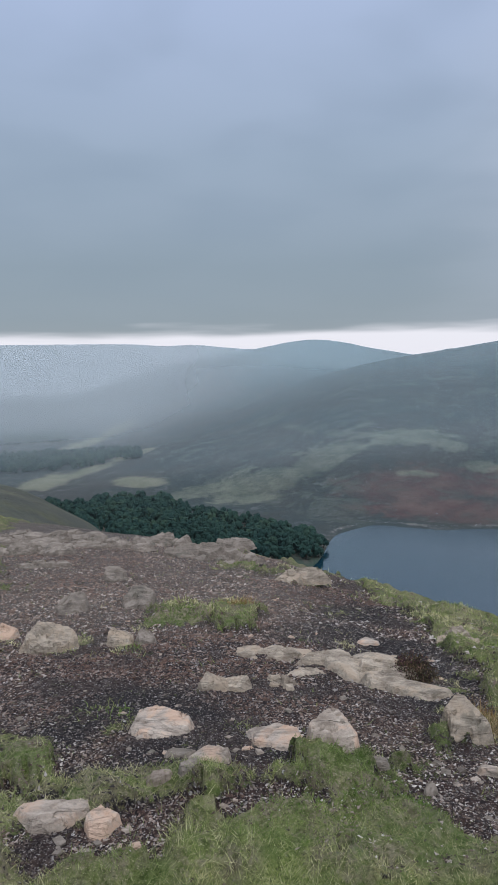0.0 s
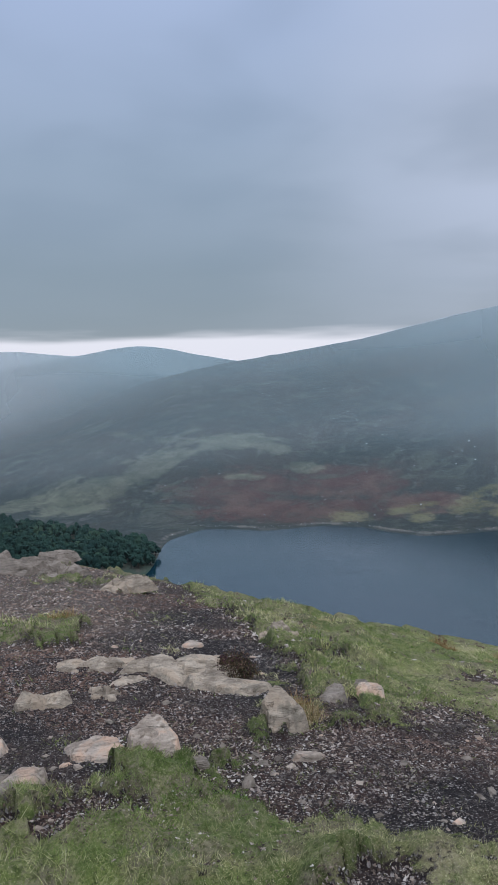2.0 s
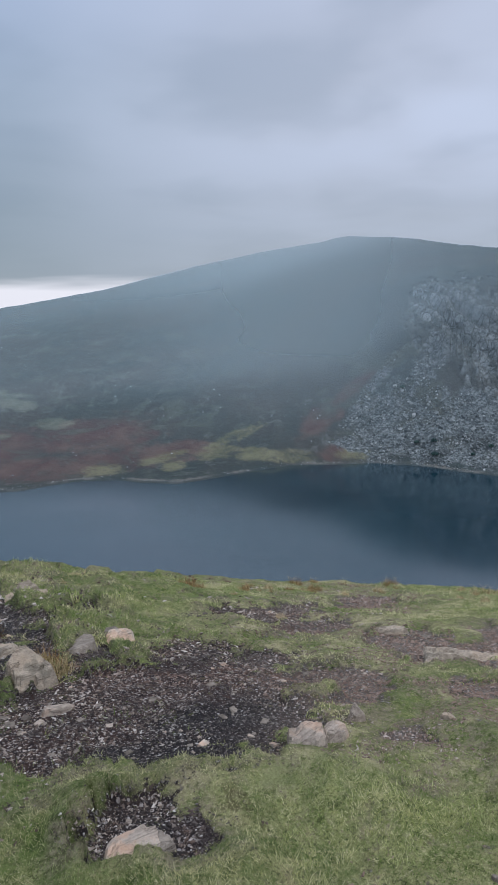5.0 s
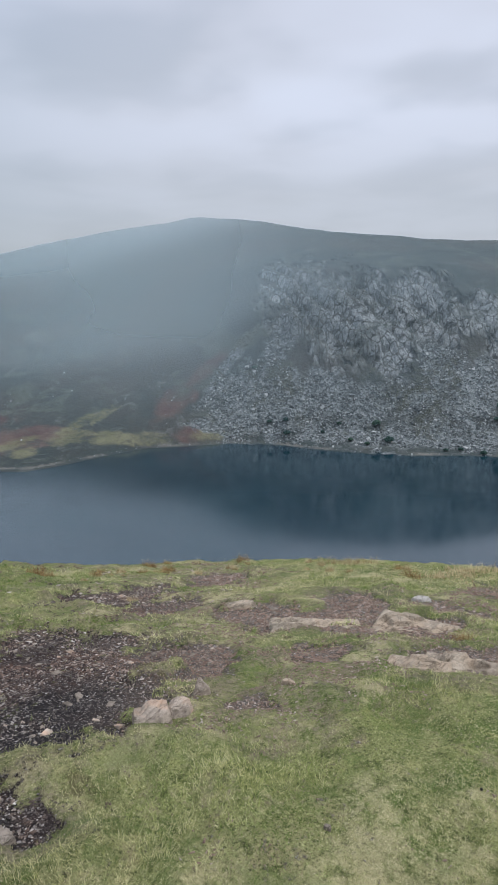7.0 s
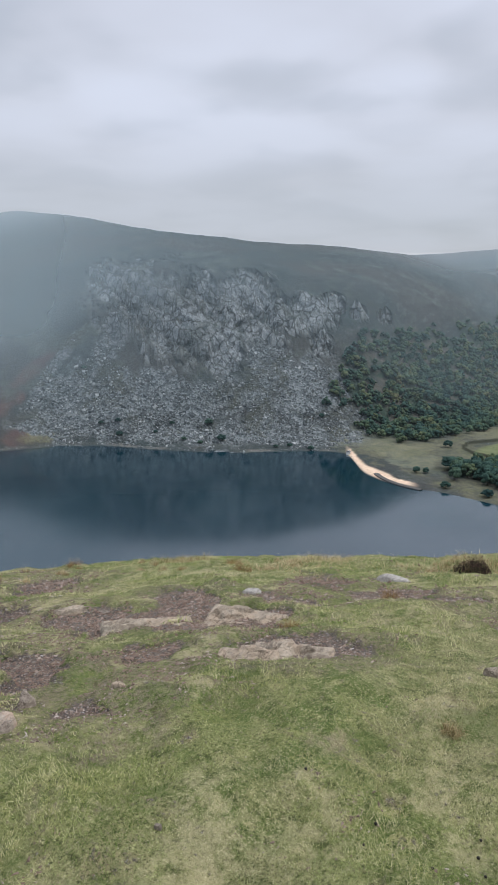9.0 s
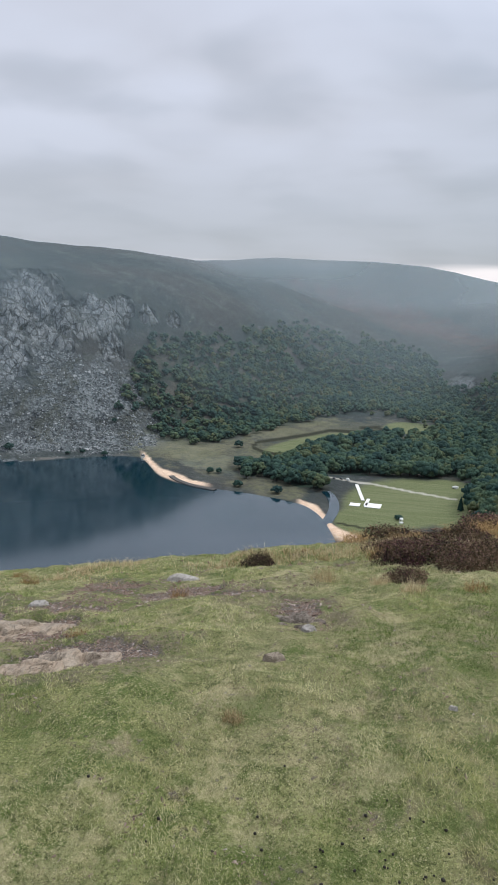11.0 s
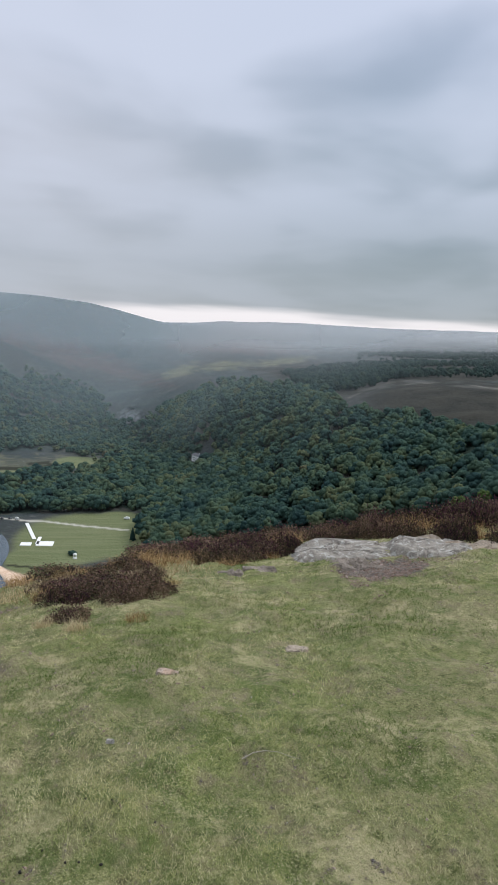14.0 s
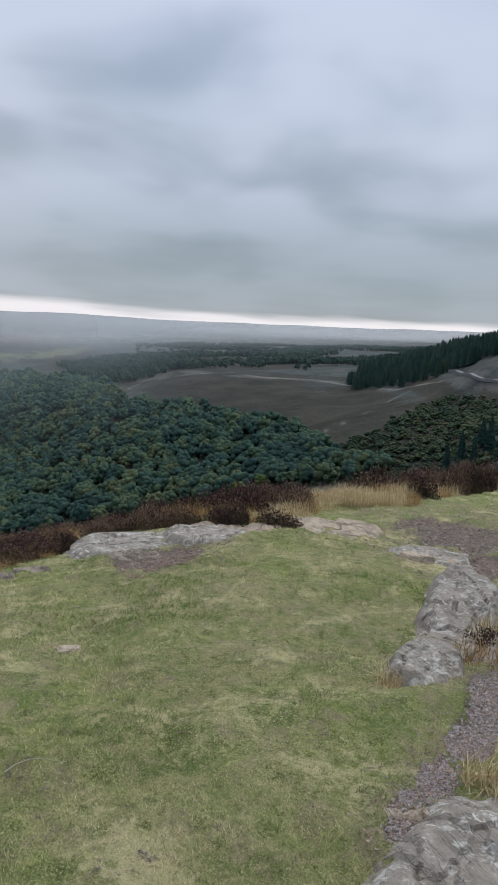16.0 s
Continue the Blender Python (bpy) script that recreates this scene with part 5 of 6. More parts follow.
N = 520000
b = rng.uniform(-23.5, 138.5, N)
r = np.exp(rng.uniform(0, 1, N) ** 0.9 * np.log((brow_r(b) + 0.8) / 1.45)) * 1.45
x, y = r * np.sin(np.radians(b)), r * np.cos(np.radians(b))
lush = 1.5 * fbm(x / 0.4, y / 0.4, 41, 4)
bare = np.maximum(sample(gravel, b, r), 0.28 * sample(worn, b, r)) + 0.75 * fbm(x / 0.2, y / 0.2, 42, 5, 0.65) + 0.45 * fbm(x / 0.06, y / 0.06, 45, 3)
keep = bare + rng.normal(0, 0.2, N) < 0.42
for rx, ry, rw, rd in ROCKS:
    if max(rw, rd) > 0.28:
        q = math.hypot(rx, ry)
        along_rock, across = ((x - rx) * rx + (y - ry) * ry) / q, ((x - rx) * ry - (y - ry) * rx) / q
        keep &= (along_rock / (0.52 * rd)) ** 2 + (across / (0.52 * rw)) ** 2 > 1
x, y, r, lush = x[keep], y[keep], r[keep], lush[keep]
tall = (0.010 + 0.012 * rng.uniform(0, 1, len(x))) * (1 + 0.9 * np.clip(lush, -0.7, 1.2)) * np.clip(r / 3.5, 0.9, 1.3) * (1 + 0.9 * (1 - smooth(16, 32, np.degrees(np.arctan2(x, y))))) * (1.45 - 0.45 * smooth(2.0, 3.4, r))
v, f = blades(x, y, height(x, y) - 0.002, tall, np.clip(r * 0.0010, 0.0022, 0.008), rng.uniform(0.45, 0.97, len(x)))
me = raw_mesh("grass", v, f, (BLADES,))
turn = np.degrees(np.arctan2(x, y))
give(me, "moss", np.repeat(1 - smooth(14, 34, turn) + 0.9 * smooth(106, 122, turn) * (1 - smooth(4.5, 7.0, r)), 3))
give(me, "dry", np.repeat(smooth(72, 96, turn) * (0.35 + 0.65 * smooth(2.4, 4.2, r)), 3))
tagged(new("grass", me), "short sheep-grazed hill grass with straw patches", "grass", kind="stuff")

# longer bleached grass along the brow
N = 26000
b = 14 + 86 * rng.uniform(0, 1, N) ** 0.6
r = brow_r(b) - np.abs(rng.normal(0, 0.55, N)) + 0.25
x, y = r * np.sin(np.radians(b)), r * np.cos(np.radians(b))
keep = fbm(x / 0.7, y / 0.7, 51, 3) + rng.normal(0, 0.15, N) > 0.12 + 0.5 * (1 - smooth(30, 52, b))
x, y = x[keep], y[keep]
v, f = blades(x, y, height(x, y) - 0.005, 0.02 + 0.11 * rng.uniform(0, 1, len(x)) ** 2, np.full(len(x), 0.006), rng.uniform(0.2, 0.92, len(x)), 0.3)
tagged(new("brow_grass", raw_mesh("brow_grass", v, f, (DRY,))), "bleached longer grass fringing the brow", "grass", kind="stuff")


def tussock(name, count, tall, spread, mat, label, lean=(0.1, 0.8), wide=0.006):
    ob = thing(name, label, "grass tussock", "grass tussocks")
    a, d = rng.uniform(0, 6.3, count), spread * np.sqrt(rng.uniform(0, 1, count))
    v, f = blades(d * np.cos(a), d * np.sin(a), np.full(count, -0.02), tall * rng.uniform(0.25, 1.0, count), np.full(count, wide), rng.uniform(*lean, count), 0.5)
    part("foliage", raw_mesh("foliage", v, f, (mat,)), ob)["kind"] = "stuff"
    return ob


def heather(label, count, tall, spread, bloom=1.0):
    """A low cushion of wiry shoots: dark stems, a rounded shell of short shoots and faded flower spikes."""
    ob = thing("heather_bush", label, "heather", "heather bushes")
    a, d = rng.uniform(0, 6.3, count), spread * np.sqrt(rng.uniform(0, 1, count))
    lump = 1 + 0.25 * np.sin(3 * a + rng.uniform(0, 6)) * d / spread
    x, y = d * np.cos(a) * lump, d * np.sin(a) * lump
    dome = np.sqrt(np.clip(1.04 - (d / spread) ** 2, 0.06, 1))
    h = tall * dome * rng.uniform(0.55, 1.12, count)
    k = count // 8
    v, f = blades(x[:k] * 0.8, y[:k] * 0.8, np.full(k, -0.03), h[:k], np.full(k, 0.006), rng.uniform(0.1, 0.75, k), 0.2)
    part("stemwork", raw_mesh("stemwork", v, f, (STEM,)), ob)["kind"] = "stuff"
    spike = np.array([(1, 1, 1), (1, -1, -1), (-1, 1, -1), (-1, -1, 1)], float) * 0.7
    sf = np.array([(0, 1, 2), (0, 3, 1), (0, 2, 3), (1, 3, 2)])
    k = int(count * bloom)
    for name, lo, hi, mat, wide, high in (("foliage", 0, count, STEM, 0.008, 0.011), ("bloom", 0, k, BLOOM, 0.006, 0.010)):
        level = rng.uniform(0.12, 0.95, hi - lo) if name == "foliage" else rng.uniform(0.6, 1.08, hi - lo)
        c = np.stack([x[lo:hi], y[lo:hi], h[lo:hi] * level], -1) + rng.normal(0, 0.02, (hi - lo, 3))
        v, f = swarm(spike, sf, c, np.array([[wide, wide, high]]) * rng.uniform(0.6, 1.4, (hi - lo, 1)), rng.uniform(0, 6, hi - lo), 0.3, 0.45)
        part(name, raw_mesh(name, v, f, (mat,)), ob)["kind"] = "stuff"
    return ob


def put(ob, x, y, scale=1.0, turn=None):
    ob.location, ob.scale = (x, y, float(height(x, y))), (scale, scale, scale * rng.uniform(0.85, 1.15))
    ob.rotation_euler = (0, 0, rng.uniform(0, 6.3) if turn is None else turn)


heaths = [heather("faded russet and purple heather bush in rough grass", 1700, 0.34, 0.34, 0.5), heather("dark twiggy heather bush with few blooms", 1600, 0.34, 0.32, 0.15),
          heather("tall brown heather bush past flowering", 1700, 0.34, 0.36, 0.35)]
straws = [tussock("straw_tussock", 300, 0.36, 0.22, DRY, "pale bleached moor grass tussock among heather", (0.15, 0.95)), tussock("russet_tussock", 240, 0.34, 0.20, RUSSET, "russet dying grass tussock beside heather", (0.2, 0.97)),
          tussock("straw_tussock", 200, 0.26, 0.10, DRY, "short bleached grass tussock on the brow")]
moss = tussock("grass_tuft", 220, 0.07, 0.11, BLADES, "low dark green grass tuft rooted beside stones", (0.3, 0.95), 0.005)
low = table((80, 7.6), (82.3, 7.0), (83.6, 5.7), (86.8, 5.2), (89.9, 5.35), (92.9, 5.9), (95.6, 6.4), (98.6, 7.2), (102, 8.1), (104.6, 8.7), (107, 9.4), (110, 9.2), (112.8, 8.8), (116.8, 8.6), (119, 8.9), (122, 9.3), (124.4, 10.2), (127.8, 10.9), (130.2, 12.0), (131.6, 13.4), (135.6, 15.5), soften=0.5)
bush_h = table((80, 0.14), (93, 0.18), (101, 0.21), (109, 0.28), (116, 0.34), (122, 0.42), (131, 0.56), (140, 0.62), soften=1.5)
used = set()
for k in range(1100):
    b = rng.uniform(82.5, 139)
    lo, hi = float(low(b)), float(brow_r(np.array(b))) + 1.6
    if hi < lo + 0.2:
        hi = lo + 0.6
    r = rng.uniform(lo, hi)
    x, y = spot(b, r)
    if b < 106 and float(fbm(np.array(x / 0.9), np.array(y / 0.9), 62, 2)) < -0.28 + 0.2 * rng.uniform():
        continue
    cell = (round(x / 0.36), round(y / 0.36))
    if cell in used:
        continue
    used.add(cell)
    straw = 1.5 * float(fbm(np.array(x / 0.7), np.array(y / 0.7), 61, 2)) + 0.3 * math.exp(-((b - 127) / 4.5) ** 2) + (0.15 if r < lo + 0.3 else -0.05) - 0.22 * (b > 85) * (b < 116)
    which = rng.integers(0, 3)
    source = straws[(0 if which else 1) if b > 119 else 1] if straw > 0.04 else heaths[which]
    size = rng.uniform(0.7, 1.1) * min(1.25, 0.62 + 0.5 * (r - lo) / max(hi - lo, 0.3))
    m = Matrix.LocRotScale((x, y, float(height(x, y)) - 0.01), Euler((0, 0, rng.uniform(0, 6.3))), None)
    ob = copy_thing(source, m)
    tall = float(bush_h(b)) / 0.34 * rng.uniform(0.7, 1.1)
    ob.scale = (size, size, tall) if source in heaths else (size * 1.25, size * 1.25, min(tall, 1.0) * rng.uniform(0.8, 1.15))
for ob, (x, y), s in ((heaths[0], (6.3, -0.25), 0.5), (heaths[1], (0.84, 4.46), 0.42), (heaths[2], (6.2, 0.35), 0.5), (straws[0], (4.75, 0.2), 0.4), (straws[1], (0.99, 3.66), 0.5), (straws[2], (2.48, 0.71), 0.35)):
    put(ob, x, y, s)
for source, x, y, s in ((straws[1], -0.32, 5.94, 0.42), (straws[1], -0.2, 5.98, 0.4), (straws[2], 0.95, 3.58, 0.55), (straws[2], 1.02, 3.52, 0.6), (straws[1], 4.95, -0.2, 0.4), (straws[0], 5.1, 0.45, 0.35), (heaths[1], 6.56, 1.75, 0.5), (heaths[1], 7.4, -4.25, 0.8),
                        (straws[2], 2.9, -2.5, 0.7), (straws[2], 3.3, -3.6, 0.9), (straws[2], 1.9, -2.2, 0.8), (straws[1], 3.0, -3.2, 0.7), (heaths[1], 3.15, -3.45, 0.5), (straws[0], 5.3, 0.9, 0.45), (straws[1], 4.9, 1.9, 0.35), (straws[1], 3.4, 1.9, 0.3), (heaths[1], 0.8, 4.4, 0.35)):
    copy_thing(source, Matrix.LocRotScale((x, y, float(height(x, y)) - 0.01), Euler((0, 0, rng.uniform(0, 6.3))), None)).scale = (s, s, s * rng.uniform(0.85, 1.15))
for k, (x, y, s) in enumerate(((-0.95, 4.78, 1.0), (-1.38, 4.72, 1.2), (-0.72, 6.15, 1.5), (-0.35, 5.98, 1.9), (-0.5, 6.02, 1.6), (-0.62, 3.52, 1.1), (-0.86, 3.58, 1.3), (-1.02, 2.72, 1.0), (0.97, 3.47, 1.3), (0.90, 3.53, 1.4), (0.5, 5.2, 0.9), (-0.2, 3.42, 0.9), (-1.9, 5.0, 1.6), (-1.55, 5.1, 1.2), (0.45, 8.0, 1.6), (-0.9, 5.4, 1.2),
                               (1.0, 4.35, 0.9), (1.35, 3.95, 0.9), (1.6, 5.3, 1.5), (2.5, 0.72, 1.0), (1.75, 2.3, 0.8), (2.75, 2.3, 1.0), (3.3, 2.6, 1.1), (3.1, -3.15, 1.3), (2.85, -2.75, 0.9), (1.85, -1.95, 0.9), (6.1, -3.4, 1.2), (6.3, -4.3, 1.4))):
    if k == 0:
        put(moss, x, y, s)
    else:
        copy_thing(moss, Matrix.LocRotScale((x, y, float(height(x, y)) - 0.01), Euler((0, 0, rng.uniform(0, 6.3))), None)).scale = (s, s, s * rng.uniform(0.85, 1.15))
# brow tussocks
for k in range(46):
    b = rng.uniform(16, 84)
    r = float(brow_r(np.array(b))) - abs(rng.normal(0, 0.8)) + 0.2
    x, y = spot(b, r)
    s = rng.uniform(0.22, 0.5)
    copy_thing(straws[(1, 2, 2)[k % 3]], Matrix.LocRotScale((x, y, float(height(x, y)) - 0.01), Euler((0, 0, rng.uniform(0, 6.3))), None)).scale = (s, s, s)

# sheep droppings and a twig
v, f = swarm(ICO_V, ICO_F, np.zeros((1, 3)), np.array([[1.0, 0.8, 0.7]]), np.zeros(1), 0.08)
pellet = raw_mesh("sheep_dropping", v, f, (DUNG,), True)
for k in range(70):
    if k < 55:
        b, r = rng.normal(88, 5), abs(rng.normal(0, 0.16)) + 1.72
    else:
        b, r = rng.uniform(62, 100), rng.uniform(1.7, 2.6)
    x, y = spot(b, r)
    ob = new("sheep_dropping", pellet)
    s = rng.uniform(0.004, 0.0078)
    ob.location, ob.scale, ob.rotation_euler = (x, y, float(height(x, y)) + 0.55 * s + 0.004), (s,) * 3, (0, 0, rng.uniform(0, 6))
    tagged(ob, "dark round sheep dropping on grazed grass", "dropping", "sheep droppings")
curve = bpy.data.curves.new("twig", "CURVE")
curve.dimensions, curve.bevel_depth, curve.bevel_resolution = "3D", 0.002, 1
line = curve.splines.new("POLY")
line.points.add(5)
for k, p in enumerate(line.points):
    x, y = 2.60 + 0.02 * math.sin(k), -0.58 - 0.045 * k
    p.co, p.radius = (x, y, float(height(x, y)) + 0.014, 1), 1.1 - 0.16 * k
curve.materials.append(TWIG)
tagged(new("twig", curve), "thin bleached twig lying on short grass", "twig")

# ================= the valley: woods =================
def leaf_material(name, ramp):
    m, n = material(name)
    r = n.add("ShaderNodeNewGeometry").outputs["Random Per Island"]
    w = n.where()
    stand = n.step(n.math("ADD", n.math("MULTIPLY", n.noise(w, 0.035, 3, 0.6), 0.5), n.math("MULTIPLY", n.noise(w, 0.011, 3, 0.6), 0.5)), 0.32, 0.68)
    stand = n.math("ADD", n.math("ADD", n.math("MULTIPLY", stand, 0.42), n.math("MULTIPLY", n.attr("tone"), 0.46)), n.math("MULTIPLY", r, 0.12))
    c = n.ramp(stand, ramp)
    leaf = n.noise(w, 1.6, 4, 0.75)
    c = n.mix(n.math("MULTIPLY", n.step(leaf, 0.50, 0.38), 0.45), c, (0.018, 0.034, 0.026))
    finish(n, c, 0.9, n.bump(leaf, 1.1, 1.0), 0.08)
    return m


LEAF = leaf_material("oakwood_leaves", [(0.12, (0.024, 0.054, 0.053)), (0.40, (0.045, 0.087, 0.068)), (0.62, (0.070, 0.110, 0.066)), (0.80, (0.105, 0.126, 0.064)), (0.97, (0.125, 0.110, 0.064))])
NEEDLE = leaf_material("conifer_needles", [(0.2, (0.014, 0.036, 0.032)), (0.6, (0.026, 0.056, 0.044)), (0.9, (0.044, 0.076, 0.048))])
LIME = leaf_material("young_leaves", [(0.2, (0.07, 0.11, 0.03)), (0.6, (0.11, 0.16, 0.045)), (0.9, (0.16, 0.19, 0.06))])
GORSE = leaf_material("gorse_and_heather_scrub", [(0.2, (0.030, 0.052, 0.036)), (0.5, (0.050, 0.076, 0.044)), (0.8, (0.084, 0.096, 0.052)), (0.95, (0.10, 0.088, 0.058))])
BARK = flat_material("bark", (0.07, 0.055, 0.04), 0.9, 0.5, 2.0)


def crown_template(seed, clumps=10, ball=(ICO_V, ICO_F), low=-0.35):
    """An uneven domed crown: overlapping leafy clumps of many sizes, unit height, standing on z = 0."""
    g = np.random.default_rng(seed)
    u = np.linspace(low, 0.98, clumps) + g.uniform(-0.12, 0.12, clumps)
    a = np.arange(clumps) * 2.4 + g.uniform(-0.6, 0.6, clumps)
    ring = np.sqrt(1 - np.clip(u, -1, 1) ** 2)
    c = np.stack([np.cos(a) * ring * 0.29, np.sin(a) * ring * 0.29, 0.48 + 0.34 * u], -1) + g.normal(0, 0.03, (clumps, 3))
    s = g.uniform(0.16, 0.27, clumps) * (10 / max(clumps, 10)) ** 0.4
    k = len(ball[0])
    v = ball[0][None] * (1 + g.normal(0, 0.22, (clumps, k, 1))) * s[:, None, None] * np.array([1.0, 1.0, 0.95]) + c[:, None, :]
    f = ball[1][None] + k * np.arange(clumps)[:, None, None]
    return v.reshape(-1, 3), f.reshape(-1, 3)


def trunk_template():
    k = 5
    a = np.arange(k) / k * 2 * math.pi
    v = np.concatenate([np.stack([np.cos(a) * rr, np.sin(a) * rr, np.full(k, z)], -1) for rr, z in ((0.035, -0.12), (0.024, 0.25), (0.014, 0.6))])
    f = [(l * k + j, l * k + (j + 1) % k, (l + 1) * k + (j + 1) % k, (l + 1) * k + j) for l in range(2) for j in range(k)]
    return v, np.array(f)


def limb_template(seed):
    """Four bare limbs that fork from the trunk into the crown."""
    g = np.random.default_rng(seed)
    v, f = [], []
    for j in range(4):
        a = j * 1.57 + g.uniform(-0.4, 0.4)
        p0, p1 = np.array([0, 0, 0.25 + 0.07 * j]), np.array([0.24 * math.cos(a), 0.24 * math.sin(a), 0.55 + 0.06 * j])
        o = np.array([-math.sin(a), math.cos(a), 0]) * 0.012
        k = len(v)
        v += [p0 - o, p0 + o, p0 + np.array([0, 0, 0.02]), p1]
        f += [(k, k + 1, k + 3), (k + 1, k + 2, k + 3), (k + 2, k, k + 3)]
    return np.array(v), np.array(f)


def conifer_template(seed, tiers=6, spread=0.17):
    g = np.random.default_rng(seed)
    k, v, f = 9, [], []
    for t in range(tiers):
        z0 = 0.10 + 0.84 * t / tiers
        rr = spread * (1 - t / tiers) ** 0.8 + 0.02
        base = len(v)
        for j in range(k):
            a = (j + 0.5 * (t % 2)) / k * 2 * math.pi
            q = rr * (1.15 if j % 2 else 0.78) * g.uniform(0.85, 1.15)
            v.append((math.cos(a) * q, math.sin(a) * q, z0 - (0.035 if j % 2 else 0.0) + g.normal(0, 0.008)))
        v.append((0, 0, min(z0 + 0.25, 1.0)))
        f += [(base + j, base + (j + 1) % k, base + k) for j in range(k)]
    return np.array(v), np.array(f)


FULL = [crown_template(s + 80, 15) for s in range(8)]
DISTANT = [crown_template(s + 40, 6) for s in range(8)]
FIRS = [conifer_template(s) for s in range(4)]


def ground_range(b, e):
    """Distance at which the far ground is seen at a bearing and elevation."""
    r = np.linspace(500, 2600, 2200)
    el = np.degrees(np.arctan2(sample(Z2, np.full_like(r, b), r), r))
    hit = np.nonzero(el >= e)[0]
    return float(r[hit[0]]) if len(hit) else 1500.0


def scatter(b0, b1, r0, r1, each, chance):
    """Tree places: uniform over the land, thinned by chance(b, r, e, x, y)."""
    n = int(radians(b1 - b0) * (r1 ** 2 - r0 ** 2) / 2 / each)
    b, r = rng.uniform(b0, b1, n), np.sqrt(rng.uniform(r0 ** 2, r1 ** 2, n))
    x, y = r * np.sin(np.radians(b)), r * np.cos(np.radians(b))
    z = sample(Z2, b, r)
    e = np.degrees(np.arctan2(z, r))
    seen = np.degrees(np.arctan2(z + 14, r)) > brow_el(b) - 0.3
    keep = (rng.uniform(0, 1, n) < chance(b, r, e, x, y)) & seen & (z > LAKE + 0.1) & (r > SHORE_R(b) + 4)
    return x[keep], y[keep], z[keep]


def plant(name, label, x, y, z, templates, tall, broad, mat, trunks=True):
    """One wood: thousands of crowns in one mesh."""
    vs, fs, tones, base = [], [], [], 0
    pick = rng.integers(0, len(templates), len(x))
    h = rng.uniform(*tall, len(x))
    w = h * rng.uniform(*broad, len(x))
    for k, (tv, tf) in enumerate(templates):
        i = np.nonzero(pick == k)[0]
        if not len(i):
            continue
        v, f = swarm(tv, tf, np.stack([x[i], y[i], z[i] - 0.3], -1), np.stack([w[i], w[i], h[i]], -1), rng.uniform(0, 6.3, len(i)))
        vs.append(v)
        fs.append(f + base)
        tones.append(np.repeat(rng.uniform(0, 1, len(i)), len(tv)))
        base += len(v)
    wood = thing(name, label, "woodland", kind="stuff")
    me = raw_mesh("canopy", np.concatenate(vs), np.concatenate(fs), (mat,), mat != NEEDLE)
    give(me, "tone", np.concatenate(tones))
    part("canopy", me, wood)
    if trunks:
        tv, tf = trunk_template()
        v, f = swarm(tv, tf, np.stack([x, y, z], -1), np.stack([h, h, h * 0.8], -1), rng.uniform(0, 6.3, len(x)))
        part("trunkwork", raw_mesh("trunkwork", v, f, (BARK,)), wood)
    wood["kind"] = "stuff"
    for c in wood.children:
        c["kind"] = "stuff"


gap = lambda x, y, s, seed: fbm(x / s, y / s, seed, 3)
line = lambda rows: (lambda b: np.interp(b, [p[0] for p in rows], [p[1] for p in rows]))
west_top = line([(60, -9.5), (62, -8.5), (63.4, -6.2), (65.4, -3.9), (68.4, -2.8), (72, -2.35), (76, -2.3), (80, -2.5), (84, -3.2), (86.8, -3.9), (88.5, -5.9), (90, -6.5), (91.5, -5.6), (93, -5.0)])
west_foot = line([(60, -9), (63, -9.8), (65, -11.0), (68, -11.8), (70, -12.3), (72, -11.7), (75, -10.8), (78.7, -9.8), (81.3, -9.4), (84, -9.2), (86, -9.9), (90, -10.3), (96, -11)])
east_top = line([(91, -5.6), (92.8, -5.0), (95, -4.3), (97, -3.7), (101.5, -3.9), (104, -4.2), (105.5, -4.6), (106.4, -5.6), (110, -5.7), (114, -5.9), (118.5, -6.5), (121, -7.7), (123, -8.9), (126, -9.2), (138, -9.5)])


def west(b, r, e, x, y):
    inside = smooth(0, 1.3, west_top(b) - e + 0.5 * gap(x, y, 120, 81)) ** 2 * smooth(-0.3, 0.4, e - west_foot(b))
    return inside * smooth(-0.30, 0.12, gap(x, y, 45, 82) + 0.35 * smooth(-2.0, -6.5, e) + 0.05) * smooth(62.5, 65.5, b + 0.8 * gap(x, y, 60, 83)) * (1 - 0.8 * sample(rock, b, r))


HOUSE_R = ground_range(95, -9.9)


def glade(b, r):
    return 1 - ((np.abs(b - 95.2) < 1.0) & (r > HOUSE_R - 38) & (r < HOUSE_R + 14))


def east(b, r, e, x, y):
    return glade(b, r) * smooth(-0.2, 0.7, east_top(b) - e + 0.35 * gap(x, y, 60, 84)) * (r < TOP_R(b) + 150) * smooth(-0.8, -0.45, gap(x, y, 60, 85)) * (1 - 0.7 * sample(rock, b, r))


def valley(b, r, e, x, y):
    band = ((b > 77.2) & (b < 98) & (e < line([(77, -12.6), (80, -11.9), (84, -11.2), (87, -10.9), (90, -10.1), (98, -10)])(b)) & (e > line([(77, -13.4), (79, -14.2), (92, -13.9)])(b)))
    clump = (b > 73.2) & (b < 79.4) & (e < line([(73, -13.9), (76, -13.3), (80, -13.4)])(b)) & (e > line([(73, -14.4), (76, -15.0), (80, -15.7)])(b))
    edge = (b > 90.8) & (e < -10.4) & (b > 91.0 + (e + 17.5) * -0.15) & (e > -18)
    strip = (b > 70.5) & (b < 75) & (e > -14.9) & (e < -14.6)
    return glade(b, r) * (band | clump | edge) * smooth(-1.0, -0.7, gap(x, y, 40, 86)) + strip * 0.2


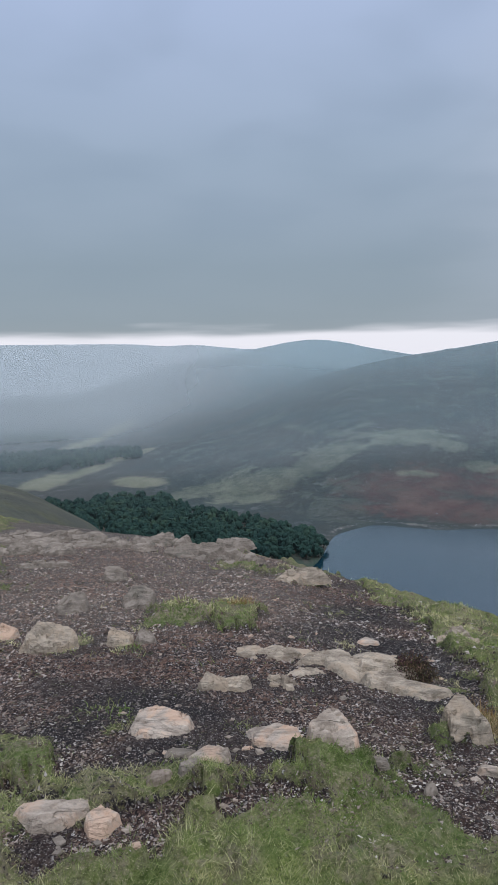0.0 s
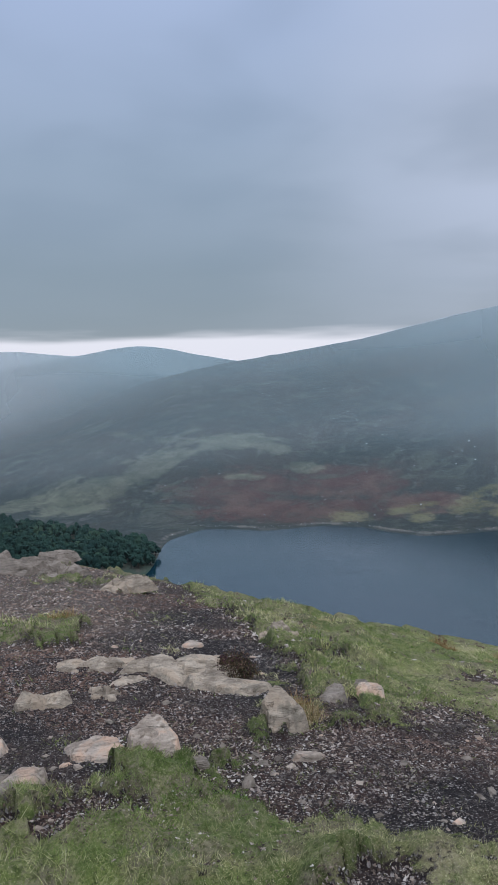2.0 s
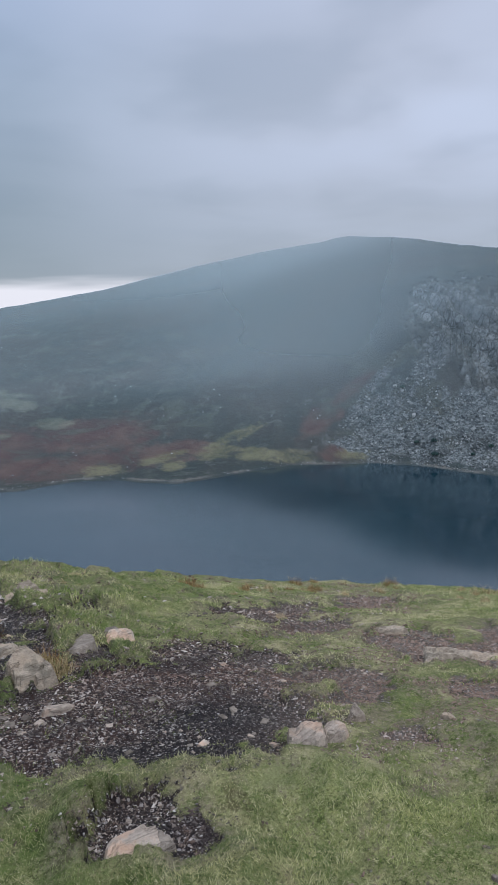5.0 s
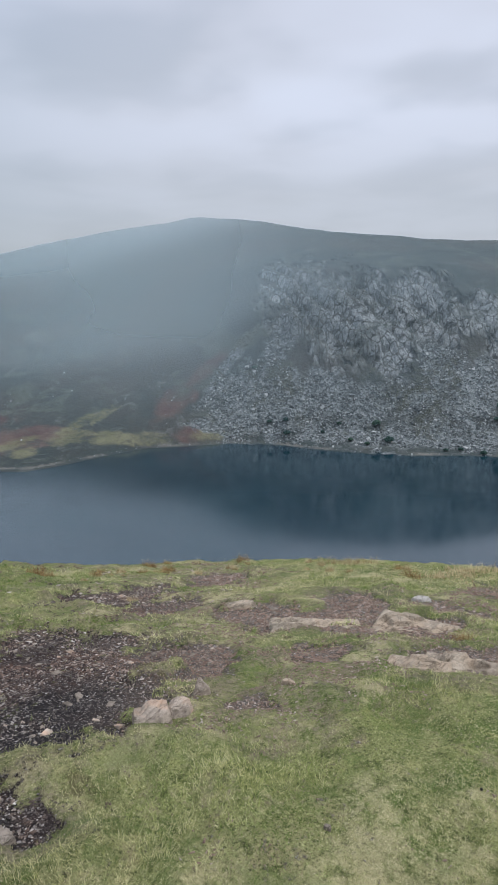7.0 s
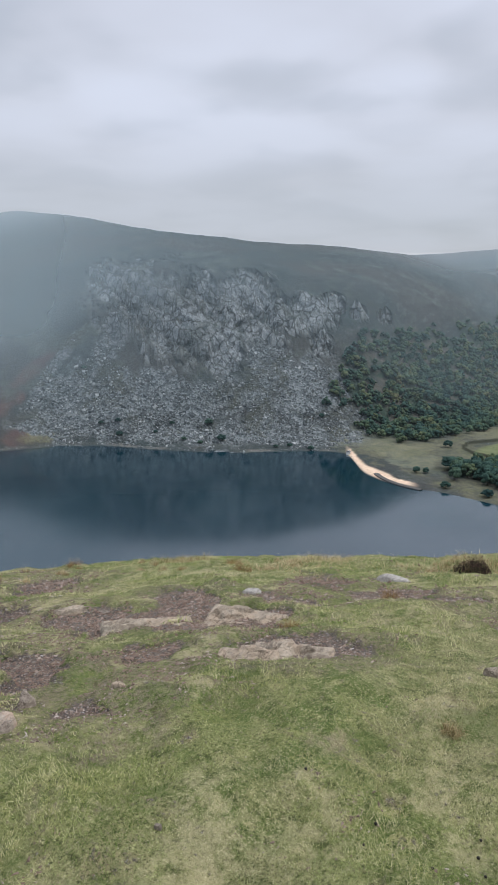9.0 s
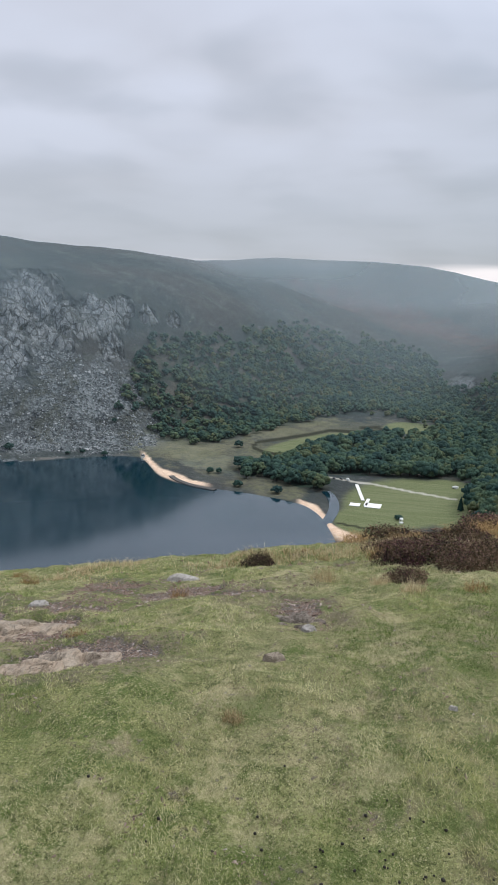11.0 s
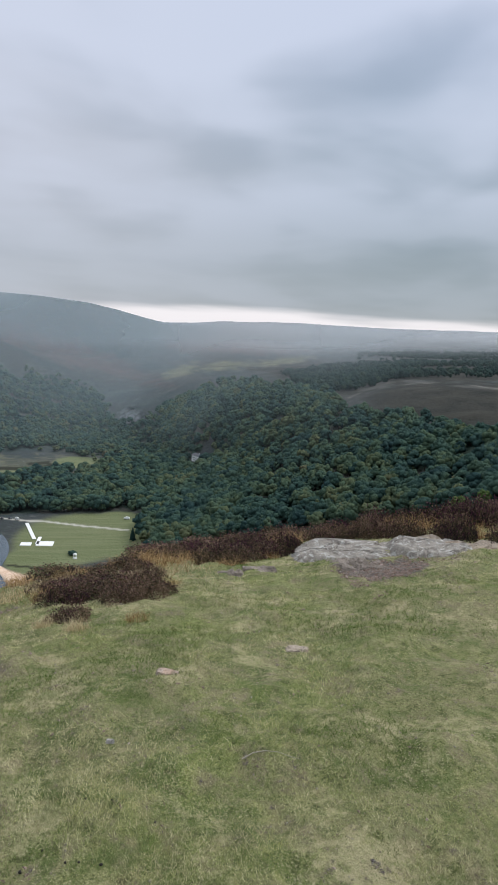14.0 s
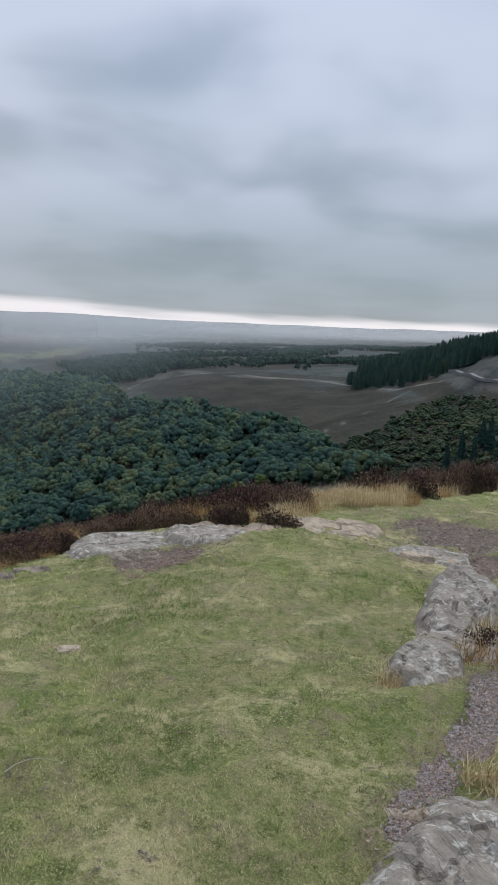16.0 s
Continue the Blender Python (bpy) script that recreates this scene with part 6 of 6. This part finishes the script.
def south(b, r, e, x, y):
    top = line([(-18, -10.9), (-7, -11.0), (-5, -11.8), (-1, -12.5), (2.4, -13.6), (5, -14.2), (6.2, -14.8)])(b)
    return (e < top + 0.25 * gap(x, y, 60, 87)) * (b < 5.9) * 1.0


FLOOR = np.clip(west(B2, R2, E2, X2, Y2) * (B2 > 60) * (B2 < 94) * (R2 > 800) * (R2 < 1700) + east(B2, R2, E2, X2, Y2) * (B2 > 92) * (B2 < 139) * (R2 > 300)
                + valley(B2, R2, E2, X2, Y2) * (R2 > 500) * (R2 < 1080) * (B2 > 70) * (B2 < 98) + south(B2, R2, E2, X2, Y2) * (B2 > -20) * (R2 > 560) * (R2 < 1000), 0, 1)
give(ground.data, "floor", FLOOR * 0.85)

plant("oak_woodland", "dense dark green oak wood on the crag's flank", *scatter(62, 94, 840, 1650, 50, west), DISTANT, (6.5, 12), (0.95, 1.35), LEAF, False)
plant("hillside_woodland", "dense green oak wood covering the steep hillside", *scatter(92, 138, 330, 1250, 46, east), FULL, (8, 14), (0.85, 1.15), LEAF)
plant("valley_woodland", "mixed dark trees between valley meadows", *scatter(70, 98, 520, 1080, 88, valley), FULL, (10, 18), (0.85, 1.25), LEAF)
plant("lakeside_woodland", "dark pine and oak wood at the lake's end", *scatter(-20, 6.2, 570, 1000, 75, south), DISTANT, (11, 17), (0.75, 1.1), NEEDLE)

plateau = lambda b, r, e, x, y: ((b > 101.6 + 1.6 * gap(x, y, 90, 98) - 0.8 * (e + 2.5)) & (b < 118) & (r > 850) & (r < 1800)) * smooth(0, 0.25, line([(100, -2.6), (103, -2.4), (105.2, -1.8), (110, -2.0), (114, -2.15), (118, -2.5)])(b) - e + 0.12 * gap(x, y, 70, 95)) + ((b > 107) & (r > 900) & (r < 2600)) * smooth(-0.1, 0.25, gap(x, y, 130, 88)) * 0.85
ridge = lambda b, r, e, x, y: (b > 124.0 + 1.2 * gap(x, y, 60, 89)) * (r > line([(122, 700), (128, 640), (132, 600), (138, 560)])(b)) * (r < 900) * 0.95
plant("conifer_plantation", "dark spruce plantation on the far moor", *scatter(100, 131, 860, 2600, 110, plateau), DISTANT, (6, 12), (0.8, 1.1), NEEDLE, False)
plant("conifer_plantation", "dark spruce wood cresting the near ridge", *scatter(121, 139, 560, 900, 45, ridge), FIRS, (11, 17), (0.9, 1.3), NEEDLE, False)
south_firs = lambda b, r, e, x, y: ((b < -11.5 + 1.5 * gap(x, y, 60, 96)) & (e > -8.2) & (e < -7.0 + 0.3 * gap(x, y, 80, 97))) * 1.0 + ((b > -13) & (b < -8.6) & (e > -7.6) & (e < -6.9)) * 0.9 + ((b < -14.2) & (e > -6.1) & (e < -5.4)) * 0.9
plant("conifer_plantation", "dark spruce blocks among pale valley fields", *scatter(-22, -8, 1150, 2000, 90, south_firs), DISTANT, (10, 15), (0.8, 1.1), NEEDLE, False)
scrub_top = line([(116, -9.5), (119.6, -8.7), (121.2, -7.6), (123, -7.9), (125.5, -6.5), (127, -5.2), (131, -3.6), (135, -3.2), (139, -3)])
scrub = lambda b, r, e, x, y: smooth(-0.1, 0.35, scrub_top(b) - e + 0.5 * gap(x, y, 25, 93)) * smooth(-0.75, -0.35, gap(x, y, 22, 90))
plant("hillside_scrub", "low gorse and birch scrub on the slope", *scatter(112, 139, 310, 720, 11, scrub), DISTANT, (1.4, 4.0), (1.2, 1.9), GORSE, False)


# ---- single trees ----
def tree(b_x, b_y, tall, broad, mat, label, fir=False, seed=0, category="tree"):
    ob = thing("conifer" if fir else "tree", label, category, at=(b_x, b_y, float(height(b_x, b_y)) - 0.2), turn=seed * 1.3)
    if fir:
        v, f = conifer_template(seed + 40, 9, 0.2)
    else:
        v, f = crown_template(seed + 60, 34)
        v = v * np.array([1, 1, 1])
    part("crown", raw_mesh("crown", v * np.array([broad, broad, tall]), f, (mat,), not fir), ob)
    tv, tf = trunk_template()
    part("trunk", raw_mesh("trunk", tv * tall, tf, (BARK,)), ob)
    if not fir:
        lv, lf = limb_template(seed)
        part("limbwork", raw_mesh("limbwork", lv * np.array([broad, broad, tall]), lf, (BARK,)), ob)
    return ob


tree(628, -2, 13, 14, NEEDLE, "dark conifer standing in the mown meadow", True, 1)
tree(667, -10, 10, 10, NEEDLE, "small dark conifer by the meadow drive", True, 2)
tree(618, -20, 12, 13, NEEDLE, "dark conifer at the meadow's edge", True, 3)
tree(706, 214, 15, 30, LEAF, "broad dark oak on the lake shore flat", False, 4)
tree(676, 241, 7, 9, LEAF, "small round thorn tree by the beach", False, 5)
tree(680, 233, 6, 8, LEAF, "small round thorn tree by the beach", False, 6)
tree(591, 46, 4, 9, LEAF, "low rounded bush in the mown meadow", False, 7, "bush")
tree(800, 250, 9, 13, LEAF, "round tree below the boulder slope", False, 8)
tree(640, 200, 7, 12, LEAF, "low willow on the lake shore", False, 9)
tree(632, 160, 8, 13, LEAF, "low willow on the lake shore", False, 10)
for k, (b, e, s) in enumerate(((47.0, -11.75, 8), (55.0, -12.3, 10), (54.0, -11.0, 10), (60.4, -12.74, 6), (62.1, -12.95, 7), (45.6, -10.8, 6), (46.9, -10.7, 7), (51.1, -11.0, 6), (49.8, -11.6, 5), (53.3, -12.5, 6), (59.3, -12.8, 5), (52.0, -12.2, 6), (62.9, -10.4, 7), (44.5, -6.6, 7))):
    x, y = spot(b, ground_range(b, e))
    tree(x, y, s * 0.8, s * 1.3, LEAF, "dark bush among the scree boulders", False, 30 + k, "bush")
for k, (b, r, s, w) in enumerate(((115.5, 400, 15, 13), (117.2, 410, 11, 10), (131.3, 330, 14, 12), (132.3, 335, 16, 14), (133.2, 325, 15, 12), (134.3, 335, 18, 14), (135.2, 318, 16, 13), (136.2, 325, 17, 13), (133.7, 350, 15, 13))):
    x, y = spot(b, r)
    tree(x, y, s, w, LIME if k < 2 else NEEDLE, "light green birch on the ravine slope" if k < 2 else "dark pine on the ravine slope", k >= 2, 50 + k)
for k, (b, r) in enumerate(((4.7, 690), (5.2, 668), (4.9, 712), (3.9, 676), (5.6, 700))):
    x, y = spot(b, r)
    tree(x, y, 11, 13, NEEDLE, "dark pine on the lake's wooded point", False, 70 + k)

# ---- boulders of the scree ----
def stone_material():
    m, n = material("scree_stone")
    r = n.add("ShaderNodeNewGeometry").outputs["Random Per Island"]
    w = n.where()
    c = n.ramp(r, [(0.0, (0.075, 0.085, 0.09)), (0.6, (0.16, 0.175, 0.18)), (1.0, (0.37, 0.385, 0.385))])
    finish(n, c, 0.9, n.bump(n.noise(w, 1.5, 4), 0.3, 0.6), 0.15)
    return m


SCREE_STONE = stone_material()
N = 26000
b = rng.uniform(36, 67, N)
r = rng.uniform(790, 1000, N)
keep = (sample(scree, b, r) > 0.5) & (sample(Z2, b, r) > LAKE + 0.5)
b, r = b[keep][:6500], r[keep][:6500]
x, y = r * np.sin(np.radians(b)), r * np.cos(np.radians(b))
size = np.clip(0.45 * rng.uniform(0.01, 1, len(b)) ** -0.35, 0.4, 2.3)
v, f = swarm(CUBE_V, CUBE_F, np.stack([x, y, sample(Z2, b, r) + 0.2 * size], -1), np.stack([size, size * 0.8, size * 0.65], -1), rng.uniform(0, 6.3, len(b)), 0.2, 0.4)
tagged(new("boulder_field", raw_mesh("boulder_field", v, f, (SCREE_STONE,))), "grey granite boulders strewn down to the lake", "boulders", kind="stuff")
# stones along the far shore and dotted over the moor
N = 420
b = rng.uniform(6, 66, N)
r = SHORE_R(b) + rng.normal(2, 2.5, N)
x, y = r * np.sin(np.radians(b)), r * np.cos(np.radians(b))
size = rng.uniform(0.15, 0.5, N)
v, f = swarm(CUBE_V, CUBE_F, np.stack([x, y, np.maximum(height(x, y), LAKE) + 0.1], -1), np.stack([size, size * 0.8, size * 0.6], -1), rng.uniform(0, 6.3, N), 0.2, 0.4)
tagged(new("shore_stones", raw_mesh("shore_stones", v, f, (SCREE_STONE,))), "pale stones lining the far lake shore", "stones", kind="stuff")
N = 520
b, r = rng.uniform(6, 42, N), rng.uniform(830, 1350, N)
x, y = r * np.sin(np.radians(b)), r * np.cos(np.radians(b))
keep = fbm(x / 60, y / 60, 91, 3) > 0.12
x, y = x[keep], y[keep]
size = rng.uniform(0.3, 0.9, len(x))
v, f = swarm(CUBE_V, CUBE_F, np.stack([x, y, height(x, y) + 0.2 * size], -1), np.stack([size, size * 0.8, size * 0.6], -1), rng.uniform(0, 6.3, len(x)), 0.2, 0.4)
tagged(new("moor_boulders", raw_mesh("moor_boulders", v, f, (SCREE_STONE,))), "scattered grey boulders on the heathery slope", "boulders", kind="stuff")

# ================= the valley: made things =================
WHITE = flat_material("white_paint", (0.80, 0.80, 0.78), 0.6, 0.08, 0.5)
SLATE = flat_material("roof_slate", (0.13, 0.13, 0.14), 0.7, 0.3, 1.0)
GLASS = flat_material("dark_window", (0.02, 0.025, 0.03), 0.1, 0.0, 1.0, 0.5)
TYRE = flat_material("tyre", (0.02, 0.02, 0.02), 0.9, 0.0, 1.0)
BLACKCAR = flat_material("dark_car_paint", (0.03, 0.035, 0.045), 0.3, 0.0, 1.0, 0.5)
STONEWORK = flat_material("dark_stonework", (0.10, 0.095, 0.09), 0.9, 0.5, 1.5)
TARMAC = flat_material("tarmac", (0.16, 0.16, 0.165), 0.9, 0.3, 2.0)


def box(w, d, h, x=0.0, y=0.0, z=0.0, bevel=0.05, top=1.0):
    """A bevelled block standing on z."""
    b = bmesh.new()
    bmesh.ops.create_cube(b, size=1.0)
    for v in b.verts:
        s = top if v.co.z > 0 else 1.0
        v.co = (v.co.x * w * s + x, v.co.y * d * s + y, (v.co.z + 0.5) * h + z)
    if bevel:
        bmesh.ops.bevel(b, geom=b.edges[:], offset=bevel, segments=1, affect="EDGES")
    return b


def solid(name, b, mat, parent, label=""):
    me = bpy.data.meshes.new(name)
    b.to_mesh(me)
    b.free()
    me.materials.append(mat)
    return part(name, me, parent, label)


def drum(r1, r2, h, x, y, z, k=10, turn=None):
    b = bmesh.new()
    bmesh.ops.create_cone(b, cap_ends=True, segments=k, radius1=r1, radius2=r2, depth=h)
    if turn:
        bmesh.ops.rotate(b, verts=b.verts[:], matrix=turn)
    bmesh.ops.translate(b, verts=b.verts[:], vec=(x, y, z))
    return b


def vehicle(x, y, turn, paint, label, van=True):
    ob = thing("van" if van else "car", label, "van" if van else "car", at=(x, y, float(height(x, y))), turn=turn)
    long, tall = (5.6, 2.3) if van else (4.3, 1.45)
    body = solid("body", box(long, 1.95, tall * (0.8 if van else 0.5), 0, 0, 0.35, 0.15), paint, ob)
    solid("cab", box(long * 0.5, 1.75, tall * 0.42, -0.3, 0, 0.3 + tall * (0.5 if not van else 0.62), 0.12, 0.8), paint, ob)
    solid("windscreen", box(0.1, 1.5, 0.6, long * (0.5 if van else 0.22), 0, tall * 0.55, 0.02), GLASS, ob)
    for px in (-long * 0.32, long * 0.32):
        for py in (-0.9, 0.9):
            solid("wheel", drum(0.34, 0.34, 0.22, px, py, 0.34, 12, Matrix.Rotation(radians(90), 3, "X")), TYRE, ob)


def house(x, y, turn, w, d, h, label, wall=None, name="house"):
    ob = thing(name, label, "house", at=(x, y, float(height(x, y))), turn=turn)
    front = solid("wall", box(w, d, h, 0, 0, -1, 0.0), wall or WHITE, ob)
    b = bmesh.new()
    ww, dd, rr = w / 2 + 0.4, d / 2 + 0.4, d * 0.36
    vs = [b.verts.new(p) for p in ((-ww, -dd, h - 1), (ww, -dd, h - 1), (ww, dd, h - 1), (-ww, dd, h - 1), (-ww, 0, h - 1 + rr), (ww, 0, h - 1 + rr))]
    for q in ((0, 1, 5, 4), (2, 3, 4, 5), (0, 4, 3), (1, 2, 5), (3, 2, 1, 0)):
        b.faces.new([vs[k] for k in q])
    roof = solid("roof", b, SLATE, ob, "grey slate pitched roof")
    solid("chimney", box(0.9, 0.7, 1.6, -w * 0.35, 0, h - 1.6 + rr, 0.03), wall or WHITE, roof)
    n = max(2, int(w / 3))
    for k in range(n):
        for level in range(max(1, int(h / 3))):
            px = -w / 2 + (k + 0.5) * w / n
            for side in (-1, 1):
                pane = solid("window", box(1.1, 0.12, 1.4, px, side * (d / 2 + 0.02), 0.3 + 2.7 * level, 0.02), GLASS, ob)
                solid("sill", box(1.3, 0.25, 0.12, px, side * (d / 2 + 0.08), 0.15 + 2.7 * level, 0.01), wall or WHITE, pane)
    return ob


vehicle(701.5, 106, 0.6, WHITE, "white van parked at the meadow's edge")
vehicle(706, 4, 1.4, WHITE, "white van parked beside the meadow drive")
vehicle(704, 113, 0.7, BLACKCAR, "dark car parked on the meadow track", False)
vehicle(703, 120, 0.5, BLACKCAR, "dark car parked on the meadow track", False)
x, y = spot(95, ground_range(95, -9.9))
house(x, y, radians(25), 15, 8, 7.5, "white two-storey country house among trees")
house(x + 10, y + 14, radians(110), 9, 6, 5, "white cottage wing among dark trees", name="cottage")
x, y = spot(89.8, ground_range(89.8, -9.2))
house(x, y, radians(60), 14, 8, 4.5, "low grey stone barn behind trees", STONEWORK, "barn")
house(716, 333, radians(20), 5, 4, 3.4, "small white boathouse at the beach's end", name="boathouse")

deck = thing("white_decking", "white boarded walkway and platforms on mown grass", "decking", at=(640, 82, float(height(640, 82))))
angle = math.atan2(96 - 83, 687 - 637)
b = box(54, 3.2, 0.35, 0, 0, 0.15)
bmesh.ops.rotate(b, verts=b.verts[:], matrix=Matrix.Rotation(angle, 3, "Z"))
bmesh.ops.translate(b, verts=b.verts[:], vec=(22, 6.5, 0))
solid("walkway", b, WHITE, deck)
for name, w, d, px, py in (("platform", 9, 9, -20, 4.5), ("platform", 13, 14, -18, -11), ("step", 22, 3, -9, -4.5)):
    solid(name, box(w, d, 0.45, px, py, 0.15), WHITE, deck)

folly = thing("garden_folly", "small white domed garden temple in the meadow", "folly", at=(582, 43, float(height(582, 43))))
solid("plinth", drum(1.9, 1.8, 0.5, 0, 0, 0.25, 16), WHITE, folly)
for k in range(6):
    solid("column", drum(0.18, 0.15, 2.2, 1.4 * math.cos(k * 1.047), 1.4 * math.sin(k * 1.047), 1.6, 8), WHITE, folly)
b = bmesh.new()
bmesh.ops.create_uvsphere(b, u_segments=14, v_segments=7, radius=1.75)
bmesh.ops.delete(b, geom=[v for v in b.verts if v.co.z < -0.05], context="VERTS")
bmesh.ops.translate(b, verts=b.verts[:], vec=(0, 0, 2.7))
solid("dome", b, WHITE, folly)


def ribbon(name, label, category, points, wide, lift, mat, thick=0.0):
    """A strip laid along the ground through plan points."""
    p = np.array(points, float)
    d = np.concatenate([[0], np.cumsum(np.hypot(*np.diff(p, axis=0).T))])
    s = np.linspace(0, d[-1], max(8, int(d[-1] / 4)))
    x, y = np.interp(s, d, p[:, 0]), np.interp(s, d, p[:, 1])
    k = np.ones(5) / 5
    x, y = np.convolve(np.pad(x, 2, "edge"), k, "valid"), np.convolve(np.pad(y, 2, "edge"), k, "valid")
    tx, ty = np.gradient(x), np.gradient(y)
    m = np.hypot(tx, ty)
    nx, ny = -ty / m * wide / 2, tx / m * wide / 2
    z = height(x, y) + lift
    rows = [np.stack([x + nx, y + ny, z - thick], -1), np.stack([x + nx, y + ny, z], -1), np.stack([x - nx, y - ny, z], -1), np.stack([x - nx, y - ny, z - thick], -1)]
    n = len(x)
    f = [(c * n + j, c * n + j + 1, (c + 1) * n + j + 1, (c + 1) * n + j) for c in range(3) for j in range(n - 1)]
    return tagged(new(name, raw_mesh(name, np.concatenate(rows), np.array(f), (mat,))), label, category, kind="structure")


ribbon("river", "dark stream mouth running into the lake", "river", [(528, 103), (553, 101), (577, 100), (600, 101), (616, 104), (640, 111), (656, 120)], 9, 0.35, WATER, 0.4)
ribbon("jetty", "low dark stone causeway along the beach", "causeway", [(655, 275), (640, 262), (628, 240), (622, 214)], 5, 0.9, STONEWORK, 2.0)
rows = []
for b, e in ((131.0, -1.35), (131.8, -1.5), (133.1, -1.85), (134.4, -2.5), (136, -3.2), (139, -4)):
    rows.append(spot(b, ground_range(b, e) if b < 134 else 520 - 12 * (b - 133)))
ribbon("road", "grey mountain road cut into the hillside", "road", rows, 6.0, 0.4, TARMAC, 2.0)


# ================= mist in the valley, painted on see-through sheets ===
# Haze is put into sheet colour and opacity; no volume scatters light.
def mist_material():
    m, n = material("painted_haze")
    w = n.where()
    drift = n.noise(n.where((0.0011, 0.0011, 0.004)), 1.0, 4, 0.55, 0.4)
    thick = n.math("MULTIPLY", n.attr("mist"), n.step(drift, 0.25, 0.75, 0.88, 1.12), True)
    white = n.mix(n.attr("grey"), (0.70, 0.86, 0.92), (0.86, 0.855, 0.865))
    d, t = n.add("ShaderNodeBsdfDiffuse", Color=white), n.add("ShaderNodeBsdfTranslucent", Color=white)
    veil = n.tree.nodes.new("ShaderNodeMixShader")
    n.put(veil, "0", 0.5)
    n.put(veil, "1", d.outputs[0])
    n.put(veil, "2", t.outputs[0])
    mx = n.tree.nodes.new("ShaderNodeMixShader")
    n.put(mx, "0", thick)
    n.put(mx, "1", n.add("ShaderNodeBsdfTransparent").outputs[0])
    n.put(mx, "2", veil.outputs[0])
    n.put(n.add("ShaderNodeOutputMaterial"), "Surface", mx.outputs[0])
    return m


MIST = mist_material()
SKYLINE = E2[RANGES > 900].max(0)
# Upright curved sheets at seven distances lay haze colour over the land behind.
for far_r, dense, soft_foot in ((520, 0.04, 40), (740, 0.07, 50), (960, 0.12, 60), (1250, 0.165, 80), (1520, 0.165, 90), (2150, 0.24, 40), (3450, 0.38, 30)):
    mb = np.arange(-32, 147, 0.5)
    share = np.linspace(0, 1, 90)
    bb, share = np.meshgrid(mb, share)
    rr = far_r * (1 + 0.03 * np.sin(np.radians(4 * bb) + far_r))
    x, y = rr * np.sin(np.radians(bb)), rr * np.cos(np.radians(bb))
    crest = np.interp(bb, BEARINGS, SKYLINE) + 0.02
    # denser haze colour for the cloud just resting on the two summits
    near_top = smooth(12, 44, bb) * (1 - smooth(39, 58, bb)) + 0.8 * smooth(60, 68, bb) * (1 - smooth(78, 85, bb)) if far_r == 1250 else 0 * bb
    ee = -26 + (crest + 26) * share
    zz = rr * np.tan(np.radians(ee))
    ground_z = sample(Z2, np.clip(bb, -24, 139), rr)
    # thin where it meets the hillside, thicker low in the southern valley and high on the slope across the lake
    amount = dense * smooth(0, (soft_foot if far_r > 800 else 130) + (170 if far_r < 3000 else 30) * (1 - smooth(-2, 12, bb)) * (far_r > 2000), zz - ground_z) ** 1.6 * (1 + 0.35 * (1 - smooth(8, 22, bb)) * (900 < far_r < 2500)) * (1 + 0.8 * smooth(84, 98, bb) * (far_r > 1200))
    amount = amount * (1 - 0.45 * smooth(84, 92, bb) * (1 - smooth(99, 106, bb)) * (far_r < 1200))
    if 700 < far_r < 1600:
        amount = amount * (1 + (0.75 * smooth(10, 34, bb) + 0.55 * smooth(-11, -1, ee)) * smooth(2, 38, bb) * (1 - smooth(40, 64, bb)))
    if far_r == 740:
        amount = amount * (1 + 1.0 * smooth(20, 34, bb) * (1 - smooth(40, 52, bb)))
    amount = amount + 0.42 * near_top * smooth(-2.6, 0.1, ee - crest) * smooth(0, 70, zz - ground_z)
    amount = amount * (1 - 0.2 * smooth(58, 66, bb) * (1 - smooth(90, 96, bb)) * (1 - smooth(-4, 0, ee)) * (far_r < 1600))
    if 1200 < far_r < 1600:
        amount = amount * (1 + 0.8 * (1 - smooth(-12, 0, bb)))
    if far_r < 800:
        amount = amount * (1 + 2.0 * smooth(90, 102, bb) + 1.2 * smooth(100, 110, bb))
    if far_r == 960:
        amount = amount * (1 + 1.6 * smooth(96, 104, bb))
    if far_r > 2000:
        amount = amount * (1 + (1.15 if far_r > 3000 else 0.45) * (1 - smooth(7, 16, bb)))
    n_b = len(mb)
    i, j = np.meshgrid(np.arange(len(share) - 1), np.arange(n_b - 1), indexing="ij")
    f = np.stack([i * n_b + j, i * n_b + j + 1, (i + 1) * n_b + j + 1, (i + 1) * n_b + j], -1).reshape(-1, 4)
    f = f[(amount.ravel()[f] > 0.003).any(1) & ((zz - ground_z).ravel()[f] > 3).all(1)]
    me = raw_mesh("haze_sheet", np.stack([x, y, zz], -1).reshape(-1, 3), f, (MIST,), True)
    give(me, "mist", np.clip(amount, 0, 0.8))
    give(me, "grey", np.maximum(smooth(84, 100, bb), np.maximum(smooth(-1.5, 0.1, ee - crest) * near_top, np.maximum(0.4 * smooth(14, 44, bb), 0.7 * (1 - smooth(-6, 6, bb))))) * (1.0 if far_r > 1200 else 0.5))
    tagged(new("haze_sheet", me), "upright see-through sheet painted as thin pale blue haze across the valley", "mist", kind="structure")
